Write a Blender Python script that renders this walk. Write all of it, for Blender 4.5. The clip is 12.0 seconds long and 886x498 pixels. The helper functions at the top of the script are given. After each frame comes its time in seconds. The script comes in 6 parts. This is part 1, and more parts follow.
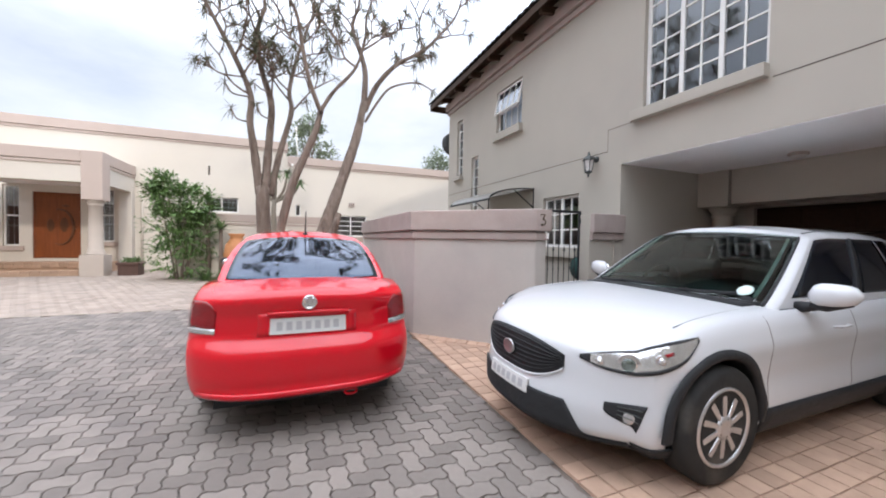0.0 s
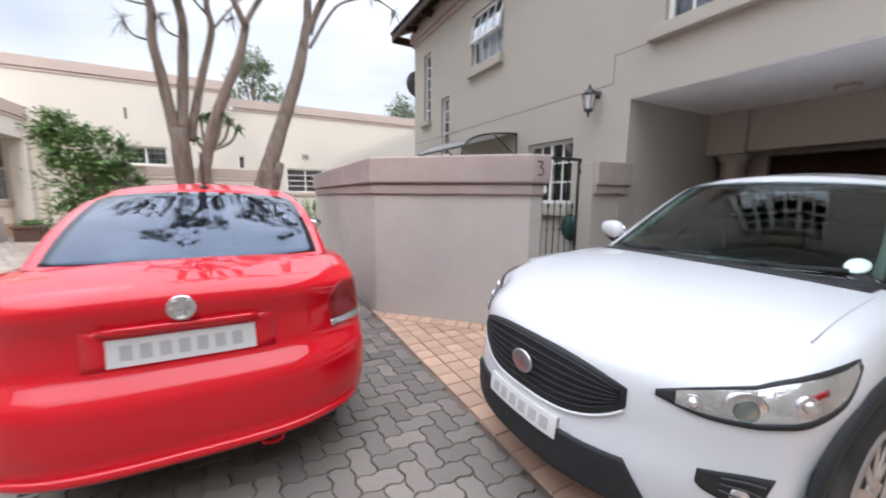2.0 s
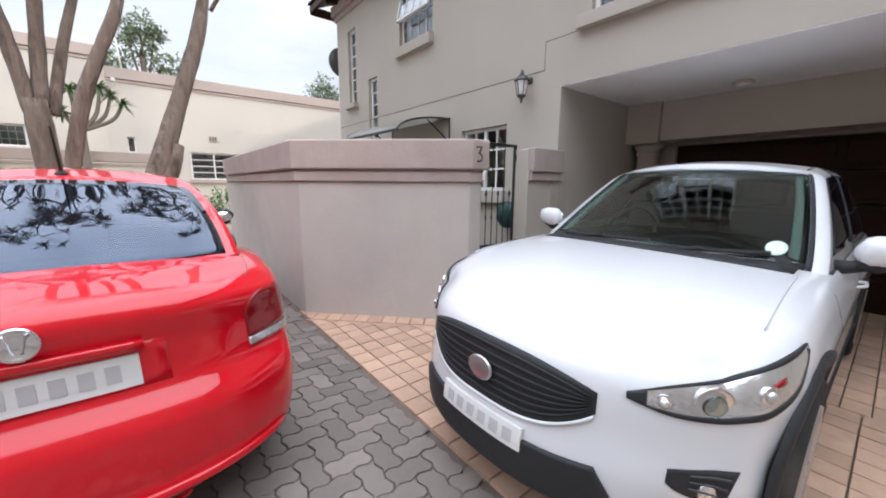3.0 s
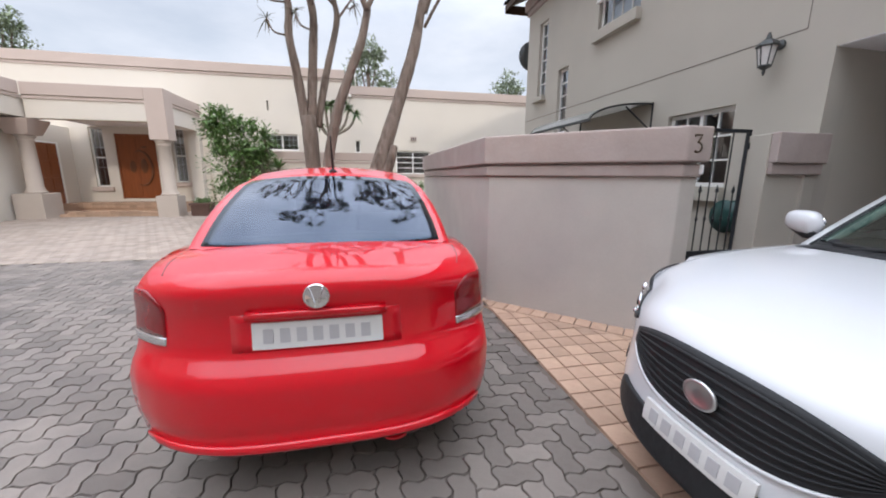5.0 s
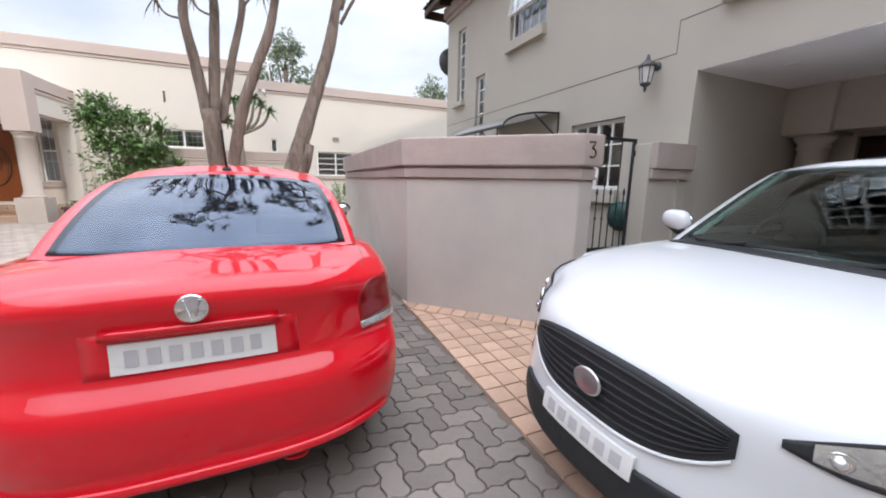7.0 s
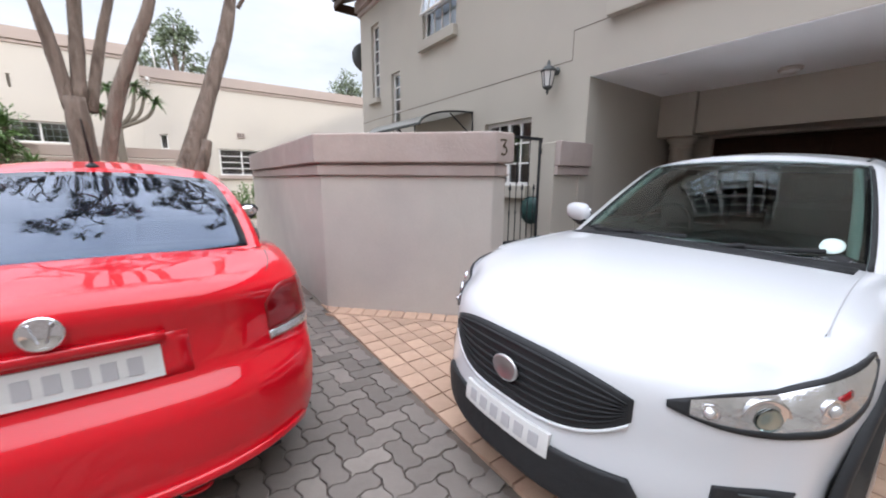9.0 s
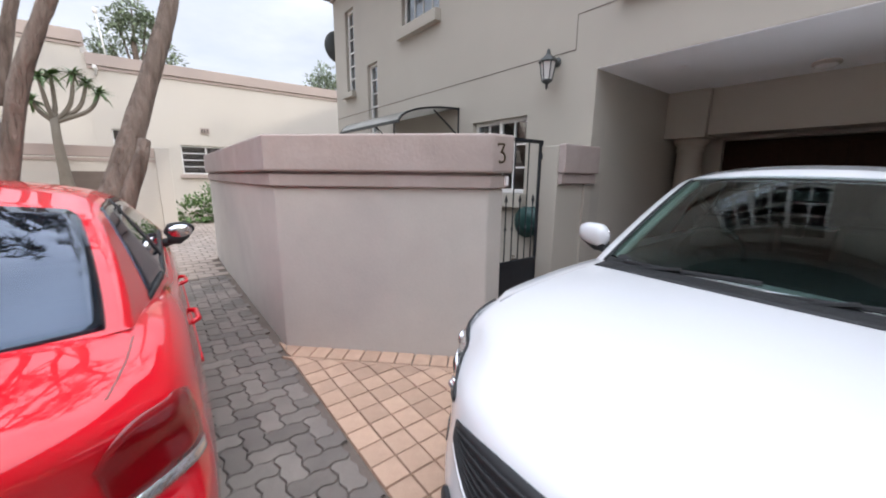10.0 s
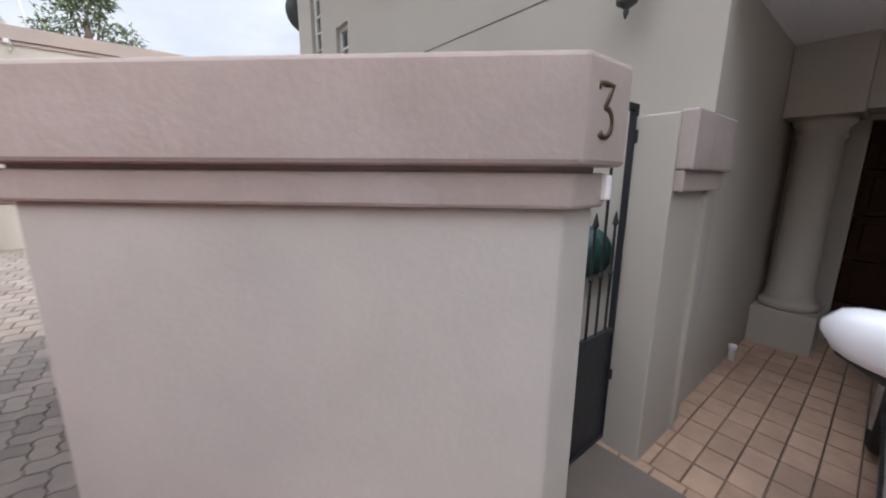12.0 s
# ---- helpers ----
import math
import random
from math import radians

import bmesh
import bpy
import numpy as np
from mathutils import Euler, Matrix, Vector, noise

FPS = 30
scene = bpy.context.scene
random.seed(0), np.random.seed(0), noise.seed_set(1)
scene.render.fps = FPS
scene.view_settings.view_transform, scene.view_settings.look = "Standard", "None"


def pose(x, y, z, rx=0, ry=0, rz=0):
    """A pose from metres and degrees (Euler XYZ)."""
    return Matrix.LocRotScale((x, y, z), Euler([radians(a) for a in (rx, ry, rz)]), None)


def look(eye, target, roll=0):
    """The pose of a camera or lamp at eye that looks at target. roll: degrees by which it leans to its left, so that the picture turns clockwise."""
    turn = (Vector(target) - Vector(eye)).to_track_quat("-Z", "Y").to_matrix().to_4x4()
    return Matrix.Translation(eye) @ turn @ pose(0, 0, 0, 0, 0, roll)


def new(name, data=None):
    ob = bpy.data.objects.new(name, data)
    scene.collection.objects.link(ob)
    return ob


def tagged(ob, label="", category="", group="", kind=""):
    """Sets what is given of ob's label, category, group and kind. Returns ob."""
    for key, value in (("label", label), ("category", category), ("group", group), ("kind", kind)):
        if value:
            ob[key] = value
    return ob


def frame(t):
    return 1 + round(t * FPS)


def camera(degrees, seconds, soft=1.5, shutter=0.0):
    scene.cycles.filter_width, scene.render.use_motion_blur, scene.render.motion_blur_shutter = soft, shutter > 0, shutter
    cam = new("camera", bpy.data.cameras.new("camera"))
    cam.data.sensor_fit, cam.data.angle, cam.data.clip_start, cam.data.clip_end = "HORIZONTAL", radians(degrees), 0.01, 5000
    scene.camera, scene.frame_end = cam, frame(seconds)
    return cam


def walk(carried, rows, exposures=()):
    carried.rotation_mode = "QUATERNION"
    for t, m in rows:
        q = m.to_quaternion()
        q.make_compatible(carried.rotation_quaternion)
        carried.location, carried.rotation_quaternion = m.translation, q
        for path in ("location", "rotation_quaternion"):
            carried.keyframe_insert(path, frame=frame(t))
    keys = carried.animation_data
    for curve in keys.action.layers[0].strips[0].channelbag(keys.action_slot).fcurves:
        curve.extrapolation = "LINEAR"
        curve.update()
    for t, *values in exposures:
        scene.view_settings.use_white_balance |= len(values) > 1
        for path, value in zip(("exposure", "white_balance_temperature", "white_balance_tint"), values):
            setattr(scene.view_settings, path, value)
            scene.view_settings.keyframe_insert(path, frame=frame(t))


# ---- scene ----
cam = camera(101.2, 12.0, soft=1.9, shutter=0.4)
PATH = [
    (0, (0.243, 0.699, 1.411), (1.002, 2.549, 1.364), 1.0),
    (0.5, (0.406, 0.995, 1.441), (1.195, 2.832, 1.389), 1.3),
    (1, (0.53, 1.247, 1.428), (1.317, 3.085, 1.369), 1.2),
    (1.5, (0.485, 1.523, 1.399), (1.317, 3.338, 1.274), 1.3),
    (2, (0.621, 1.702, 1.406), (1.541, 3.455, 1.122), 0.6),
    (2.5, (0.719, 1.87, 1.402), (1.954, 3.405, 1.054), 0.4),
    (4.5, (0.53, 1.993, 1.448), (1.379, 3.762, 1.06), -0.3),
    (5, (0.545, 1.994, 1.419), (0.962, 3.91, 1.03), 0.4),
    (5.5, (0.607, 2.018, 1.409), (1.015, 3.938, 1.022), 0.7),
    (6, (0.656, 2.01, 1.418), (1.283, 3.87, 1.035), 0.6),
    (6.5, (0.67, 2.0, 1.404), (1.416, 3.819, 1.031), 0.9),
    (8.5, (0.666, 1.985, 1.409), (1.648, 3.686, 1.034), 0.4),
    (9, (0.717, 2.0, 1.389), (1.854, 3.604, 1.019), 0.4),
    (9.5, (0.876, 2.191, 1.502), (2.065, 3.752, 1.112), 0.4),
    (10, (1.112, 2.577, 1.522), (2.323, 4.121, 1.131), 0.5),
    (10.5, (1.337, 2.978, 1.531), (2.555, 4.515, 1.138), 0.6),
    (11, (1.598, 3.412, 1.522), (2.806, 4.956, 1.127), 0.4),
    (11.5, (1.868, 3.743, 1.521), (3.089, 5.277, 1.125), 0.5),
    (12, (2.207, 4.002, 1.521), (3.446, 5.523, 1.13), 0.5),
]
walk(cam, [(t, look(eye, target, roll)) for t, eye, target, roll in PATH],
     exposures=[(0.0, 0.27), (2.5, 0.27), (4.5, 0.10), (5.0, 0.05), (5.5, 0.14), (6.5, 0.25), (8.5, 0.29), (9.5, 0.26), (10.5, 0.02), (11.0, -0.04), (11.5, -0.03), (12.0, 0.10)])

# ---------------------------------------------------------------- light
world = bpy.data.worlds.new("sky")
scene.world = world
world.use_nodes = True
wn, wl = world.node_tree.nodes, world.node_tree.links
wn.clear()
SUN_EL, SUN_TO = 27.0, (0.10, -1.0)      # elevation, way towards the sun in plan
sky = wn.new("ShaderNodeTexSky")
sky.sky_type, sky.sun_disc = "NISHITA", False
sky.sun_elevation, sky.sun_rotation = radians(SUN_EL), math.atan2(SUN_TO[0], SUN_TO[1])
sky.dust_density, sky.air_density = 2.0, 1.0
coord = wn.new("ShaderNodeTexCoord")
stretch = wn.new("ShaderNodeMapping")
stretch.inputs["Scale"].default_value = (1.0, 1.0, 2.6)
cloud = wn.new("ShaderNodeTexNoise")
cloud.inputs["Scale"].default_value, cloud.inputs["Detail"].default_value, cloud.inputs["Roughness"].default_value = 2.2, 7, 0.55
ramp = wn.new("ShaderNodeValToRGB")
ramp.color_ramp.elements[0].position, ramp.color_ramp.elements[0].color = 0.36, (0.62, 0.62, 0.62, 1)
ramp.color_ramp.elements[1].position, ramp.color_ramp.elements[1].color = 0.66, (1, 1, 1, 1)
mixc = wn.new("ShaderNodeMix")
mixc.data_type = "RGBA"
mixc.inputs[7].default_value = (8.55, 9.05, 10.2, 1)
# a hazy sky grows brighter towards the zenith
parts_ = wn.new("ShaderNodeSeparateXYZ")
rise_ = wn.new("ShaderNodeMapRange")
rise_.interpolation_type = "SMOOTHSTEP"
for k_, v_ in ((1, 0.30), (2, 0.95), (3, 1.0), (4, 4.4)):
    rise_.inputs[k_].default_value = v_
gain = wn.new("ShaderNodeVectorMath")
gain.operation = "SCALE"
backg = wn.new("ShaderNodeBackground")
backg.inputs["Strength"].default_value = 0.10
wout = wn.new("ShaderNodeOutputWorld")
wl.new(coord.outputs["Generated"], stretch.inputs["Vector"])
wl.new(stretch.outputs["Vector"], cloud.inputs["Vector"])
wl.new(cloud.outputs["Fac"], ramp.inputs["Fac"])
wl.new(ramp.outputs["Color"], mixc.inputs[0])
wl.new(sky.outputs["Color"], mixc.inputs[6])
wl.new(coord.outputs["Generated"], parts_.inputs[0])
wl.new(parts_.outputs["Z"], rise_.inputs[0])
wl.new(mixc.outputs[2], gain.inputs[0])
wl.new(rise_.outputs[0], gain.inputs["Scale"])
wl.new(gain.outputs[0], backg.inputs["Color"])
wl.new(backg.outputs["Background"], wout.inputs["Surface"])

sun = new("sun", bpy.data.lights.new("sun", "SUN"))
sun.data.energy, sun.data.angle, sun.data.color = 1.0, radians(4), (1.0, 0.94, 0.86)
sun_way = Vector((SUN_TO[0], SUN_TO[1], 0)).normalized() * math.cos(radians(SUN_EL)) + Vector((0, 0, math.sin(radians(SUN_EL))))
sun.matrix_world = look(sun_way * 40, (0, 0, 0))

# ---------------------------------------------------------------- materials


def material(name, colour, rough=0.6, metal=0.0, vary=0.12, scale=6.0, fine=90.0, bump=0.15, coat=0.0, trans=0.0,
             ior=1.45, stain=None, stain_scale=0.8, stain_at=(0.5, 0.75), island=0.0, obj_random=0.0, sheen=0.0, dist=0.004, stretch_to=(1, 1, 1)):
    """A node material: base colour varied at two scales, stains, fine relief."""
    m = bpy.data.materials.new(name)
    m.use_nodes = True
    n, l = m.node_tree.nodes, m.node_tree.links
    b = n["Principled BSDF"]
    b.inputs["Roughness"].default_value, b.inputs["Metallic"].default_value = rough, metal
    b.inputs["IOR"].default_value, b.inputs["Transmission Weight"].default_value = ior, trans
    b.inputs["Coat Weight"].default_value, b.inputs["Coat Roughness"].default_value = coat, 0.03
    tc = n.new("ShaderNodeTexCoord")
    mp = n.new("ShaderNodeMapping")
    mp.inputs["Scale"].default_value = stretch_to
    l.new(tc.outputs["Object"], mp.inputs["Vector"])
    col = None

    def mix(a, fac, c2, mode="MIX"):
        x = n.new("ShaderNodeMix")
        x.data_type, x.blend_type = "RGBA", mode
        if isinstance(a, tuple):
            x.inputs[6].default_value = (*a, 1)
        else:
            l.new(a, x.inputs[6])
        if isinstance(fac, float):
            x.inputs[0].default_value = fac
        else:
            l.new(fac, x.inputs[0])
        if isinstance(c2, tuple):
            x.inputs[7].default_value = (*c2, 1)
        else:
            l.new(c2, x.inputs[7])
        return x.outputs[2]

    big = n.new("ShaderNodeTexNoise")
    big.inputs["Scale"].default_value, big.inputs["Detail"].default_value = scale, 5
    small = n.new("ShaderNodeTexNoise")
    small.inputs["Scale"].default_value, small.inputs["Detail"].default_value = fine, 3
    l.new(mp.outputs["Vector"], big.inputs["Vector"])
    l.new(mp.outputs["Vector"], small.inputs["Vector"])
    dark = tuple(c * (1 - vary) for c in colour)
    light = tuple(min(1, c * (1 + vary)) for c in colour)
    col = mix(dark, big.outputs["Fac"], light)
    if stain:
        st = n.new("ShaderNodeTexNoise")
        st.inputs["Scale"].default_value, st.inputs["Detail"].default_value = stain_scale, 6
        l.new(mp.outputs["Vector"], st.inputs["Vector"])
        mr = n.new("ShaderNodeMapRange")
        mr.inputs[1].default_value, mr.inputs[2].default_value = stain_at
        l.new(st.outputs["Fac"], mr.inputs[0])
        col = mix(col, mr.outputs[0], stain)
    if vary > 0 and bump > 0:
        col = mix(col, 0.35, mix(tuple(c * (1 - vary) for c in (0.5,) * 3), small.outputs["Fac"], tuple(c * (1 + vary) for c in (0.5,) * 3)), "OVERLAY")
    for amount, kind in ((island, "ShaderNodeNewGeometry"), (obj_random, "ShaderNodeObjectInfo")):
        if amount:
            g = n.new(kind)
            out = g.outputs["Random Per Island"] if kind == "ShaderNodeNewGeometry" else g.outputs["Random"]
            col = mix(col, 1.0, mix((1 - amount,) * 3, out, (1 + amount,) * 3), "MULTIPLY")
    l.new(col, b.inputs["Base Color"])
    if bump > 0:
        bp = n.new("ShaderNodeBump")
        bp.inputs["Strength"].default_value, bp.inputs["Distance"].default_value = bump, dist
        l.new(small.outputs["Fac"], bp.inputs["Height"])
        b2 = n.new("ShaderNodeBump")
        b2.inputs["Strength"].default_value, b2.inputs["Distance"].default_value = bump, dist * 5
        l.new(big.outputs["Fac"], b2.inputs["Height"])
        l.new(bp.outputs["Normal"], b2.inputs["Normal"])
        l.new(b2.outputs["Normal"], b.inputs["Normal"])
    return m


M_FACADE = material("plaster_taupe", (0.44, 0.405, 0.348), 0.85, vary=0.05, scale=1.6, fine=160, bump=0.12, stain=(0.385, 0.352, 0.31), stain_scale=0.5, stain_at=(0.5, 0.8))
M_LOW = material("plaster_low_wall", (0.50, 0.462, 0.42), 0.8, vary=0.10, scale=3.2, fine=45, bump=0.28, stain=(0.42, 0.38, 0.36), stain_scale=0.9, stain_at=(0.5, 0.85))
M_COPING = material("plaster_mauve_coping", (0.38, 0.313, 0.285), 0.8, vary=0.12, scale=5.0, fine=40, bump=0.28, stain=(0.44, 0.375, 0.355), stain_scale=1.6, stain_at=(0.55, 0.8))
M_CREAM = material("plaster_cream", (0.62, 0.57, 0.50), 0.85, vary=0.04, scale=1.0, fine=120, bump=0.1, stain=(0.60, 0.56, 0.51), stain_scale=0.35, stain_at=(0.5, 0.8))
M_COPING_FAR = material("plaster_pink_coping", (0.47, 0.385, 0.34), 0.85, vary=0.06, scale=1.5, fine=90, bump=0.1)
M_WHITE = material("white_painted_steel", (0.78, 0.77, 0.74), 0.45, vary=0.04, scale=8, bump=0.05)
M_CEIL = material("white_ceiling_board", (0.86, 0.855, 0.85), 0.75, vary=0.03, scale=2, bump=0.06)
# dark colour for the shade in grooves, slots and panel gaps
M_GAPSHADE = material("gap_shade_dark", (0.13, 0.11, 0.10), 0.9, vary=0.2, bump=0.1)
M_TILE = material("roof_tile_charcoal", (0.045, 0.043, 0.042), 0.7, vary=0.25, scale=4, bump=0.2, obj_random=0.25)
M_TIMBER = material("dark_timber", (0.06, 0.035, 0.022), 0.6, vary=0.3, scale=3, fine=40, bump=0.2, stretch_to=(1, 6, 6))
M_DOOR = material("varnished_wood_orange", (0.22, 0.062, 0.017), 0.38, vary=0.3, scale=3, fine=30, bump=0.15, coat=0.2, stretch_to=(6, 6, 0.8))
M_DOORDARK = material("varnished_wood_dark", (0.12, 0.045, 0.018), 0.4, vary=0.3, scale=3, fine=30, bump=0.15, stretch_to=(6, 6, 0.8))
M_GARAGE = material("garage_door_wood", (0.030, 0.013, 0.008), 0.65, vary=0.3, scale=2.5, fine=30, bump=0.2, stretch_to=(6, 1, 6))
M_IRON = material("black_wrought_iron", (0.018, 0.02, 0.024), 0.45, vary=0.2, scale=20, bump=0.15)
M_IRONGREY = material("grey_green_cast_metal", (0.075, 0.08, 0.08), 0.5, metal=0.4, vary=0.25, scale=20, bump=0.2)
M_GLASS = material("window_glass", (0.82, 0.88, 0.95), 0.0, vary=0, bump=0, trans=1.0, ior=1.95)
M_PANE_DARK = material("tinted_glass", (0.03, 0.038, 0.065), 0.0, vary=0, bump=0, coat=0.0, trans=0.85, ior=1.75)
for q_ in M_PANE_DARK.node_tree.nodes:      # blue specular tint stands in for blue sky mirrored in the glass
    if q_.type == "BSDF_PRINCIPLED":
        q_.inputs["Specular IOR Level"].default_value, q_.inputs["Specular Tint"].default_value = 0.85, (0.62, 0.76, 1.0, 1)
M_SCREEN = material("windscreen_glass", (0.46, 0.58, 0.55), 0.0, vary=0, bump=0, trans=1.0, ior=1.5)
M_PORCHCOL = material("cream_column_plaster", (0.45, 0.39, 0.34), 0.85, vary=0.06, scale=3, bump=0.12)
M_CURTAIN = material("lace_curtain", (0.62, 0.60, 0.58), 0.9, vary=0.1, scale=10, bump=0.1)
# dark colour stands in for the shade inside rooms, on slab and block
M_ROOMSHADE = material("room_shade_dark", (0.16, 0.13, 0.11), 0.9, vary=0.1)
M_BRASS = material("weathered_bronze", (0.10, 0.075, 0.05), 0.45, metal=0.6, vary=0.3, scale=30, bump=0.15)
for m_, level_ in ((M_GARAGE, 0.15), (M_TIMBER, 0.25), (M_ROOMSHADE, 0.2)):
    m_.node_tree.nodes["Principled BSDF"].inputs["Specular IOR Level"].default_value = level_
M_HOSE = material("green_plastic", (0.015, 0.055, 0.05), 0.4, vary=0.15, scale=15, bump=0.1)
M_POLYC = material("smoked_polycarbonate", (0.48, 0.47, 0.44), 0.25, vary=0.1, scale=4, bump=0.05)
M_RED = material("red_car_paint", (0.62, 0.003, 0.014), 0.36, vary=0.02, scale=1.0, bump=0.0, coat=1.0)
for q_ in M_RED.node_tree.nodes:
    if q_.type == "BSDF_PRINCIPLED":
        q_.inputs["Specular IOR Level"].default_value, q_.inputs["Coat IOR"].default_value = 0.10, 1.55
M_WCAR = material("white_car_paint", (0.64, 0.65, 0.67), 0.35, vary=0.01, scale=1.0, bump=0.0, coat=1.0)
M_BLACKPL = material("black_plastic_trim", (0.025, 0.026, 0.028), 0.55, vary=0.15, scale=20, fine=300, bump=0.2)
M_RUBBER = material("tyre_rubber", (0.030, 0.029, 0.028), 0.85, vary=0.2, scale=14, bump=0.25, stain=(0.09, 0.08, 0.07), stain_scale=4)
M_ALLOY = material("silver_alloy", (0.62, 0.62, 0.63), 0.3, metal=0.9, vary=0.06, scale=15, bump=0.05)
M_CHROME = material("chrome", (0.8, 0.8, 0.82), 0.12, metal=1.0, vary=0.02, bump=0.0)
M_TAIL = material("red_lamp_lens", (0.24, 0.002, 0.006), 0.12, vary=0.3, scale=14, bump=0.05, coat=0.4)
M_HEAD = material("headlight_reflector", (0.72, 0.73, 0.75), 0.16, metal=0.8, vary=0.5, scale=13, fine=40, bump=0.25, coat=1.0, dist=0.01)
M_LINING = material("pale_pillar_lining", (0.36, 0.42, 0.38), 0.6, vary=0.06, scale=8, bump=0.05)
M_LENS = material("clear_lamp_lens", (0.70, 0.71, 0.73), 0.10, metal=0.7, vary=0.55, scale=9, fine=30, bump=0.06, coat=1.0, dist=0.006)
M_PLATE = material("number_plate", (0.68, 0.68, 0.66), 0.45, vary=0.06, scale=20, bump=0.05)
M_PLATEBAR = material("plate_characters", (0.46, 0.46, 0.47), 0.5, vary=0.1, bump=0.0)
M_CABIN = material("car_cabin_dark", (0.035, 0.036, 0.038), 0.8, vary=0.2, scale=12, bump=0.1)
for m_, level_ in ((M_BLACKPL, 0.3), (M_CABIN, 0.15), (M_RUBBER, 0.25)):
    m_.node_tree.nodes["Principled BSDF"].inputs["Specular IOR Level"].default_value = level_
M_STICKER = material("pale_disc_sticker", (0.62, 0.75, 0.72), 0.5, vary=0.05, bump=0.0)
M_BARK = material("grey_brown_bark", (0.225, 0.175, 0.145), 0.9, vary=0.4, scale=7, fine=45, bump=1.0, stain=(0.12, 0.088, 0.07), stain_scale=3, stain_at=(0.5, 0.7), dist=0.02, stretch_to=(2.2, 2.2, 0.45))
M_ALOE = material("aloe_leaf", (0.125, 0.13, 0.08), 0.55, vary=0.3, scale=6, bump=0.1, island=0.3)
M_DRY = material("dry_leaf", (0.16, 0.115, 0.07), 0.8, vary=0.3, scale=6, bump=0.1, island=0.3)
M_LEAF = material("bush_leaf", (0.115, 0.195, 0.06), 0.5, vary=0.3, scale=4, bump=0.05, island=0.45)
M_SPIKE = material("strap_leaf", (0.11, 0.18, 0.065), 0.45, vary=0.3, scale=5, bump=0.05, island=0.35)
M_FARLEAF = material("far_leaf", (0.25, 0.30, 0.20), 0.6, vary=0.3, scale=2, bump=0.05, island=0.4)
M_TERRA = material("terracotta", (0.45, 0.20, 0.085), 0.75, vary=0.2, scale=8, bump=0.2)
M_PLANTER = material("brown_planter", (0.085, 0.045, 0.035), 0.6, vary=0.25, scale=9, bump=0.2)
M_STEP = material("tan_step_brick", (0.40, 0.27, 0.19), 0.85, vary=0.2, scale=5, bump=0.3, obj_random=0.15)
M_GREYPAVER = material("grey_paver", (0.208, 0.179, 0.157), 0.88, vary=0.22, scale=7, fine=140, bump=0.45, obj_random=0.22, island=0.0, stain=(0.16, 0.139, 0.127), stain_scale=1.4, stain_at=(0.48, 0.72))
M_GREYREST = material("grey_paver_rest", (0.208, 0.179, 0.157), 0.88, vary=0.22, scale=7, fine=140, bump=0.45, island=0.22, stain=(0.16, 0.139, 0.127), stain_scale=1.4, stain_at=(0.48, 0.72))
M_TANPAVER = material("tan_paver", (0.49, 0.33, 0.238), 0.88, vary=0.2, scale=9, fine=120, bump=0.45, obj_random=0.13, stain=(0.34, 0.235, 0.18), stain_scale=1.6, stain_at=(0.5, 0.8))
M_TANREST = material("tan_paver_rest", (0.49, 0.33, 0.238), 0.88, vary=0.2, scale=9, fine=120, bump=0.45, island=0.13, stain=(0.34, 0.235, 0.18), stain_scale=1.6, stain_at=(0.5, 0.8))
M_FARPAVE = material("pale_far_paver", (0.325, 0.265, 0.223), 0.85, vary=0.2, scale=5, fine=90, bump=0.4, island=0.14, stain=(0.32, 0.27, 0.235), stain_scale=0.5, stain_at=(0.45, 0.8))
M_BED = material("paving_sand", (0.15, 0.12, 0.10), 0.95, vary=0.25, scale=8, bump=0.4)
M_SLAB = material("grey_concrete_slab", (0.175, 0.14, 0.12), 0.9, vary=0.15, scale=6, bump=0.35)

# ---------------------------------------------------------------- mesh helpers


def solid(bm, x0, y0, z0, x1, y1, z1):
    """A box between two corners."""
    xs, ys, zs = sorted((x0, x1)), sorted((y0, y1)), sorted((z0, z1))
    v = [bm.verts.new((x, y, z)) for z in zs for y in ys for x in xs]
    for q in ((0, 2, 3, 1), (4, 5, 7, 6), (0, 1, 5, 4), (2, 6, 7, 3), (0, 4, 6, 2), (1, 3, 7, 5)):
        bm.faces.new([v[i] for i in q])
    return v


def prism(bm, pts, z0, z1):
    """An upright prism over a plan outline."""
    lo = [bm.verts.new((x, y, z0)) for x, y in pts]
    hi = [bm.verts.new((x, y, z1)) for x, y in pts]
    bm.faces.new(lo[::-1]), bm.faces.new(hi)
    for i in range(len(pts)):
        j = (i + 1) % len(pts)
        bm.faces.new((lo[i], lo[j], hi[j], hi[i]))


def lathe(bm, profile, n=24, centre=(0, 0, 0), axis="z"):
    """A turned body from (radius, height) pairs."""
    rings = []
    for r, h in profile:
        ring = []
        for i in range(n):
            a = 2 * math.pi * i / n
            p = (r * math.cos(a), r * math.sin(a), h)
            if axis == "x":
                p = (h, r * math.cos(a), r * math.sin(a))
            elif axis == "y":
                p = (r * math.sin(a), h, r * math.cos(a))
            ring.append(bm.verts.new(Vector(p) + Vector(centre)))
        rings.append(ring)
    for a, b in zip(rings, rings[1:]):
        for i in range(n):
            j = (i + 1) % n
            bm.faces.new((a[i], a[j], b[j], b[i]))
    bm.faces.new(rings[0][::-1]), bm.faces.new(rings[-1])


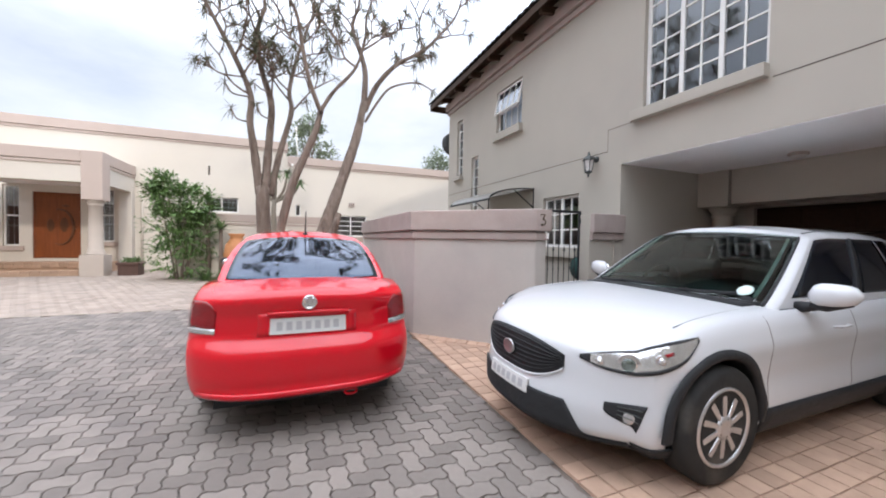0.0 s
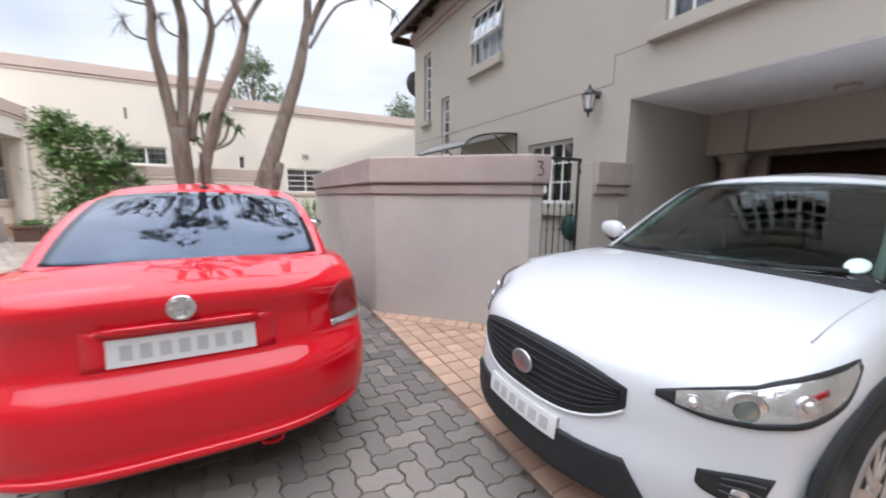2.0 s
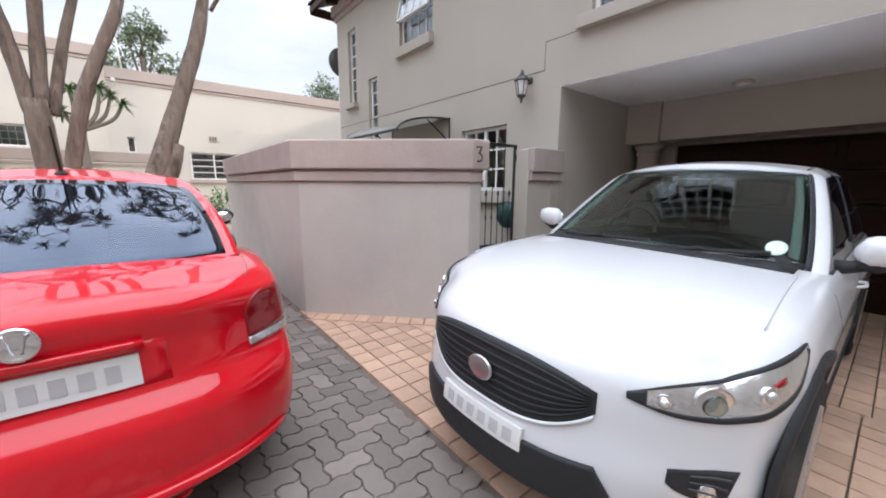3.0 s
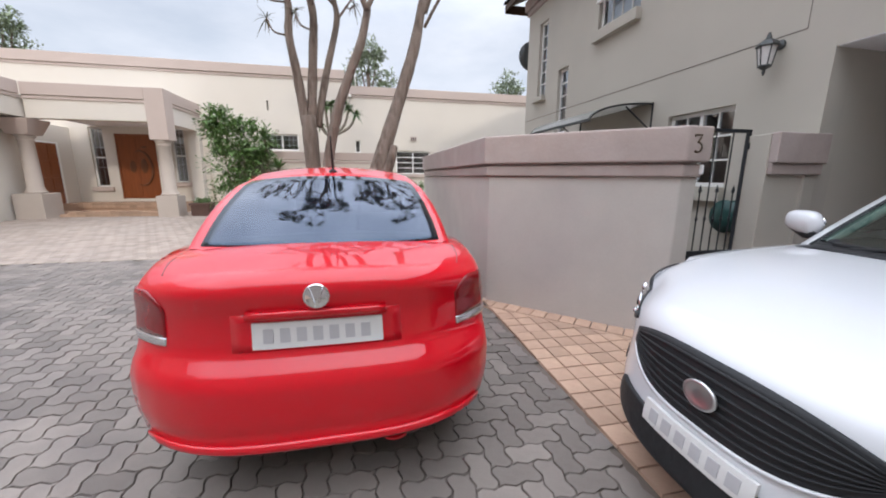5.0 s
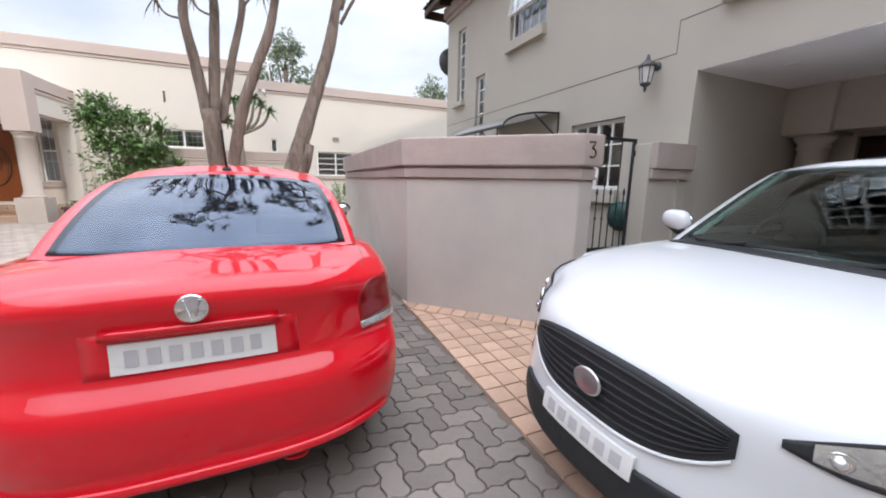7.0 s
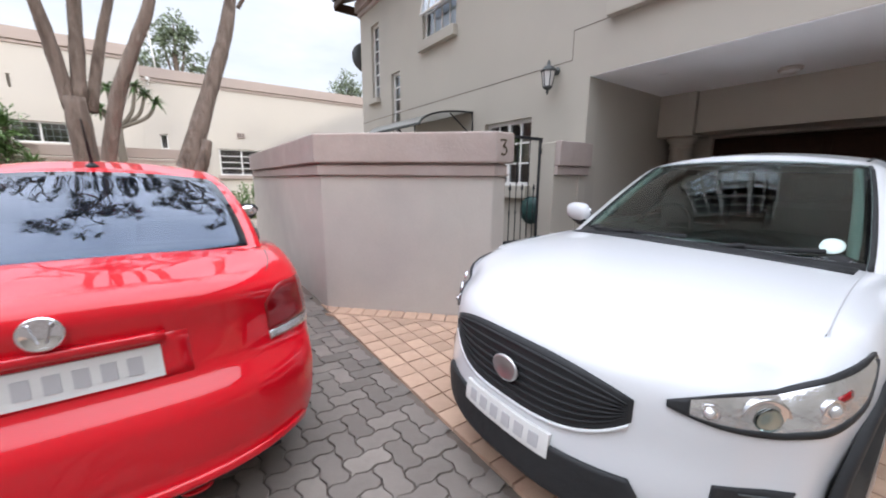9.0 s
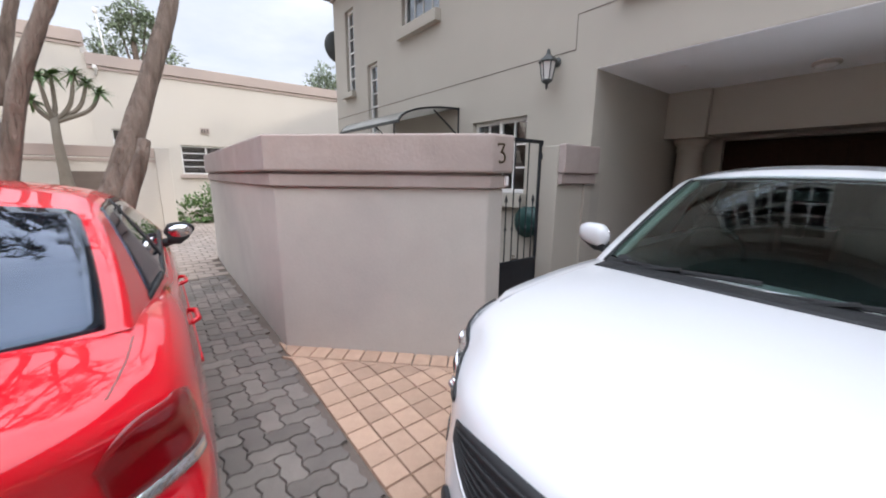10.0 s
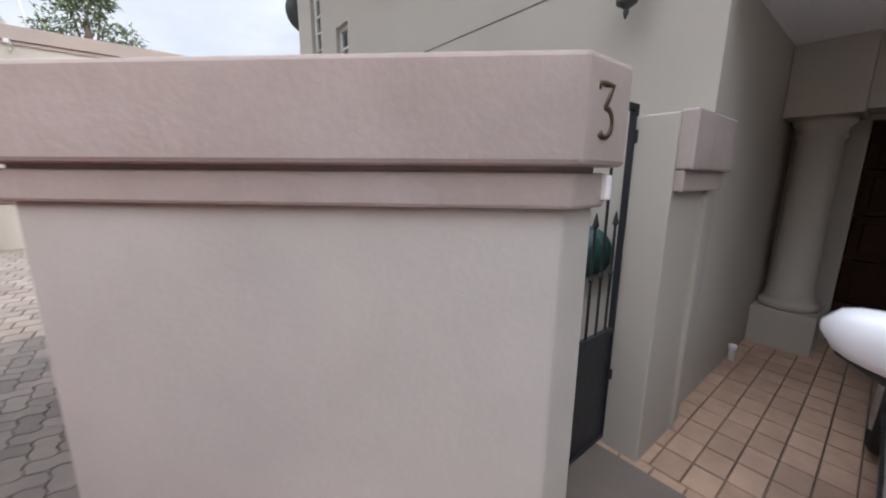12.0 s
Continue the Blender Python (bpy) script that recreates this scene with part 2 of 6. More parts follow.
def tube(bm, pts, radii, n=8):
    """A tapered tube along points."""
    pts = [Vector(p) for p in pts]
    if not hasattr(radii, "__len__"):
        radii = [radii] * len(pts)
    rings = []
    side = None
    for i, p in enumerate(pts):
        d = (pts[min(i + 1, len(pts) - 1)] - pts[max(i - 1, 0)]).normalized()
        if side is None:
            side = d.orthogonal().normalized()
        side = (side - d * side.dot(d)).normalized()
        up = d.cross(side)
        rings.append([bm.verts.new(p + radii[i] * (math.cos(2 * math.pi * k / n) * side + math.sin(2 * math.pi * k / n) * up)) for k in range(n)])
    for a, b in zip(rings, rings[1:]):
        for k in range(n):
            j = (k + 1) % n
            bm.faces.new((a[k], a[j], b[j], b[k]))
    bm.faces.new(rings[0][::-1]), bm.faces.new(rings[-1])


def finish(bm, bevel=0.0, smooth=False, segments=2):
    bmesh.ops.recalc_face_normals(bm, faces=bm.faces)
    if bevel:
        sharp = [e for e in bm.edges if len(e.link_faces) == 2 and e.calc_face_angle(0) > 0.5]
        bmesh.ops.bevel(bm, geom=sharp, offset=bevel, segments=segments, affect="EDGES", profile=0.5)
    for f in bm.faces:
        f.smooth = smooth


def to_mesh(name, bm, mat, bevel=0.0, smooth=False):
    finish(bm, bevel, smooth)
    me = bpy.data.meshes.new(name)
    bm.to_mesh(me)
    bm.free()
    for m in mat if isinstance(mat, (list, tuple)) else (mat,):
        me.materials.append(m)
    return me


def part(name, bm, mat, parent, label="", bevel=0.0, smooth=False, kind=""):
    ob = new(name, to_mesh(name, bm, mat, bevel, smooth))
    ob.parent = parent
    return tagged(ob, label, kind=kind)


def share(name, me, parent, m):
    ob = new(name, me)
    ob.parent = parent
    ob.matrix_basis = m
    return ob


def thing(name, m, label, category, group="", kind=""):
    ob = new(name)
    ob.empty_display_size = 0.1
    ob.matrix_basis = m
    return tagged(ob, label, category, group, kind)


def single(name, bm, mat, label, category, kind="", bevel=0.0, smooth=False, m=None, group=""):
    ob = new(name, to_mesh(name, bm, mat, bevel, smooth))
    if m is not None:
        ob.matrix_basis = m
    return tagged(ob, label, category, group, kind)


def boxes(*bs):
    bm = bmesh.new()
    for b in bs:
        solid(bm, *b)
    return bm


def pierced(u0, u1, v0, v1, d0, d1, holes):
    """A wall slab in u (along), v (up) and d (through), with openings (u0, u1, v0, v1) right through it."""
    us = sorted({u0, u1, *[h[0] for h in holes], *[h[1] for h in holes]})
    vs = sorted({v0, v1, *[h[2] for h in holes], *[h[3] for h in holes]})
    us, vs = [u for u in us if u0 <= u <= u1], [v for v in vs if v0 <= v <= v1]
    full = {}
    for i in range(len(us) - 1):
        for j in range(len(vs) - 1):
            cu, cv = (us[i] + us[i + 1]) / 2, (vs[j] + vs[j + 1]) / 2
            full[i, j] = not any(h[0] < cu < h[1] and h[2] < cv < h[3] for h in holes)
    bm = bmesh.new()
    made = {}

    def vert(i, j, k):
        key = (i, j, k)
        if key not in made:
            made[key] = bm.verts.new((us[i], (d0, d1)[k], vs[j]))
        return made[key]
    for (i, j), there in full.items():
        if not there:
            continue
        bm.faces.new((vert(i, j, 0), vert(i + 1, j, 0), vert(i + 1, j + 1, 0), vert(i, j + 1, 0)))
        bm.faces.new((vert(i, j, 1), vert(i, j + 1, 1), vert(i + 1, j + 1, 1), vert(i + 1, j, 1)))
        for (a, b), (p, q) in (((i - 1, j), ((i, j), (i, j + 1))), ((i + 1, j), ((i + 1, j), (i + 1, j + 1))),
                               ((i, j - 1), ((i, j), (i + 1, j))), ((i, j + 1), ((i, j + 1), (i + 1, j + 1)))):
            if not full.get((a, b)):
                bm.faces.new((vert(*p, 0), vert(*q, 0), vert(*q, 1), vert(*p, 1)))
    return bm


def wall(name, mat, m, label, u0, u1, v0, v1, thick, holes=()):
    """A wall whose outer face is the local plane y = 0, looking to -y."""
    return single(name, pierced(u0, u1, v0, v1, 0, thick, holes), mat, label, "wall", "structure", m=m)


def window(name, m, w, h, label, sashes=1, cols=2, rows=4, frame_w=0.05, bar=0.018, depth=0.05, sill=None, sill_mat=None, sill_drop=0.0,
           bars=None, open_top=None, mat=None, pane_mat=None, muntin_x=None):
    """A steel window in the local plane y = 0 (outside is -y), lower left corner at the origin."""
    mat, pane_mat = mat or M_WHITE, pane_mat or M_GLASS
    win = thing(name, m, label, "window", kind="structure")
    bm = boxes((0, -depth / 2, 0, w, depth / 2, frame_w), (0, -depth / 2, h - frame_w, w, depth / 2, h), (0, -depth / 2, frame_w, frame_w, depth / 2, h - frame_w),
               (w - frame_w, -depth / 2, frame_w, w, depth / 2, h - frame_w))
    part("window_frame", bm, mat, win, bevel=0.004)
    iw = (w - 2 * frame_w - (sashes - 1) * frame_w) / sashes
    for s in range(sashes):
        x0 = frame_w + s * (iw + frame_w)
        if s:
            part("mullion", boxes((x0 - frame_w, -depth / 2 - 0.004, frame_w + 0.001, x0, depth / 2, h - frame_w - 0.001)), mat, win, bevel=0.003)
        cw, rh = (iw - (cols - 1) * bar) / cols, (h - 2 * frame_w - (rows - 1) * bar) / rows
        tilted = open_top if open_top else 0
        bm_b = bmesh.new()
        for c in range(1, cols):
            bx = x0 + c * (cw + bar) - bar
            part("glazing_bar", boxes((bx, -0.016, frame_w + 0.001, bx + bar, 0.016, h - frame_w - 0.001)), mat, win)
        for r in range(1, rows):
            bz = frame_w + r * (rh + bar) - bar
            part("glazing_bar", boxes((x0 + 0.001, -0.014, bz, x0 + iw - 0.001, 0.014, bz + bar)), mat, win)
        bm_b.free()
        pane = to_mesh("pane", boxes((0, -0.002, 0, cw, 0.002, rh)), pane_mat)
        for c in range(cols):
            for r in range(rows):
                share("pane", pane, win, pose(x0 + c * (cw + bar), 0, frame_w + r * (rh + bar)))
    if sill:
        a, b, top, tall, out = sill
        part("window_sill", boxes((a, -out, top - tall, b, 0.02, top)), sill_mat or M_FACADE, win, bevel=0.008)
    if bars:
        for i in range(bars):
            bx = w * (i + 0.5) / bars
            bmb = bmesh.new()
            tube(bmb, [(bx, 0.07, 0.02), (bx, 0.07, h - 0.02)], 0.007, 6)
            part("burglar_bar", bmb, mat, win)
        for bz in (h * 0.33, h * 0.67):
            part("burglar_bar", boxes((0.01, 0.062, bz, w - 0.01, 0.068, bz + 0.016)), mat, win)
    return win

# ---------------------------------------------------------------- ground
SEAM = 8.75                 # far edge of the grey paving


SLOPE_Y = 0.02              # the court climbs gently towards the far houses


def rise(y):
    z = SLOPE_Y * (min(6.0, max(1.2, y)) - 3.7)
    return z if y < 9 else z + min(0.08, 0.018 * (y - 9))


bm = bmesh.new()
ys = [-300, -20, -4, 1.2, 3, 6, SEAM, 9.0, 11, 13, 15.1, 18, 30, 400]
xs = [-300, -40, -12, -6, 0, 6, 12, 40, 300]
grid = [[bm.verts.new((x, y, rise(y) - 0.022)) for x in xs] for y in ys]
for a, b in zip(grid, grid[1:]):
    for i in range(len(xs) - 1):
        bm.faces.new((a[i], a[i + 1], b[i + 1], b[i]))
ground = single("ground", bm, M_BED, "sandy bed under the courtyard paving", "ground", "structure")

# ---------------------------------------------------------------- house with the garage
FX = 4.70                   # outer face of the facade
FACE = pose(FX, 11.2, 0, 0, 0, -90)          # local x runs towards -y, outside is -y


def fy(y):
    return 11.2 - y


HOLES = [(fy(4.37), fy(2.92), 3.27, 4.98), (fy(8.33), fy(7.29), 3.93, 4.93), (fy(10.6), fy(10.2), 3.28, 4.90), (fy(9.63), fy(9.23), 2.10, 3.66),
         (fy(6.50), fy(5.55), 1.32, 2.25), (fy(8.4), fy(7.45), -0.05, 2.1), (fy(4.70), fy(1.30), -0.05, 2.59)]
wall("wall_facade", M_FACADE, FACE, "taupe plastered two-storey house facade", 0, 14.2, -0.05, 5.9, 0.24, HOLES)
wall("wall_house_end", M_FACADE, pose(12.0, 11.2, 0, 0, 0, 180), "taupe plastered end wall of the house", 0, 7.06, -0.05, 6.4, 0.24)
wall("wall_house_back", M_FACADE, pose(12.0, -3.0, 0, 0, 0, 90), "taupe plastered back wall of the house", 0, 14.2, -0.05, 5.9, 0.24)
wall("wall_house_near_end", M_FACADE, pose(4.94, -3.0, 0, 0, 0, 0), "taupe plastered near end wall of the house", 0, 7.06, -0.05, 5.9, 0.24)
single("upper_floor_slab", boxes((FX + 0.24, -2.8, 2.75, 11.8, 11.0, 2.95)), M_ROOMSHADE, "floor slab between the storeys", "floor", "structure")
single("attic_slab", boxes((FX + 0.24, -2.8, 5.6, 11.8, 11.0, 5.75)), M_CEIL, "ceiling slab under the roof", "ceiling", "structure")

# cornice under the eaves, two stepped bands
single("cornice", boxes((FX - 0.05, -3.0, 5.28, FX, 11.25, 5.36), (FX - 0.10, -3.0, 5.40, FX, 11.30, 5.62), (FX - 0.03, -3.0, 5.36, FX, 11.23, 5.40),
                        (FX, 11.2, 5.28, 12.0, 11.25, 5.36), (FX, 11.2, 5.40, 12.0, 11.30, 5.62)), M_COPING, "taupe stepped plaster cornice under the eaves", "cornice", "structure", bevel=0.006)
# plaster joint running along the facade, stepping up beside the garage; raised dark strips stand in for the groove's
# shade
single("plaster_joint", boxes((FX - 0.003, 4.96, 2.812, FX + 0.002, 11.19, 2.822), (FX - 0.002, 4.953, 2.812, FX + 0.002, 4.96, 3.15), (FX - 0.003, 4.51, 3.142, FX + 0.002, 4.953, 3.15),
                             (FX - 0.003, -2.9, 3.115, FX + 0.002, 2.88, 3.126)), M_GAPSHADE, "dark strip standing for the shaded movement joint in the plaster", "joint", "structure")

# roof: sloping slab, tile edge, rafter ends
SLOPE = math.tan(radians(24))
roof = thing("house_roof", pose(0, 0, 0), "charcoal tiled roof with dark timber eaves", "roof", kind="structure")
bm = bmesh.new()
EX, EZ = FX - 0.43, 5.64
vs = [bm.verts.new(p) for p in ((EX, -3.4, EZ), (EX, 11.75, EZ), (8.35, 11.75, EZ + (8.35 - EX) * SLOPE), (8.35, -3.4, EZ + (8.35 - EX) * SLOPE), (12.6, 11.75, EZ), (12.6, -3.4, EZ))]
up = [bm.verts.new(v.co + Vector((0, 0, 0.08))) for v in vs]
for q in ((0, 1, 2, 3), (3, 2, 4, 5)):
    bm.faces.new([vs[i] for i in q]), bm.faces.new([up[i] for i in q])
for q in ((0, 1), (1, 2), (2, 4), (4, 5), (5, 3), (3, 0)):
    bm.faces.new((vs[q[0]], vs[q[1]], up[q[1]], up[q[0]]))
part("roof_deck", bm, M_TIMBER, roof)
part("fascia", boxes((EX - 0.02, -3.4, EZ - 0.07, EX + 0.015, 11.75, EZ + 0.07)), M_TIMBER, roof, "dark timber fascia board", bevel=0.004)
part("barge_board", boxes((EX, 11.752, EZ - 0.10, 4.9, 11.79, EZ + 0.10)), M_TIMBER, roof)
bm = bmesh.new()
for k in range(7):
    r0, r1 = math.pi * k / 6, 0
    p = (-math.cos(r0) * 0.105, 0.055 * math.sin(r0))
    a, b = bm.verts.new((-0.06, p[0], 0.085 + p[1])), bm.verts.new((1.2, p[0], 0.085 + p[1] + 1.26 * SLOPE))
    c, d = bm.verts.new((-0.06, p[0] * 0.86, 0.075 + p[1] * 0.8)), bm.verts.new((1.2, p[0] * 0.86, 0.075 + p[1] * 0.8 + 1.26 * SLOPE))
bm.verts.ensure_lookup_table()
for k in range(6):
    i, j = 4 * k, 4 * k + 4
    v = bm.verts
    bm.faces.new((v[i], v[j], v[j + 1], v[i + 1])), bm.faces.new((v[i + 2], v[i + 3], v[j + 3], v[j + 2]))
    bm.faces.new((v[i], v[i + 2], v[j + 2], v[j]))
tile_me = to_mesh("roof_tile", bm, M_TILE, smooth=False)
y = -3.3
while y < 11.8:
    share("roof_tile", tile_me, roof, pose(EX, y, EZ + 0.0))
    y += 0.205
rafter_me = to_mesh("rafter", boxes((0, -0.035, -0.13, 0.56, 0.035, 0.0)), M_TIMBER, bevel=0.004)
y = -3.2
while y < 11.8:
    share("rafter", rafter_me, roof, pose(EX + 0.02, y, EZ + 0.0, 0, -10, 0))
    y += 0.94

# windows of the facade
INSET = 0.09


def facade_pose(y_left, z, inset=INSET):
    return pose(FX + inset, y_left, z, 0, 0, -90)


window("window_1", facade_pose(4.37, 3.27), 1.45, 1.71, "white three-sash steel window over the garage", 3, 2, 6, 0.055, 0.022, sill=(-0.13, 1.46, 0.0, 0.14, 0.19), sill_mat=M_FACADE)
window("window_2", facade_pose(8.33, 3.93), 1.04, 1.00, "white steel upper window with burglar bars", 1, 4, 2, 0.05, 0.02, sill=(-0.04, 1.08, 0.0, 0.17, 0.19), bars=None)
window("window_3", facade_pose(10.6, 3.28), 0.40, 1.62, "tall narrow white steel window", 1, 1, 6, 0.05, 0.022, sill=(-0.10, 0.44, 0.0, 0.11, 0.19))
window("window_4", facade_pose(9.63, 2.10), 0.40, 1.56, "narrow white steel window beside the awning", 1, 1, 6, 0.05, 0.022)
window("window_5", facade_pose(6.50, 1.32), 0.95, 0.93, "white steel kitchen window with burglar bars", 2, 2, 3, 0.05, 0.022, sill=(-0.04, 0.99, 0.0, 0.17, 0.20), bars=None, sill_mat=M_FACADE)
# the tilted top sash of the upper window
sash = thing("open_sash", pose(FX + 0.045, 8.29, 4.90, 0, 0, -90) @ pose(0, 0, 0, -13, 0, 0), "white steel top-hung sash standing open", "window sash")
part("sash_frame", boxes((0, -0.02, -0.03, 0.98, 0.02, 0), (0, -0.02, -0.55, 0.98, 0.02, -0.52), (0, -0.02, -0.52, 0.03, 0.02, -0.03), (0.95, -0.02, -0.52, 0.98, 0.02, -0.03)), M_WHITE, sash, bevel=0.003)
for k in range(1, 4):
    part("glazing_bar", boxes((0.245 * k - 0.01, -0.012, -0.52, 0.245 * k + 0.01, 0.012, -0.03)), M_WHITE, sash)
part("pane", boxes((0.03, -0.002, -0.52, 0.95, 0.002, -0.03)), M_GLASS, sash)
# curtains behind the panes
for k, (ya, yb, za, zb) in enumerate(((8.3, 7.3, 3.95, 4.9), (10.58, 10.22, 3.3, 4.9))):
    bm = bmesh.new()
    n = 28
    rows_ = [[bm.verts.new((FX + 0.28 + 0.02 * math.sin(i * 1.3), ya + (yb - ya) * i / n, z)) for i in range(n + 1)] for z in (za, zb)]
    for i in range(n):
        bm.faces.new((rows_[0][i], rows_[0][i + 1], rows_[1][i + 1], rows_[1][i]))
    bmesh.ops.solidify(bm, geom=bm.faces[:], thickness=0.004)
    single("curtain", bm, M_CURTAIN, "pale lace curtain behind the window", "curtain", smooth=True, group="curtains")
# front door under the awning, behind the low wall
door = thing("door_1", pose(FX + 0.10, 8.4, 0, 0, 0, -90), "dark varnished wooden front door", "door", kind="structure")
part("door_frame", boxes((0, -0.04, 0, 0.06, 0.06, 2.1), (0.89, -0.04, 0, 0.95, 0.06, 2.1), (0.06, -0.04, 2.04, 0.89, 0.06, 2.1)), M_DOORDARK, door, bevel=0.004)
part("door_leaf", boxes((0.062, -0.02, 0.01, 0.888, 0.02, 2.038)), M_DOORDARK, door, bevel=0.004)

# awning: curved polycarbonate sheet on two brackets
awning = thing("awning", pose(FX, 7.45, 2.22), "curved smoked polycarbonate awning on dark brackets", "awning")
bm = bmesh.new()
arc = [(-1.02 * math.sin(a), 0.27 * math.cos(a) * 1.0) for a in [radians(90 * k / 12) for k in range(13)]]
rows_ = [[bm.verts.new((x, yy, z)) for x, z in arc] for yy in (-0.66, 0.0, 0.6, 1.2)]
for a, b in zip(rows_, rows_[1:]):
    for i in range(12):
        bm.faces.new((a[i], a[i + 1], b[i + 1], b[i]))
bmesh.ops.solidify(bm, geom=bm.faces[:], thickness=0.008)
part("sheet", bm, M_POLYC, awning, smooth=True)
for yy in (-0.64, 1.18):
    bm = bmesh.new()
    tube(bm, [(x, yy, z - 0.012) for x, z in arc], 0.014, 6)
    tube(bm, [(0, yy, -0.12), (-0.45, yy, 0.20)], 0.012, 6)
    tube(bm, [(-0.005, yy, -0.16), (-0.005, yy, 0.28)], 0.014, 6)
    part("bracket", bm, M_IRON, awning, "black curved bracket")
part("edge_bar", boxes((-1.04, -0.66, -0.02, -1.01, 1.2, 0.015)), M_IRONGREY, awning)

# garage bay: side wall, back wall with door, beam, columns, ceiling, lamp
single("wall_garage_side", boxes((FX + 0.24, 4.702, -0.05, 7.3, 4.92, 2.75)), M_FACADE, "taupe plastered side wall of the garage bay", "wall", "structure")
single("wall_garage_near", boxes((FX + 0.24, 1.08, -0.05, 7.3, 1.298, 2.75)), M_FACADE, "taupe plastered near side wall of the garage bay", "wall", "structure")
single("wall_garage_back", pierced(1.30, 4.70, -0.05, 2.582, 7.06, 7.28, [(1.85, 4.22, -0.05, 2.02)]), M_FACADE, "taupe plastered wall round the garage door", "wall", "structure", m=Matrix(((0, 1, 0, 0), (1, 0, 0, 0), (0, 0, 1, 0), (0, 0, 0, 1))))
single("ceiling", boxes((FX + 0.236, 1.302, 2.582, 7.3, 4.70, 2.62)), M_CEIL, "white ceiling of the garage bay", "ceiling", "structure")
single("soffit_strip", boxes((FX + 0.004, 1.302, 2.582, FX + 0.236, 4.698, 2.589)), M_CEIL, "white soffit of the garage opening", "ceiling", "structure")
gdoor = thing("garage_door", pose(7.16, 4.22, 0, 0, 0, -90), "dark brown wooden sectional garage door", "garage door", kind="structure")
for k in range(5):
    part("panel", boxes((0.004, -0.03, 0.01 + 0.402 * k - (0.06 if k == 0 else 0), 2.366, 0.03, 0.402 + 0.402 * k)), M_GARAGE, gdoor, bevel=0.008)
    for j in range(4):
        x0 = 0.08 + 0.57 * j
        part("raised_field", boxes((x0, -0.045, 0.07 + 0.402 * k, x0 + 0.49, -0.031, 0.342 + 0.402 * k)), M_GARAGE, gdoor, bevel=0.01)
single("garage_beam", boxes((6.50, 1.30, 2.05, 6.95, 4.70, 2.582)), M_FACADE, "taupe plastered beam on the garage columns", "beam", "structure", bevel=0.006)
single("beam_capital", boxes((6.42, 4.24, 2.02, 7.0, 4.699, 2.58)), M_FACADE, "taupe plastered block over the column", "beam", "structure", bevel=0.006)


def column(name, x, y, label, base_h, top, r=0.16, base=0.225, mat=None, group=""):
    c = thing(name, pose(x, y, 0), label, "column", group, "structure")
    mat = mat or M_FACADE
    part("plinth", boxes((-base, -base, -0.04, base, base, base_h)), mat, c, bevel=0.008)
    bm = bmesh.new()
    h0, h1 = base_h, top
    lathe(bm, [(r * 1.30, h0), (r * 1.36, h0 + 0.03), (r * 1.30, h0 + 0.065), (r * 1.12, h0 + 0.075), (r * 1.18, h0 + 0.10), (r * 1.1, h0 + 0.13), (r, h0 + 0.16), (r * 0.97, (h0 + h1) / 2),
               (r * 0.9, h1 - 0.18), (r * 1.02, h1 - 0.165), (r * 1.02, h1 - 0.14), (r * 0.92, h1 - 0.12), (r * 1.05, h1 - 0.08), (r * 1.22, h1 - 0.05), (r * 1.25, h1)], 40)
    part("shaft", bm, mat, c, smooth=True)
    return c


column("garage_column", 6.72, 4.475, "taupe plastered round column on a square plinth", 0.37, 2.03, group="garage columns")
column("garage_column", 6.72, 1.53, "taupe plastered round column on a square plinth", 0.37, 2.05, group="garage columns")
lamp = thing("ceiling_light", pose(6.06, 3.25, 2.582), "small round beige ceiling lamp with a frosted glass", "ceiling lamp")
bm = bmesh.new()
lathe(bm, [(0.095, 0), (0.105, -0.012), (0.10, -0.03), (0.08, -0.035)], 28)
part("rim", bm, M_PORCHCOL, lamp, smooth=True)
bm = bmesh.new()
lathe(bm, [(0.082, -0.03), (0.078, -0.05), (0.05, -0.065), (0.02, -0.07)], 28)
part("frosted_glass", bm, M_CURTAIN, lamp, smooth=True)
single("inlet_cap", boxes((5.25, 4.1, 2.574, 5.36, 4.21, 2.582)), M_CEIL, "small white cover on the ceiling", "cover", bevel=0.003)

# pier with coping between gate and garage
pier = thing("gate_pier", pose(0, 0, 0), "taupe plastered gate pier with a mauve coping", "pier", kind="structure")
part("shaft", boxes((4.09, 4.655, -0.05, FX, 4.85, 1.815)), M_FACADE, pier, bevel=0.008)
part("coping", boxes((4.10, 4.585, 1.56, FX - 0.002, 4.66, 1.825)), M_COPING, pier, bevel=0.01)
part("moulding", boxes((4.105, 4.615, 1.46, FX - 0.002, 4.66, 1.56)), M_COPING, pier, bevel=0.008)
part("pilaster_strip", boxes((4.53, 4.632, -0.05, 4.545, 4.656, 1.46)), M_FACADE, pier)

# ---------------------------------------------------------------- low wall with the number
LOW = [(1.877, 9.92), (1.877, 5.795), (3.136, 4.597), (3.30, 4.597), (3.30, 4.76), (2.11, 5.892), (2.11, 9.92)]


def out_by(d):
    c = 0.414 * d
    return [(1.877 - d, 9.92), (1.877 - d, 5.795 - c), (3.136 - c, 4.597 - d), (3.272 + d * 0.95, 4.597 - d), (3.272 + d * 0.95, 4.76 + c), (2.11 + d, 5.892 + c), (2.11 + d, 9.92)]


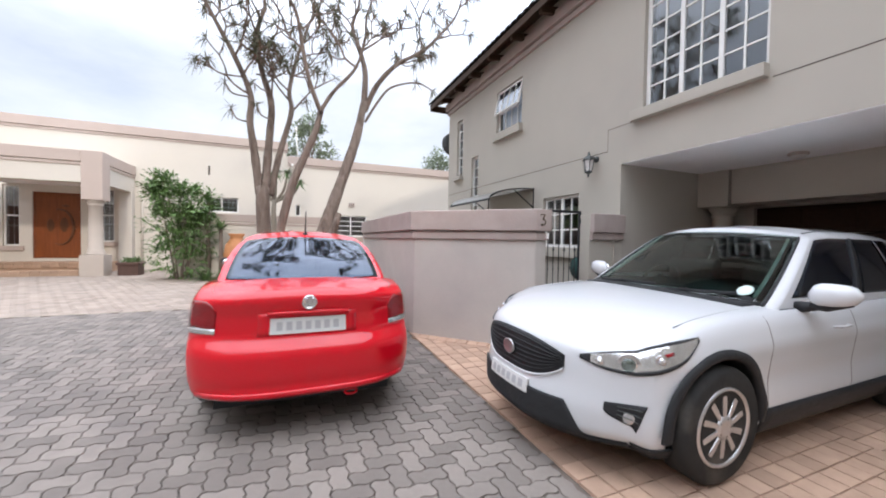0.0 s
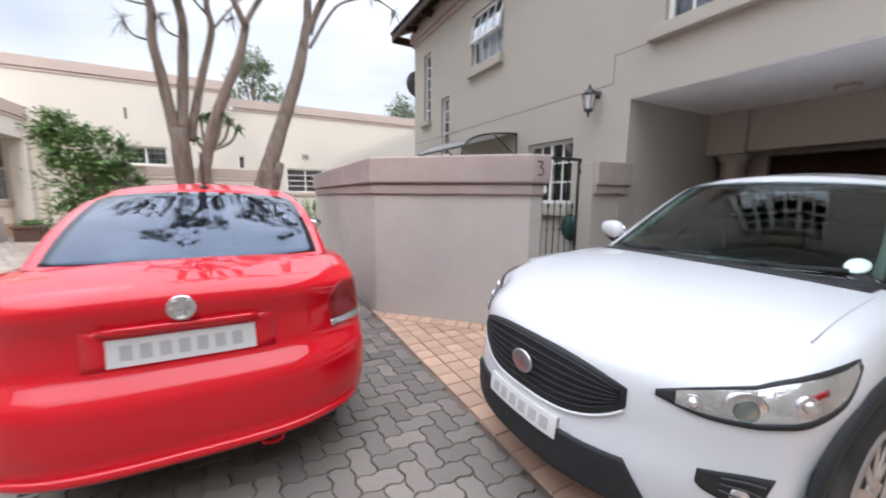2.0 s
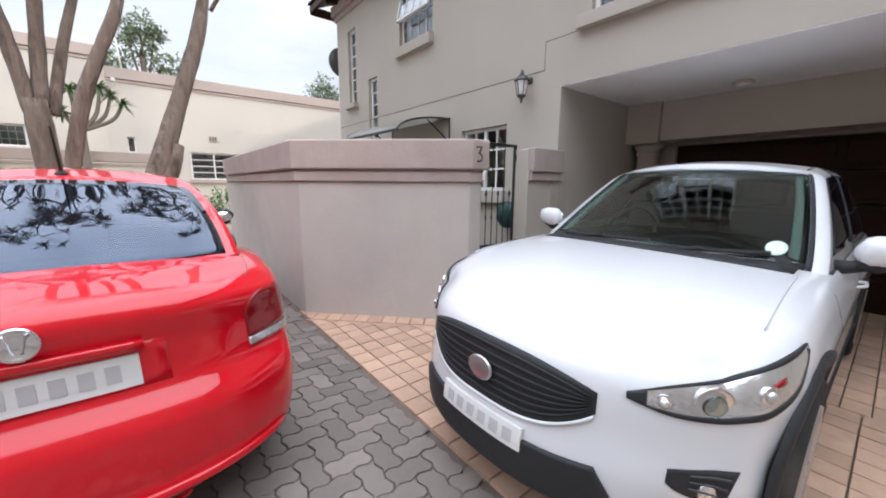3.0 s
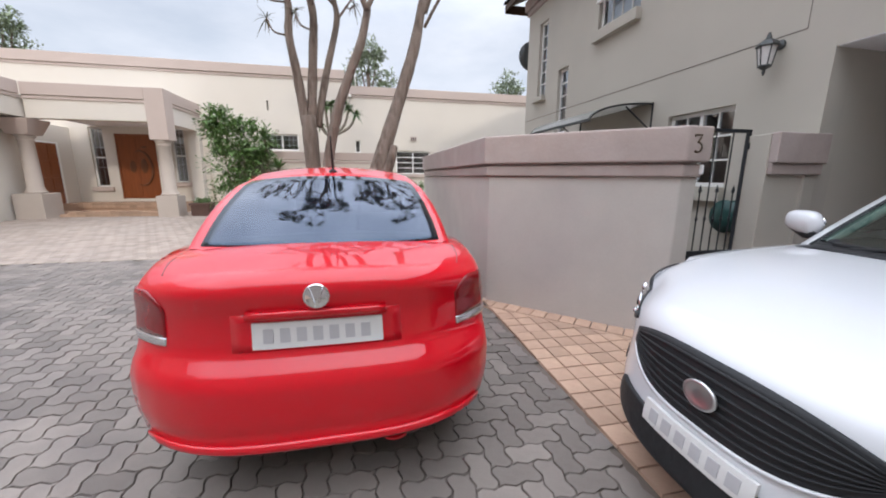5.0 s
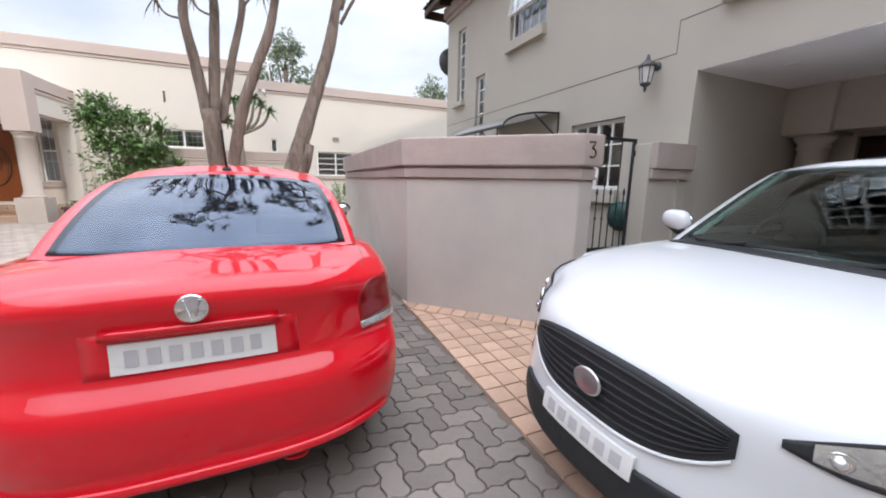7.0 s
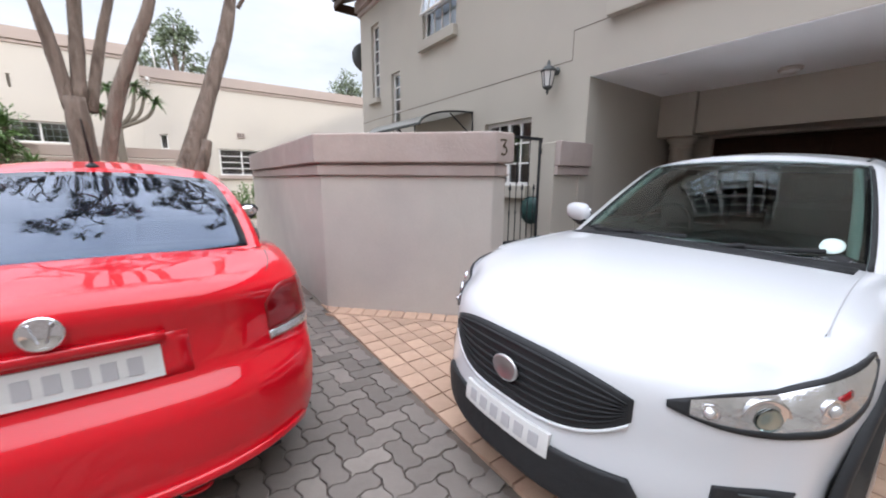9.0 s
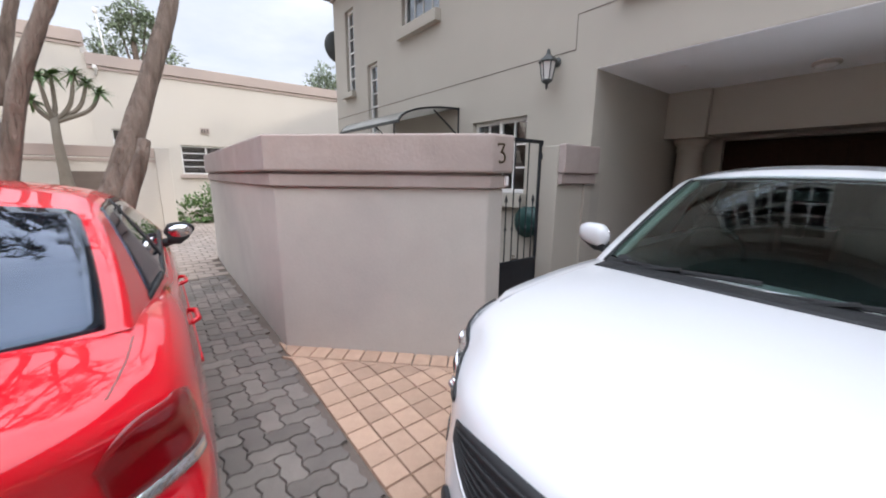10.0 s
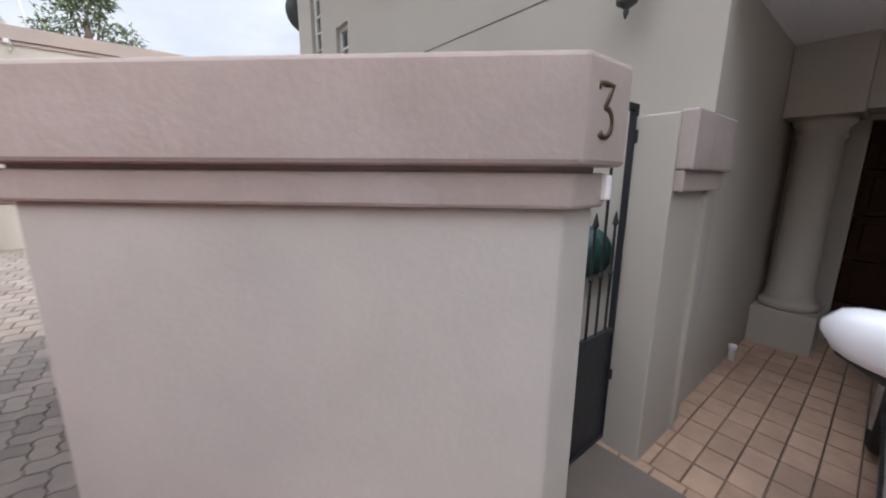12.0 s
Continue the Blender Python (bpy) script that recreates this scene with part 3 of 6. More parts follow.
low = thing("wall_low", pose(0, 0, 0), "low taupe plastered boundary wall with a mauve coping", "wall", kind="structure")
bm = bmesh.new()
prism(bm, LOW, -0.05, 1.432)
part("wall_body", bm, M_LOW, low, bevel=0.012)
bm = bmesh.new()
prism(bm, out_by(0.034), 1.432, 1.535)
part("moulding", bm, M_COPING, low, bevel=0.012)
bm = bmesh.new()
prism(bm, out_by(0.004), 1.535, 1.552)
part("moulding_groove", bm, M_COPING, low)
bm = bmesh.new()
prism(bm, out_by(0.070), 1.552, 1.836)
part("coping", bm, M_COPING, low, bevel=0.016)
wall("wall_yard_end", M_LOW, pose(1.877, 9.92, 0, 0, 0, 0), "taupe plastered end wall of the yard", 0, 2.82, -0.05, 1.8, 0.2)

# number 3 on the wall end
# flat-topped figure: a bar, a slanting stroke and a bowl
bm = bmesh.new()
bowl = [(0.004 + 0.042 * math.cos(a), -0.030 + 0.048 * math.sin(a)) for a in [radians(100 - 235 * k / 16) for k in range(17)]]
stroke = [(-0.040, 0.072), (-0.040, 0.092), (-0.010, 0.094), (0.040, 0.094), (0.020, 0.058), (-0.004, 0.018)] + bowl
tube(bm, [(x, 0, z) for x, z in stroke], [0.007] + [0.011] * (len(stroke) - 4) + [0.013, 0.014, 0.014], 8)
bmesh.ops.scale(bm, vec=(0.88, 0.7, 0.78), verts=bm.verts)
single("house_number", bm, M_BRASS, "bronze house number three fixed on the coping", "house number", smooth=True, m=pose(3.19, 4.597 - 0.068, 1.69))
bm = boxes((3.275, 4.545, 1.455, 3.305, 4.575, 1.53))
single("gate_keypad", bm, M_CEIL, "small white intercom box under the coping", "intercom", bevel=0.006)

# gate
gate = thing("garden_gate", pose(3.345, 4.86, 0), "black wrought iron garden gate with a solid lower panel", "gate")
GW = 0.765
part("gate_frame", boxes((0, -0.016, 0.06, 0.032, 0.016, 1.87), (GW - 0.032, -0.016, 0.06, GW, 0.016, 1.87), (0.032, -0.016, 1.838, GW - 0.032, 0.016, 1.87), (0.032, -0.016, 0.06, GW - 0.032, 0.016, 0.09),
                         (0.032, -0.014, 0.70, GW - 0.032, 0.014, 0.73)), M_IRON, gate, bevel=0.003)
part("gate_panel", boxes((0.033, -0.005, 0.091, GW - 0.033, 0.005, 0.699)), M_IRON, gate, "black sheet steel panel")
for k in range(1, 8):
    bm = bmesh.new()
    x = k * GW / 8
    tall = 1.845 if k % 2 == 0 else 1.30
    tube(bm, [(x, 0, 0.72), (x, 0, tall)], 0.007, 6)
    if k % 2:
        lathe(bm, [(0.004, tall - 0.02), (0.016, tall), (0.010, tall + 0.03), (0.002, tall + 0.06)], 8, (x, 0, 0))
    lathe(bm, [(0.007, 1.02), (0.014, 1.04), (0.007, 1.06)], 8, (x, 0, 0))
    part("bar", bm, M_IRON, gate)
for z in (0.40, 1.66):
    part("hinge", boxes((GW, -0.045, z, GW + 0.04, -0.016, z + 0.12), (GW - 0.03, -0.03, z + 0.03, GW + 0.02, -0.017, z + 0.09)), M_IRON, gate, bevel=0.004)

# hose reel and tap on the facade behind the gate
reel = thing("hose_reel", pose(FX, 5.35, 1.0), "dark green hose reel hung on the house wall", "hose reel")
bm = bmesh.new()
lathe(bm, [(0.05, 0), (0.17, -0.01), (0.18, -0.03), (0.10, -0.035), (0.10, -0.14), (0.18, -0.145), (0.185, -0.165), (0.05, -0.17)], 32, axis="x")
part("drum", bm, M_HOSE, reel, smooth=True)
for r in (0.115, 0.135, 0.15):
    bm = bmesh.new()
    for k in range(4):
        x = -0.05 - 0.022 * k
        pts = [(x, r * math.cos(a), r * math.sin(a)) for a in [2 * math.pi * i / 24 for i in range(25)]]
        tube(bm, pts, 0.010, 6)
    part("hose", bm, M_HOSE, reel, smooth=True)
tap = thing("garden_tap", pose(FX, 5.62, 0.48), "brass garden tap on the house wall", "tap")
bm = bmesh.new()
tube(bm, [(0, 0, 0), (-0.08, 0, 0), (-0.11, 0, -0.05)], 0.012, 8)
tube(bm, [(-0.06, -0.03, 0.05), (-0.06, 0.03, 0.05)], 0.006, 6)
tube(bm, [(-0.06, 0, 0), (-0.06, 0, 0.05)], 0.007, 6)
part("spout", bm, M_BRASS, tap, smooth=True)
tap2 = thing("floor_tap", pose(5.9, 4.70, 0.08), "small capped pipe at the foot of the garage wall", "pipe")
bm = bmesh.new()
lathe(bm, [(0.022, -0.1), (0.022, 0.03), (0.03, 0.035), (0.03, 0.075), (0.01, 0.08)], 14, (0, -0.035, 0))
part("pipe", bm, M_CEIL, tap2, smooth=True)

# wall lantern
lan = thing("wall_lantern", pose(FX, 5.17, 2.74), "weathered grey cast metal wall lantern", "wall lamp")
bm = bmesh.new()
lathe(bm, [(0.045, 0.0), (0.05, -0.012), (0.035, -0.03)], 16, axis="x")
part("wall_plate", bm, M_IRONGREY, lan, smooth=True)
bm = bmesh.new()
tube(bm, [(-0.02, 0, 0), (-0.08, 0, 0.035), (-0.15, 0, 0.03), (-0.17, 0, 0.0)], 0.012, 8)
part("arm", bm, M_IRONGREY, lan, smooth=True)
bm = bmesh.new()
lathe(bm, [(0.012, 0.10), (0.02, 0.07), (0.028, 0.045), (0.075, 0.015), (0.10, -0.02), (0.095, -0.03)], 6, (-0.17, 0, 0))
part("cap", bm, M_IRONGREY, lan)
bm = bmesh.new()
lathe(bm, [(0.078, -0.031), (0.05, -0.20)], 6, (-0.17, 0, 0))
part("lantern_glass", bm, M_CURTAIN, lan, "cloudy glass panes")
for k in range(6):
    a = 2 * math.pi * k / 6
    bm = bmesh.new()
    tube(bm, [(-0.17 + 0.082 * math.cos(a), 0.082 * math.sin(a), -0.03), (-0.17 + 0.053 * math.cos(a), 0.053 * math.sin(a), -0.205)], 0.006, 5)
    part("rib", bm, M_IRONGREY, lan)
bm = bmesh.new()
lathe(bm, [(0.055, -0.20), (0.06, -0.215), (0.03, -0.235), (0.012, -0.25), (0.018, -0.265), (0.004, -0.30)], 12, (-0.17, 0, 0))
part("finial", bm, M_IRONGREY, lan, smooth=True)
# satellite dish on the end wall
dish = thing("satellite_dish", pose(4.95, 11.2, 4.5), "grey satellite dish on the end wall of the house", "satellite dish")
bm = bmesh.new()
lathe(bm, [(0.02, 0.0), (0.2, 0.02), (0.36, 0.075), (0.36, 0.085), (0.2, 0.03), (0.02, 0.012)], 28, axis="y", centre=(0, 0.25, 0))
part("bowl", bm, M_IRONGREY, dish, smooth=True)
bm = bmesh.new()
tube(bm, [(0, 0, -0.1), (0, 0.25, 0)], 0.02, 8)
part("bracket", bm, M_IRONGREY, dish)

# ---------------------------------------------------------------- long cream house across the court
CY = 17.6


def cy_pose(x, z, inset=0.1):
    return pose(x, CY + inset, z)


FAR_HOLES_T = [(-8.80, -8.38, 0.98, 3.04), (-8.05, -6.78, 0.55, 2.85), (-6.25, -5.83, 1.15, 3.08), (-3.05, -1.85, 2.38, 2.99), (-2.91, -2.84, 3.84, 4.20)]
wall("wall_cream_tall", M_CREAM, pose(0, CY, 0), "tall cream plastered house wall", -14, -0.10, 0, 5.40, 0.25, FAR_HOLES_T)
FAR_HOLES_L = [(0.29, 0.50, 2.36, 2.84), (1.92, 3.35, 1.52, 2.46)]
wall("wall_cream_lower", M_CREAM, pose(0, CY + 0.02, 0), "lower cream plastered house wall", -0.10, 14, 0, 4.86, 0.25, FAR_HOLES_L)
# one solid block, its dark colour painted for the dimness behind the windows
single("cream_house_core", boxes((-14, CY + 0.9, 0, 14, 26, 4.6)), M_ROOMSHADE, "solid dark block standing in for shaded rooms behind the cream walls", "wall", "structure")
for nm, x0, x1, z, yy in (("coping_tall", -14, -0.02, 5.40, CY), ("coping_lower", -0.02, 14, 4.86, CY + 0.02)):
    single(nm, boxes((x0, yy - 0.07, z - 0.30, x1, yy + 0.3, z + 0.02), (x0, yy - 0.035, z - 0.40, x1, yy, z - 0.33)), M_COPING_FAR, "pinkish plaster coping along the parapet", "coping", "structure", bevel=0.01)
single("wall_cream_return", boxes((-0.35, CY + 0.251, 4.4, -0.101, 26, 5.40)), M_CREAM, "cream parapet return", "wall", "structure")
window("window_6", cy_pose(-3.05, 2.38), 1.20, 0.61, "white steel window with security bars", 2, 1, 1, 0.05, 0.02, bars=8)
window("window_7", cy_pose(0.29, 2.36), 0.21, 0.48, "small white steel window", 1, 1, 1, 0.035, 0.02)
window("window_8", cy_pose(1.92, 1.52), 1.43, 0.94, "white louvred steel window with a sill", 2, 1, 4, 0.05, 0.03, sill=(-0.08, 1.5, 0.0, 0.12, 0.16), sill_mat=M_COPING_FAR)
window("window_9", cy_pose(-8.80, 0.98), 0.42, 2.06, "tall white steel window with burglar bars beside the entrance", 1, 1, 2, 0.05, 0.05, bars=3, sill=(-0.12, 0.54, 0.0, 0.16, 0.18), sill_mat=M_COPING_FAR)
window("window_10", cy_pose(-6.25, 1.15), 0.42, 1.93, "tall white steel window with burglar bars beside the entrance", 1, 1, 2, 0.05, 0.05, bars=3, sill=(-0.12, 0.54, 0.0, 0.16, 0.18), sill_mat=M_COPING_FAR)
# vent brick
vent = thing("wall_vent", pose(2.53, CY, 2.86), "small grey vent grille in the cream wall", "vent")
part("vent_frame", boxes((0, -0.015, 0, 0.26, 0.0, 0.18)), M_COPING_FAR, vent)
for k in range(3):
    # dark raised bars stand in for the shaded vent openings
    part("slot", boxes((0.03 + 0.075 * k, -0.02, 0.03, 0.07 + 0.075 * k, -0.015, 0.15)), M_GAPSHADE, vent)

# entrance door
door2 = thing("door_2", cy_pose(-8.05, 0.55, 0.08), "varnished orange-brown entrance door with a carved crescent", "door", kind="structure")
part("door_frame", boxes((0, -0.04, 0, 0.05, 0.08, 2.3), (1.22, -0.04, 0, 1.27, 0.08, 2.3), (0.05, -0.04, 2.25, 1.22, 0.08, 2.3)), M_DOOR, door2, bevel=0.005)
for k in range(2):
    leaf = part("door_leaf", boxes((0.052 + 0.584 * k, -0.02, 0.01, 0.632 + 0.584 * k, 0.02, 2.248)), M_DOOR, door2, bevel=0.004)
bm = bmesh.new()
pts = [(0.70 + 0.36 * math.cos(a), -0.035, 1.10 + 0.62 * math.sin(a)) for a in [radians(-110 + 220 * k / 20) for k in range(21)]]
tube(bm, pts, [0.012 + 0.03 * math.sin(math.pi * k / 20) for k in range(21)], 8)
part("crescent", bm, M_DOORDARK, door2, "dark carved crescent")
for cx, cz, rx, rz in ((0.44, 1.15, 0.10, 0.22), (0.80, 1.18, 0.11, 0.26), (0.85, 1.85, 0.10, 0.035)):
    bm = bmesh.new()
    lathe(bm, [(1.0, 0), (0.8, -0.014), (0.1, -0.02)], 20, axis="y")
    bmesh.ops.scale(bm, vec=(rx, 1, rz), verts=bm.verts)
    bmesh.ops.translate(bm, vec=(cx, -0.022, cz), verts=bm.verts)
    part("carved_panel", bm, M_DOORDARK, door2)

# porch
PY, PX0, PX1 = 15.0, -8.70, -5.20
porch = thing("porch", pose(0, 0, 0), "cream plastered entrance porch with a pinkish parapet", "porch", kind="structure")
part("front_beam", boxes((PX0, PY + 0.05, 2.98, PX1 - 0.5, PY + 0.40, 3.60)), M_CREAM, porch, bevel=0.006)
part("front_parapet", boxes((PX0, PY, 3.60, PX1 - 0.5, PY + 0.40, 3.94)), M_COPING_FAR, porch, bevel=0.01)
part("front_moulding", boxes((PX0, PY + 0.02, 3.50, PX1 - 0.5, PY + 0.05, 3.57)), M_COPING_FAR, porch, bevel=0.005)
part("side_beam", boxes((PX1 - 0.40, PY + 0.5, 2.98, PX1 - 0.05, CY, 3.60)), M_CREAM, porch, bevel=0.006)
part("side_parapet", boxes((PX1 - 0.40, PY + 0.5, 3.60, PX1, CY, 3.94)), M_COPING_FAR, porch, bevel=0.01)
part("side_moulding", boxes((PX1 - 0.05, PY + 0.5, 3.50, PX1 - 0.02, CY, 3.57)), M_COPING_FAR, porch, bevel=0.005)
part("corner_block", boxes((PX1 - 0.50, PY, 2.46, PX1 + 0.02, PY + 0.50, 3.945)), M_COPING_FAR, porch, bevel=0.012)
part("porch_ceiling", boxes((PX0, PY + 0.40, 3.10, PX1 - 0.40, CY, 3.20)), M_CEIL, porch)
part("side_pier", boxes((PX1 - 0.42, CY - 0.30, 0.08, PX1 - 0.03, CY, 2.98)), M_CREAM, porch, bevel=0.008)
column("porch_column", PX1 - 0.245, PY + 0.25, "cream round porch column on a square plinth", 0.78, 2.46, 0.185, 0.29, M_PORCHCOL, "porch columns")
column("porch_column", PX0 - 0.22, PY + 0.2, "cream round porch column on a square plinth", 0.86, 2.52, 0.185, 0.36, M_PORCHCOL, "porch columns")
bm = bmesh.new()
v = [bm.verts.new((PX0 - 0.22 + sx * w, PY + 0.2 + sy * w, z)) for z, w in ((2.52, 0.26), (2.95, 0.42)) for sx, sy in ((-1, -1), (1, -1), (1, 1), (-1, 1))]
bm.faces.new(v[:4][::-1]), bm.faces.new(v[4:])
for i in range(4):
    bm.faces.new((v[i], v[(i + 1) % 4], v[4 + (i + 1) % 4], v[4 + i]))
part("capital", bm, M_COPING_FAR, porch, bevel=0.008)
# wing to the left of the porch
wing = thing("wall_wing", pose(0, 0, 0), "cream plastered side wing of the house across the court", "wall", kind="structure")
part("wing_wall", boxes((-14, -4.0, 0, -9.35, CY, 3.0)), M_CREAM, wing)
part("wing_beam", boxes((-14, -4.0, 3.0, -8.75, PY + 0.38, 3.60)), M_CREAM, wing)
part("wing_parapet", boxes((-14, -4.0, 3.60, -8.70, PY - 0.01, 3.95)), M_COPING_FAR, wing, bevel=0.01)
# unseen upper block, added to keep low western sky light off the garage
part("upper_storey", boxes((-14, -4.0, 3.95, -10.0, 9.0, 7.3)), M_CREAM, wing)
part("upper_parapet", boxes((-14, -4.0, 7.3, -9.95, 9.05, 7.6)), M_COPING_FAR, wing, bevel=0.01)
part("wing_moulding", boxes((-8.75, -4.0, 3.50, -8.72, PY - 0.01, 3.57)), M_COPING_FAR, wing)
door3 = thing("door_3", pose(-9.34, 15.95, 0.25, 0, 0, 90), "panelled varnished side door of the porch", "door", kind="structure")
part("door_frame", boxes((0, -0.03, 0, 0.05, 0.0, 2.2), (0.90, -0.03, 0, 0.98, 0.0, 2.2), (0.05, -0.03, 2.15, 0.90, 0.0, 2.2)), M_WHITE, door3, "white painted door frame")
part("door_leaf", boxes((0.052, -0.02, 0.01, 0.898, 0.0, 2.148)), M_DOOR, door3)
for k in range(4):
    for j in range(2):
        part("door_panel", boxes((0.10 + 0.41 * j, -0.035, 0.10 + 0.52 * k, 0.44 + 0.41 * j, -0.021, 0.54 + 0.52 * k)), M_DOOR, door3, bevel=0.008)
gd2 = thing("garage_door", pose(-9.34, 11.0, 0.08, 0, 0, 90), "dark red-brown door of the side wing", "garage door", kind="structure")
for k in range(5):
    part("panel", boxes((0, -0.03, 0.42 * k, 2.4, 0.0, 0.415 + 0.42 * k)), M_GARAGE, gd2, bevel=0.006)

# porch steps: two courses of bricks
steps = thing("porch_steps", pose(0, 0, 0), "two tan brick steps before the entrance", "steps", kind="structure")
part("landing_fill", boxes((-9.34, 15.35, 0.05, -5.62, CY - 0.002, 0.20), (-9.34, 16.65, 0.2, -5.62, CY - 0.002, 0.45)), M_STEP, steps)
brick_me = to_mesh("brick", boxes((0, 0, 0, 0.212, 0.16, 0.085)), M_STEP, bevel=0.005)
for y0, z0 in ((15.30, 0.11), (15.30, 0.203), (16.60, 0.295), (16.60, 0.388)):
    x = -8.32 if y0 < 16 else -8.9
    while x < -5.85:
        share("brick", brick_me, steps, pose(x, y0, z0))
        x += 0.22

# garden wall before the cream house
GY = 14.2
gwall = thing("wall_garden", pose(0, 0, 0), "cream plastered garden wall with a pinkish coping", "wall", kind="structure")
part("wall_body", boxes((-3.2, GY, 0, 1.20, GY + 0.22, 1.86)), M_CREAM, gwall)
part("coping", boxes((-3.2, GY - 0.05, 1.90, 1.20, GY + 0.27, 2.14)), M_COPING_FAR, gwall, bevel=0.01)
part("moulding", boxes((-3.2, GY - 0.025, 1.80, 1.20, GY + 0.0, 1.87)), M_COPING_FAR, gwall, bevel=0.005)
part("end_pier", boxes((1.202, GY - 0.06, 0, 1.50, GY + 0.28, 2.16)), M_CREAM, gwall, bevel=0.01)
plaque = thing("wall_plaque", pose(-0.35, GY, 0.95), "pale grey stone panel set on the garden wall", "plaque")
part("panel", boxes((0, -0.012, 0, 0.75, 0.0, 0.62)), M_SLAB, plaque, bevel=0.004)

# unseen wall added behind the way in, sized to shade the court from the sun
wall("wall_south", M_FACADE, pose(30, -2.6, 0, 0, 0, 180), "unseen plastered wall added behind to shade the court", 0, 50, -0.05, 5.6, 0.3)

# ---------------------------------------------------------------- cars


def curve(pairs):
    """A smooth function through (place, value) pairs."""
    xs, ys = [p[0] for p in pairs], [p[1] for p in pairs]
    n = len(xs)
    sl = []
    for i in range(n):
        a, b = max(0, i - 1), min(n - 1, i + 1)
        if 0 < i < n - 1 and (ys[i] - ys[i - 1]) * (ys[i + 1] - ys[i]) <= 0:
            sl.append(0.0)
        else:
            sl.append((ys[b] - ys[a]) / (xs[b] - xs[a]))

    def f(x):
        if x <= xs[0]:
            return ys[0]
        if x >= xs[-1]:
            return ys[-1]
        i = max(k for k in range(n - 1) if xs[k] <= x)
        h = xs[i + 1] - xs[i]
        t = (x - xs[i]) / h
        return (ys[i] * (1 + 2 * t) * (1 - t) ** 2 + h * sl[i] * t * (1 - t) ** 2 + ys[i + 1] * t * t * (3 - 2 * t) - h * sl[i + 1] * t * t * (1 - t))
    return f


def shell(place, nu, nv, nt, skip=None, slot=None):
    """A closed box-like shell: u across, v along, t up, each mapped by place(u, v, t). skip leaves faces out, slot picks a material."""
    bm = bmesh.new()
    made = {}

    def vert(i, j, k):
        if (i, j, k) not in made:
            made[i, j, k] = bm.verts.new(place(2 * i / nu - 1, 2 * j / nv - 1, k / nt))
        return made[i, j, k]

    def quad(face, a, b, c, d):
        mid = [sum(q[m] for q in (a, b, c, d)) / 4 for m in range(3)]
        u, v, t = 2 * mid[0] / nu - 1, 2 * mid[1] / nv - 1, mid[2] / nt
        if skip and skip(face, u, v, t):
            return
        f = bm.faces.new([vert(*q) for q in (a, b, c, d)])
        f.material_index = slot(face, u, v, t) if slot else 0
        f.smooth = True
    for i in range(nu):
        for j in range(nv):
            quad("top", (i, j, nt), (i + 1, j, nt), (i + 1, j + 1, nt), (i, j + 1, nt))
            quad("bottom", (i, j, 0), (i, j + 1, 0), (i + 1, j + 1, 0), (i + 1, j, 0))
    for j in range(nv):
        for k in range(nt):
            quad("left", (0, j, k), (0, j, k + 1), (0, j + 1, k + 1), (0, j + 1, k))
            quad("right", (nu, j, k), (nu, j + 1, k), (nu, j + 1, k + 1), (nu, j, k + 1))
    for i in range(nu):
        for k in range(nt):
            quad("rear", (i, 0, k), (i + 1, 0, k), (i + 1, 0, k + 1), (i, 0, k + 1))
            quad("front", (i, nv, k), (i, nv, k + 1), (i + 1, nv, k + 1), (i + 1, nv, k))
    return bm


def patch(place, fn, na=12, nb=8, lift=0.004, thick=0.006):
    """A thin piece lying on the shell: fn(a, b) in 0..1 gives (u, v, t)."""
    bm = bmesh.new()
    e = 0.004
    rows_ = [[], []]
    for side, d in ((0, lift), (1, lift - thick)):
        for i in range(na + 1):
            row = []
            for j in range(nb + 1):
                a, b = i / na, j / nb
                p = Vector(place(*fn(a, b)))
                pa = Vector(place(*fn(min(1, a + e), b))) - Vector(place(*fn(max(0, a - e), b)))
                pb = Vector(place(*fn(a, min(1, b + e)))) - Vector(place(*fn(a, max(0, b - e))))
                n = pa.cross(pb)
                n = n.normalized() if n.length > 1e-9 else Vector((0, 0, 1))
                row.append(bm.verts.new(p + n * d))
            rows_[side].append(row)
    A, B = rows_
    for i in range(na):
        for j in range(nb):
            bm.faces.new((A[i][j], A[i + 1][j], A[i + 1][j + 1], A[i][j + 1]))
            bm.faces.new((B[i][j], B[i][j + 1], B[i + 1][j + 1], B[i + 1][j]))
    for i in range(na):
        bm.faces.new((A[i][0], B[i][0], B[i + 1][0], A[i + 1][0])), bm.faces.new((A[i][nb], A[i + 1][nb], B[i + 1][nb], B[i][nb]))
    for j in range(nb):
        bm.faces.new((A[0][j], A[0][j + 1], B[0][j + 1], B[0][j])), bm.faces.new((A[na][j], B[na][j], B[na][j + 1], A[na][j + 1]))
    return bm


def on(name, place, fn, mat, parent, label="", na=12, nb=8, lift=0.004, thick=0.006, flip=False):
    """A part lying on the shell; flip when the corner order runs the other way round."""
    f2 = (lambda a, b: fn(b, a)) if flip else fn
    if flip:
        na, nb = nb, na
    return part(name, patch(place, f2, na, nb, lift, thick), mat, parent, label, smooth=name not in ("number_plate", "plate_mark"))


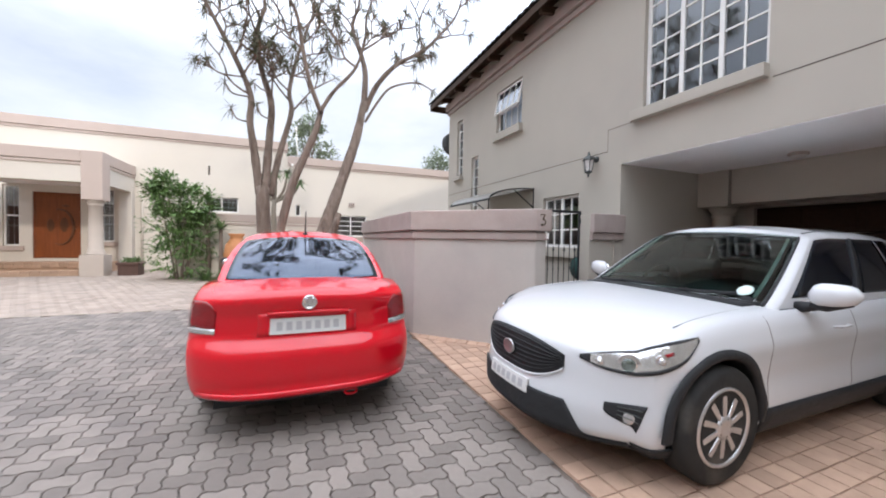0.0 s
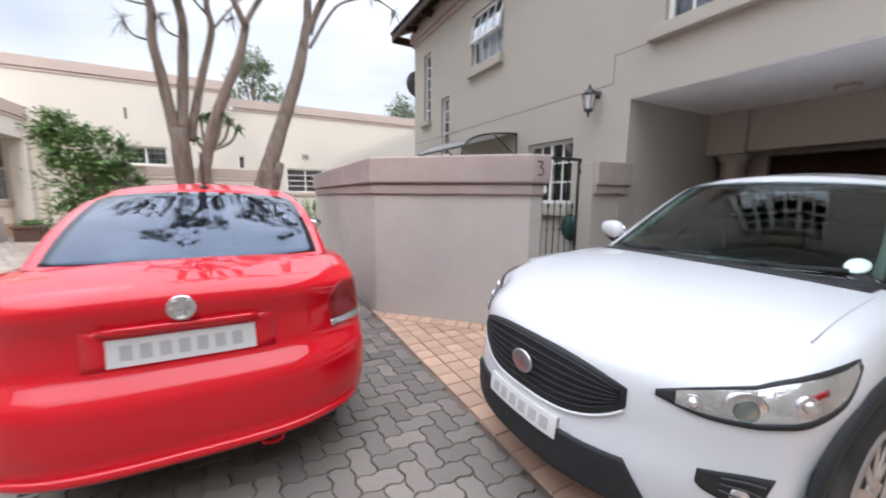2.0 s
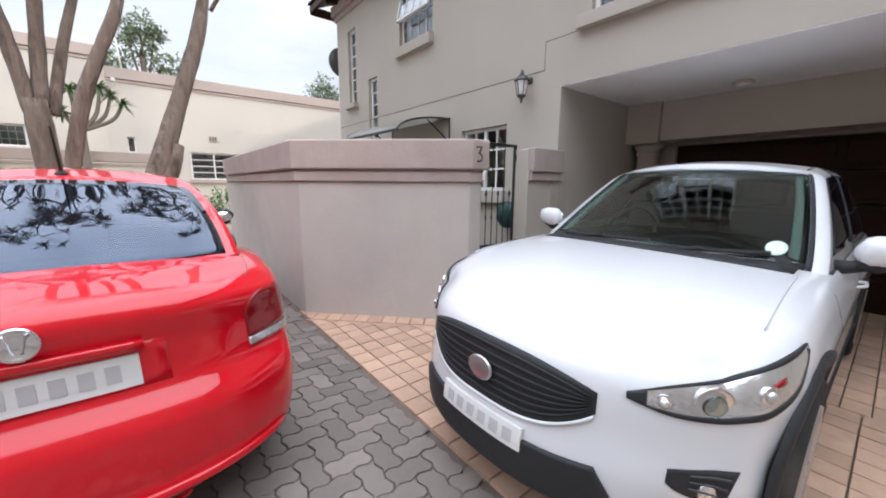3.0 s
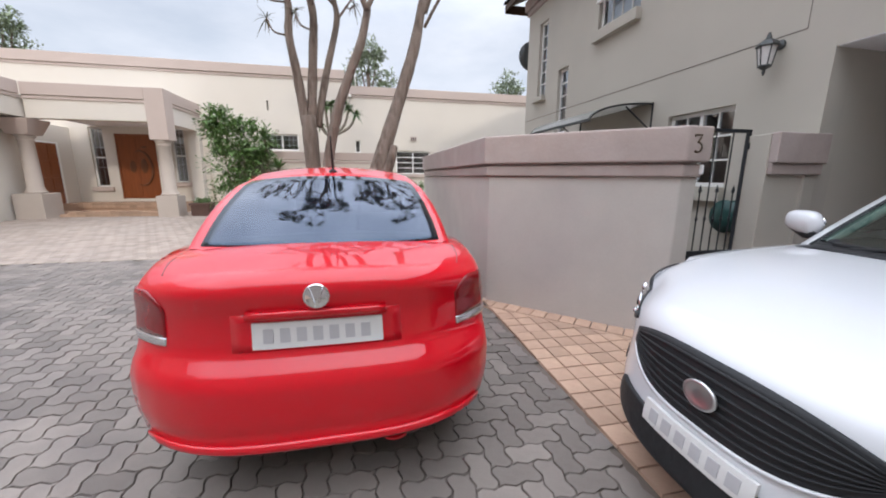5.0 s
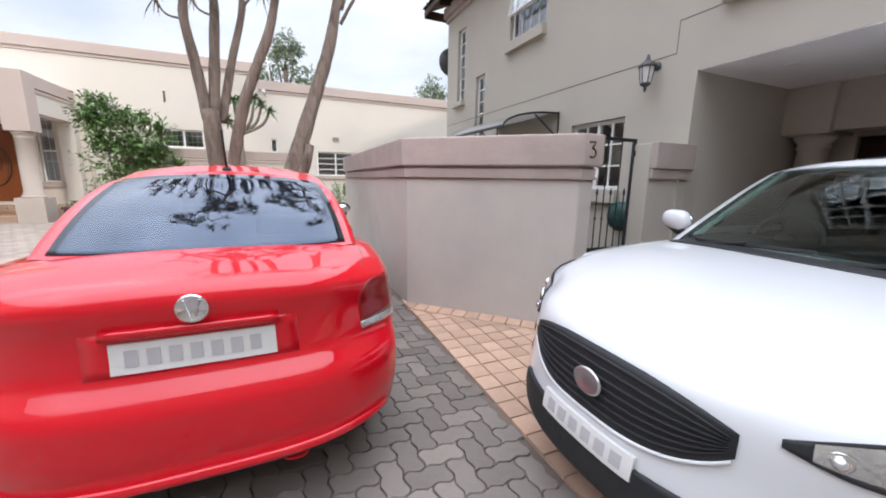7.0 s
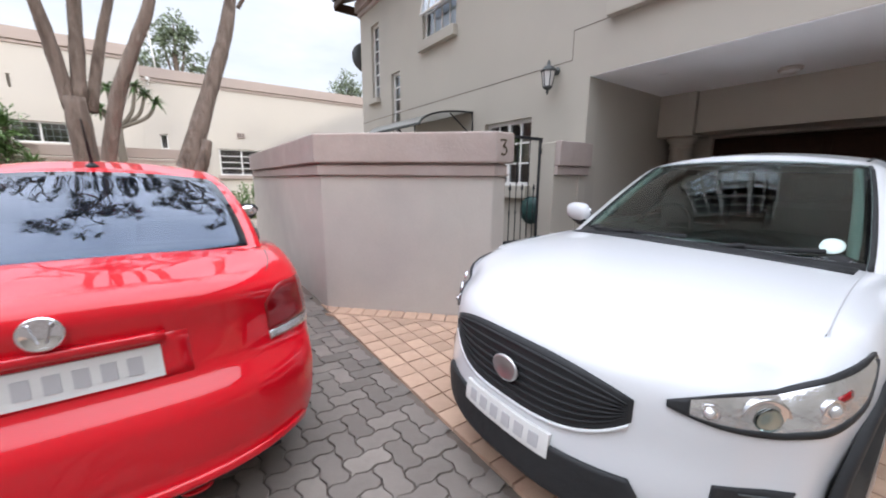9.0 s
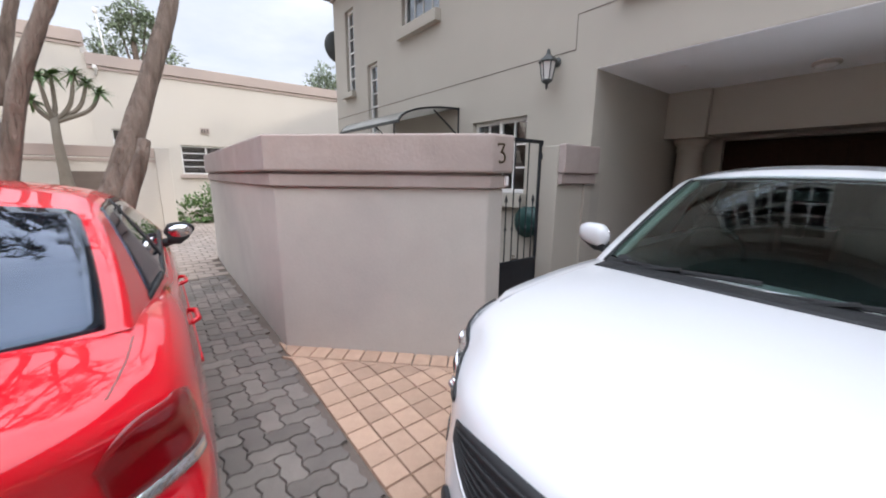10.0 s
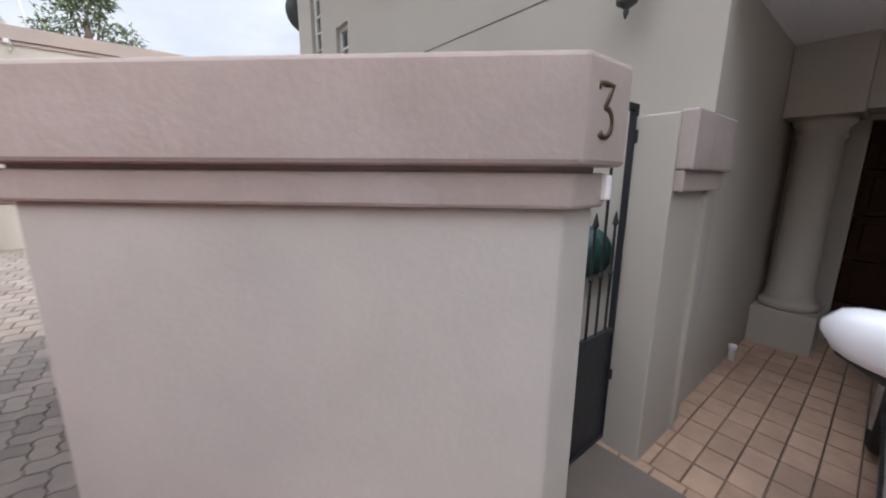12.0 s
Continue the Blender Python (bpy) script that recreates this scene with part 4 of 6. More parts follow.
def cut_arches(bm, mats, arches, name):
    """Cuts the wheel arches out of a body shell."""
    ob = new(name, to_mesh(name, bm, mats, smooth=True))
    cutters = []
    for y, z, r, x0, x1 in arches:
        b = bmesh.new()
        lathe(b, [(r, x0), (r, x1)], 40, (0, y, z), "x")
        c = new("cutter", to_mesh("cutter", b, M_BLACKPL))
        cutters.append(c)
        mod = ob.modifiers.new("arch", "BOOLEAN")
        mod.object, mod.operation, mod.solver, mod.material_mode = c, "DIFFERENCE", "EXACT", "TRANSFER"
    me = bpy.data.meshes.new_from_object(ob.evaluated_get(bpy.context.evaluated_depsgraph_get()))
    bpy.data.objects.remove(ob)
    for c in cutters:
        bpy.data.objects.remove(c)
    return me


def wheel(parent, x, y, r, w, side, spokes, twin, label="alloy wheel", steer=0.0):
    """A wheel with its axle along x; side +1 looks to +x."""
    hub = new("wheel")
    hub.parent = parent
    hub.matrix_basis = pose(x, y, r, 0, 0, steer)
    rr = r * 0.66
    bm = bmesh.new()
    lathe(bm, [(rr, -w / 2 + 0.01), (r * 0.90, -w / 2), (r * 0.97, -w * 0.42), (r, -w * 0.3), (r * 0.992, -w * 0.12), (r * 0.992, w * 0.12), (r, w * 0.3), (r * 0.97, w * 0.42), (r * 0.90, w / 2), (rr, w / 2 - 0.01)], 56, axis="x")
    part("tyre", bm, M_RUBBER, hub, smooth=True)
    bm = bmesh.new()
    o = side * w * 0.46
    lathe(bm, [(rr * 0.925, o - side * 0.006), (rr * 0.90, -side * w * 0.2), (rr * 0.3, -side * w * 0.22)], 48, axis="x")
    bmesh.ops.delete(bm, geom=[q for q in bm.faces if len(q.verts) > 4 and abs(q.calc_center_median().x - o) < 0.012], context="FACES_ONLY")
    part("rim_barrel", bm, M_IRON, hub, smooth=True)
    bm = bmesh.new()
    lathe(bm, [(rr * 1.02, o - side * 0.004), (rr * 0.985, o + side * 0.012), (rr * 0.93, o + side * 0.006), (rr * 0.90, o - side * 0.02)], 48, axis="x")
    bmesh.ops.delete(bm, geom=[q for q in bm.faces if len(q.verts) > 4], context="FACES_ONLY")
    part("rim_lip", bm, M_ALLOY, hub, smooth=True)
    bm = bmesh.new()
    lathe(bm, [(rr * 0.62, -side * 0.02), (rr * 0.62, -side * 0.035), (0.06, -side * 0.035)], 32, axis="x")
    part("brake_disc", bm, M_IRONGREY, hub, smooth=True)
    for k in range(spokes):
        for s in ((-1, 1) if twin else (0,)):
            a = 2 * math.pi * k / spokes
            bm = bmesh.new()
            wd0, wd1 = (0.012, 0.034) if twin else (0.022, 0.040)
            spread = math.pi / 10 * s
            p = []
            for rad, half, dep, sp in ((0.05, wd0, 0.026, spread), (rr * 0.55, (wd0 + wd1) * 0.40, 0.022, spread), (rr * 0.94, wd1 * 0.66, 0.014, spread)):
                aa = a + sp
                for q in (-1, 1):
                    tang = Vector((0, -math.sin(aa), math.cos(aa)))
                    base = Vector((0, math.cos(aa), math.sin(aa))) * rad + tang * q * half
                    p.append((bm.verts.new(base + Vector((o + side * (dep - 0.018), 0, 0))), bm.verts.new(base + Vector((o + side * (dep - 0.05), 0, 0)))))
            for i in (0, 2):
                A, B, C, D = p[i], p[i + 1], p[i + 3], p[i + 2]
                bm.faces.new((A[0], B[0], C[0], D[0])), bm.faces.new((A[1], D[1], C[1], B[1]))
                bm.faces.new((A[0], D[0], D[1], A[1])), bm.faces.new((B[0], B[1], C[1], C[0]))
            part("spoke", bm, M_ALLOY, hub, bevel=0.004)
    bm = bmesh.new()
    lathe(bm, [(0.075, o - side * 0.03), (0.07, o + side * 0.008), (0.035, o + side * 0.016), (0.03, o + side * 0.012), (0.005, o + side * 0.014)], 24, axis="x")
    part("hub_cap", bm, M_ALLOY, hub, smooth=True)
    for k in range(5):
        a = 2 * math.pi * (k + 0.5) / 5
        bm = bmesh.new()
        lathe(bm, [(0.010, o - side * 0.01), (0.009, o + side * 0.012)], 8, (0, 0.05 * math.cos(a), 0.05 * math.sin(a)), "x")
        part("wheel_nut", bm, M_IRONGREY, hub)
    tagged(hub, label)
    return hub


def mirror_unit(parent, side, x, y, z, mat, tilt=0.0, size=1.0):
    """A door mirror: shell, black foot and glass; side +1 on the car's local +x."""
    rows_ = []
    bm = bmesh.new()
    n, L = 14, 0.235 * size
    for k in range(9):
        f = k / 8
        rad = max(0.05, 1 - (2 * f - 1) ** 4) ** 0.5 * (0.86 + 0.14 * math.cos(2.2 * (f - 0.35)))
        ring = [bm.verts.new((side * (f * L), 0.055 * size * rad * math.cos(2 * math.pi * i / n) * (1.15 if math.cos(2 * math.pi * i / n) > 0 else 0.7) - 0.04 * f,
                              0.085 * size * rad * (1 - 0.22 * f) * math.copysign(abs(math.sin(2 * math.pi * i / n)) ** 0.75, math.sin(2 * math.pi * i / n)) + 0.022 * f)) for i in range(n)]
        rows_.append(ring)
    for a, b in zip(rows_, rows_[1:]):
        for i in range(n):
            bm.faces.new((a[i], a[(i + 1) % n], b[(i + 1) % n], b[i]))
    bm.faces.new(rows_[0]), bm.faces.new(rows_[-1])
    bmesh.ops.translate(bm, vec=(x + side * 0.05, y, z), verts=bm.verts)
    shell_ob = part("mirror", bm, mat, parent, "door mirror housing", smooth=True)
    bm = bmesh.new()
    tube(bm, [(x + side * 0.07, y - 0.004, z - 0.055), (x + side * 0.14, y - 0.010, z - 0.062), (x + side * 0.24 * size, y - 0.03, z - 0.028)], [0.044, 0.042, 0.022], 10)
    part("mirror_belly", bm, M_BLACKPL, parent, "black underside of the mirror", smooth=True)
    bm = bmesh.new()
    tube(bm, [(x - side * 0.03, y + 0.01, z - 0.10), (x + side * 0.05, y, z - 0.085), (x + side * 0.13, y - 0.01, z - 0.06)], [0.045, 0.035, 0.03], 10)
    part("mirror_foot", bm, M_BLACKPL, parent, "black mirror foot", smooth=True)
    bm = bmesh.new()
    lathe(bm, [(0.066 * size, 0), (0.064 * size, -0.006), (0.01, -0.007)], 24, axis="y")
    bmesh.ops.scale(bm, vec=(1.45, 1, 0.9), verts=bm.verts)
    bmesh.ops.translate(bm, vec=(x + side * (0.05 + L * 0.52), y - 0.063 * size, z + 0.008), verts=bm.verts)
    part("mirror_glass", bm, M_CHROME, parent, "mirror glass", smooth=True)


def indicator(parent, side, x, y, z):
    part("indicator", boxes((x + side * 0.10, y + 0.03, z - 0.008, x + side * 0.27, y + 0.055, z + 0.008)), M_LENS, parent)


# ---- white crossover parked half under the house
def build_white():
    L, W = 4.50, 0.915
    top = curve([(-2.25, 1.02), (-2.0, 1.07), (-0.6, 1.05), (0.75, 1.035), (1.1, 1.02), (1.55, 0.98), (1.9, 0.935), (2.1, 0.90), (2.25, 0.865)])
    low = curve([(-2.25, 0.36), (-1.6, 0.26), (1.6, 0.22), (2.0, 0.20), (2.25, 0.23)])
    half = curve([(-2.25, 0.80), (-1.8, 0.90), (-1.0, W), (1.0, W), (1.6, 0.90), (2.0, 0.84), (2.25, 0.755)])
    prof = curve([(0.0, 0.93), (0.10, 0.975), (0.35, 1.0), (0.62, 0.995), (0.80, 0.985), (0.92, 0.96), (1.0, 0.915)])
    nose = curve([(0.0, -0.08), (0.12, 0.0), (0.30, 0.0), (0.55, -0.02), (0.80, -0.03), (0.93, -0.06), (1.0, -0.12)])

    def place(u, v, t):
        y0 = v * L / 2
        zt, zb = top(y0), low(y0)
        au = abs(u)
        y = y0
        wf = max(0.0, (y0 - 1.2) / (L / 2 - 1.2))
        wr = max(0.0, (-y0 - 1.5) / (L / 2 - 1.5))
        y += wf ** 2 * (nose(t) - 0.36 * au ** 2.6) - wr ** 2 * (-0.05 * t - 0.16 * au ** 3)
        x = u * half(y0) * prof(t)
        z = zb + (zt - zb) * t
        crown = (0.055 - 0.02 * wf) * max(0.0, t - 0.75) / 0.25
        z += crown * (0.5 - au ** 2.5)
        # waist crease on the doors
        x += math.copysign(1, u) * (0.012 * math.exp(-((t - 0.72) / 0.07) ** 2) - 0.018 * math.exp(-((t - 0.42) / 0.14) ** 2)) * max(0, au - 0.8) / 0.2 * (1 if abs(y0) < 1.3 else 0.4)
        return (x, y, z)

    car = thing("white_car", pose(3.95, 2.965, -0.018, 1.15, 0, 0) @ pose(0, 0, 0, 0, 0, 90), "white crossover car parked half under the house", "car")
    hub_f, hub_r, R = 1.33, -1.37, 0.362

    def slot(face, u, v, t):
        return 1 if (face == "top" and -1.75 < v * L / 2 < 0.62) or face == "bottom" else 0
    arches = [(hub_f, R + 0.015, 0.405, s * 0.55, s * 1.2) for s in (-1, 1)] + [(hub_r, R + 0.015, 0.40, s * 0.55, s * 1.2) for s in (-1, 1)]
    body = shell(place, 26, 64, 22, slot=slot)
    for k in range(8):      # rounds off the corners of the bonnet
        bmesh.ops.smooth_vert(body, verts=[q for q in body.verts if abs(q.co.x) > 0.5 and q.co.y > 1.5 and q.co.z > 0.80], factor=0.5, use_axis_x=True, use_axis_y=True, use_axis_z=True)
    me = cut_arches(body, [M_WCAR, M_CABIN], arches, "car_body")
    ob = new("car_body", me)
    ob.parent = car

    # cabin
    belt = curve([(-1, 1.06), (1, 1.03)])

    def cab(u, v, t):
        fr = 0.88 - 0.915 * t ** 0.92         # windscreen line
        bk = -1.95 + 0.42 * t ** 1.3
        au = abs(u)
        fr -= 0.20 * au ** 2.4 * (1 - 0.35 * t)
        bk += 0.10 * au ** 3
        f = (v + 1) / 2
        y = bk + (fr - bk) * f
        hw = 0.835 - 0.195 * t ** 1.2 - 0.05 * max(0.0, f - 0.75) * (1 - t) - 0.05 * max(0, 0.3 - f)
        hw -= 0.05 * max(0.0, (t - 0.88) / 0.12) ** 2
        z = 1.0 + 0.59 * t ** 0.97 + (0.055 * (1 - au ** 2.2) - 0.02) * t ** 4 - 0.05 * t * max(0.0, 0.35 - f) - 0.03 * t ** 3 * max(0.0, f - 0.8) / 0.2
        return (u * hw, y, z)

    def in_screen(u, t):
        return abs(u) < 0.90 and 0.05 < t < 0.93

    def in_side(v, t):
        a = (v + 1) / 2
        return 0.14 < t < 0.88 and 0.10 + 0.05 * t < a < 0.955 and not 0.545 < a < 0.575 and not 0.245 < a < 0.27

    def skip(face, u, v, t):
        return (face == "front" and in_screen(u, t)) or (face in ("left", "right") and in_side(v, t)) or (face == "rear" and abs(u) < 0.8 and 0.2 < t < 0.85) or face == "bottom"
    bm = shell(cab, 40, 72, 24, skip)
    part("cabin_shell", bm, M_WCAR, car, smooth=True)
    on("windscreen", cab, lambda a, b: (-0.905 + 1.81 * a, 1, 0.045 + 0.89 * b), M_SCREEN, car, "greenish windscreen", 24, 16, lift=0.003, thick=0.005, flip=True)
    # black band round the windscreen
    on("screen_band", cab, lambda a, b: (-0.90 + 1.80 * a, 1, 0.02 + 0.05 * b), M_BLACKPL, car, "", 20, 2, lift=0.006, thick=0.008, flip=True)
    for s in (-1, 1):
        on("screen_band", cab, lambda a, b, s=s: (s * (0.905 + 0.025 * a), 1, 0.03 + 0.90 * b), M_BLACKPL, car, "", 2, 16, lift=0.006, thick=0.008, flip=s > 0)
        on("pillar_lining", cab, lambda a, b, s=s: (s * (0.82 + 0.07 * a), 1, 0.06 + 0.84 * b), M_LINING, car, "pale lining of the windscreen pillar", 2, 16, lift=-0.012, thick=0.02, flip=s > 0)
        for a0, a1 in ((0.575, 0.955), (0.27, 0.545), (0.10, 0.245)):
            on("side_window", cab, lambda a, b, s=s, a0=a0, a1=a1: (s, 2 * (a0 + (a1 - a0) * a) - 1, 0.13 + 0.76 * b), M_PANE_DARK, car, "dark tinted side window", 10, 8, lift=0.002, thick=0.005, flip=s < 0)
        on("pillar_trim", cab, lambda a, b, s=s: (s, 2 * (0.540 + 0.04 * a) - 1, 0.12 + 0.78 * b), M_BLACKPL, car, "", 2, 8, lift=0.004, flip=s < 0)
        on("roof_seam", cab, lambda a, b, s=s: (s * (0.955 + 0.02 * a), -0.85 + 1.8 * b, 1), M_BLACKPL, car, "black roof seam", 2, 30, lift=0.004, flip=s < 0)
    on("rear_window", cab, lambda a, b: (-0.8 + 1.6 * a, -1, 0.2 + 0.65 * b), M_PANE_DARK, car, "", 12, 8)
    # interior
    part("dashboard", boxes((-0.70, 0.30, 0.86, 0.70, 0.70, 1.075)), M_CABIN, car, bevel=0.05)
    bm = bmesh.new()
    lathe(bm, [(0.045, 0), (0.05, 0.02), (0.02, 0.03)], 16, axis="y")
    pts = [(0.185 * math.cos(a), 0, 0.185 * math.sin(a)) for a in [2 * math.pi * i / 30 for i in range(31)]]
    tube(bm, pts, 0.016, 8)
    for a in (0, math.pi, -math.pi / 2):
        tube(bm, [(0.03 * math.cos(a), 0, 0.03 * math.sin(a)), (0.18 * math.cos(a), 0, 0.18 * math.sin(a))], 0.014, 6)
    bmesh.ops.transform(bm, matrix=pose(0.36, 0.22, 1.06, 25, 0, 0), verts=bm.verts)
    part("steering_wheel", bm, M_BLACKPL, car, smooth=True)
    for sx in (-0.36, 0.36):
        for sy in (-0.28, -1.15):
            bm = boxes((sx - 0.24, sy - 0.10, 0.95, sx + 0.24, sy + 0.06, 1.28), (sx - 0.13, sy - 0.10, 1.30, sx + 0.13, sy, 1.46))
            part("seat_back", bm, M_CABIN, car, bevel=0.04)
    bm = boxes((-0.11, 0.06, 1.42, 0.11, 0.09, 1.48))
    part("rear_view_mirror", bm, M_BLACKPL, car, bevel=0.01)
    on("licence_disc", cab, lambda a, b: (-0.755 + 0.056 * (math.cos(2 * math.pi * a) * b), 1, 0.17 + 0.055 * math.sin(2 * math.pi * a) * b), M_STICKER, car, "round pale green licence disc", 20, 2, lift=0.007, thick=0.003)
    # wipers and cowl
    on("cowl", place, lambda a, b: (-0.86 + 1.72 * a, 2 * (0.82 + 0.16 * b - 0.19 * abs(-0.86 + 1.72 * a) ** 2.4) / L, 1), M_BLACKPL, car, "black cowl panel", 20, 4, lift=0.006, thick=0.01, flip=False)
    for x0, x1 in ((0.62, -0.02), (-0.02, -0.62)):
        bm = bmesh.new()
        pts = []
        for k in range(9):
            f = k / 8
            u = x0 + (x1 - x0) * f
            p = Vector(cab(u / 0.84, 1, 0.055 + 0.055 * f))
            pts.append(p + Vector((0, 0.02, 0.02)))
        tube(bm, pts, [0.012] * 9, 6)
        tube(bm, [pts[0] + Vector((-0.03, 0.07, -0.02)), pts[4] + Vector((0, 0.01, 0.012))], 0.011, 6)
        part("wiper", bm, M_BLACKPL, car)
    # front end
    def grille(a, b, m=0.0):
        q = 2 * a - 1
        lo, hi = 0.50 + 0.175 * abs(q) ** 3.6 + m, 0.895 - 0.105 * abs(q) ** 3 - m
        return ((0.60 - m) * q, 1, lo + (hi - lo) * b)
    on("grille", place, grille, M_BLACKPL, car, "black mesh grille", 24, 10, lift=0.006, thick=0.012, flip=True)
    for k in range(7):
        on("grille_slat", place, lambda a, b, k=k: grille(a, (k + 0.35 + 0.3 * b) / 7, 0.02), M_BLACKPL, car, "", 20, 2, lift=0.014, thick=0.010, flip=True)
    on("grille_wing", place, lambda a, b: (-0.59 + 1.18 * a, 1, 0.478 + 0.165 * abs(2 * a - 1) ** 3.6 + 0.020 * b), M_WCAR, car, "strip under the grille", 24, 2, lift=0.012, thick=0.014, flip=True)
    bm = bmesh.new()
    lathe(bm, [(0.066, 0.0), (0.068, 0.008), (0.056, 0.012), (0.048, 0.008), (0.01, 0.008)], 24, axis="y")
    bmesh.ops.scale(bm, vec=(1.0, 1, 0.78), verts=bm.verts)
    bmesh.ops.translate(bm, vec=Vector(place(0, 1, 0.70)) + Vector((0, 0.02, 0)), verts=bm.verts)
    part("front_badge", bm, M_ALLOY, car, "plain chrome oval badge", smooth=True)
    on("lower_intake", place, lambda a, b: ((0.62 + 0.16 * (1 - b)) * (2 * a - 1), 1, 0.03 + 0.34 * b), M_BLACKPL, car, "black lower intake", 40, 16, lift=0.016, thick=0.022, flip=True)
    on("bumper_lip", place, lambda a, b: (-0.98 + 1.96 * a, 1, -0.02 + 0.07 * b), M_BLACKPL, car, "black bumper lip", 26, 4, lift=0.018, thick=0.03, flip=True)
    for s in (-1, 1):
        on("bumper_side_lip", place, lambda a, b, s=s: (s, 2 * (1.80 + 0.45 * a) / L, -0.02 + 0.10 * b), M_BLACKPL, car, "", 8, 4, lift=0.010, thick=0.02, flip=s < 0)
    on("number_plate", place, lambda a, b: (-0.30 + 0.60 * a, 1, 0.30 + 0.14 * b), M_PLATE, car, "white front number plate", 10, 3, lift=0.022, thick=0.018, flip=True)
    for k in range(6):
        on("plate_mark", place, lambda a, b, k=k: (-0.25 + 0.088 * k + 0.055 * a, 1, 0.33 + 0.08 * b), M_PLATEBAR, car, "", 2, 2, lift=0.025, thick=0.003, flip=True)
    lamp_lo = curve([(0.0, 0.80), (0.3, 0.735), (0.62, 0.72), (0.88, 0.765), (1.0, 0.90)])
    lamp_hi = curve([(0.0, 0.83), (0.35, 0.90), (0.7, 0.94), (1.0, 0.93)])
    for s in (-1, 1):
        # headlight: inner end on the nose, outer tip swept back along the wing
        def head(a, b, s=s):
            # a runs from the inner end round to the tip, b up
            t = lamp_lo(a) + (lamp_hi(a) - lamp_lo(a)) * b
            return (s * (0.70 + 0.30 * a / 0.55), 1, t) if a < 0.55 else (s, 1 - (a - 0.55) / 0.45 * 0.30, t)
        on("headlight", place, head, M_HEAD, car, "clear headlight unit", 36, 10, lift=0.006, thick=0.014, flip=s > 0)
        on("headlight_rim", place, lambda a, b, h=head: h(a, -0.05 + 0.15 * b), M_BLACKPL, car, "", 36, 2, lift=0.008, thick=0.010, flip=s > 0)
        on("headlight_brow", place, lambda a, b, h=head: h(a, 0.93 - 0.22 * max(0.0, a - 0.7) + (0.09 + 0.22 * max(0.0, a - 0.7)) * b), M_BLACKPL, car, "", 36, 3, lift=0.008, thick=0.010, flip=s > 0)
        on("headlight_corner", place, lambda a, b, h=head: h(a * 0.12, 0.02 + 0.96 * b), M_BLACKPL, car, "", 6, 4, lift=0.0085, thick=0.010, flip=s > 0)
        on("turn_signal", place, lambda a, b, h=head: h(0.74 + 0.07 * a, 0.50 + 0.14 * b), M_TAIL, car, "small amber-red bulb", 4, 3, lift=0.009, thick=0.006, flip=s > 0)
        for aa, rad in ((0.22, 0.028), (0.48, 0.064), (0.72, 0.036)):
            bm = bmesh.new()
            lathe(bm, [(rad, 0), (rad * 1.02, 0.008), (rad * 0.85, 0.004), (rad * 0.7, 0.008), (rad * 0.3, 0.014), (0.005, 0.016)], 24, axis="y")
            p = Vector(place(*head(aa, 0.42)))
            bmesh.ops.transform(bm, matrix=Matrix.Translation(p) @ pose(0, 0, 0, 0, 0, -s * (16 + 66 * aa)), verts=bm.verts)
            part("projector_lens", bm, M_CHROME, car, "round projector lens", smooth=True)
            bm = bmesh.new()
            lathe(bm, [(rad * 0.62, 0.010), (rad * 0.58, 0.016), (rad * 0.3, 0.022), (0.004, 0.024)], 20, axis="y")
            bmesh.ops.transform(bm, matrix=Matrix.Translation(p) @ pose(0, 0, 0, 0, 0, -s * (16 + 66 * aa)), verts=bm.verts)
            part("projector_bulb", bm, M_SCREEN if rad > 0.05 else M_LENS, car, smooth=True)

        def fog(a, b, s=s, m=0.0):
            t = 0.36 - 0.16 * a ** 0.7 + m + (0.075 + 0.165 * a ** 0.7 - 2 * m) * b
            return (s * (0.86 + 0.14 * a / 0.6), 1, t) if a < 0.6 else (s, 1 - (a - 0.6) / 0.4 * (0.025 + 0.042 * b), t)
        on("fog_recess", place, fog, M_BLACKPL, car, "black fog lamp surround", 14, 6, lift=0.005, thick=0.012, flip=s > 0)
        for q in (0.30, 0.55, 0.78):
            on("fog_slat", place, lambda a, b, q=q, s=s: fog(0.30 + 0.62 * a, q + 0.05 * b, s), M_IRONGREY, car, "", 10, 1, lift=0.010, thick=0.008, flip=s > 0)
        bm = bmesh.new()
        lathe(bm, [(0.034, -0.006), (0.036, 0.004), (0.028, 0.007), (0.005, 0.008)], 20, axis="y")
        p = Vector(place(s * 0.985, 1, 0.31))
        bmesh.ops.transform(bm, matrix=Matrix.Translation(p) @ pose(0, 0, 0, 0, 0, -s * 48), verts=bm.verts)
        part("fog_lamp", bm, M_LENS, car, "round fog lamp", smooth=True)
        # cladding along arches and sills
        for hy, rr in ((hub_f, 0.405), (hub_r, 0.40)):
            bm = bmesh.new()
            ring = []
            for k in range(29):
                a = radians(-8 + 196 * k / 28)
                row = []
                for r_, dx in ((rr - 0.010, -0.02), (rr - 0.008, 0.012), (rr + 0.012, 0.016), (rr + 0.045, 0.010), (rr + 0.047, -0.01)):
                    yy, zz = hy + r_ * math.cos(a), R + 0.015 + r_ * math.sin(a)
                    t = min(0.95, max(0.0, (zz - low(yy)) / (top(yy) - low(yy))))
                    xx = abs(place(s, max(-1, min(1, yy / (L / 2))), t)[0])
                    row.append(bm.verts.new((s * (xx + dx), yy, zz)))
                ring.append(row)
            for p, q in zip(ring, ring[1:]):
                for i in range(4):
                    bm.faces.new((p[i], p[i + 1], q[i + 1], q[i]))
            part("arch_cladding", bm, M_BLACKPL, car, "black wheel arch cladding", smooth=True)
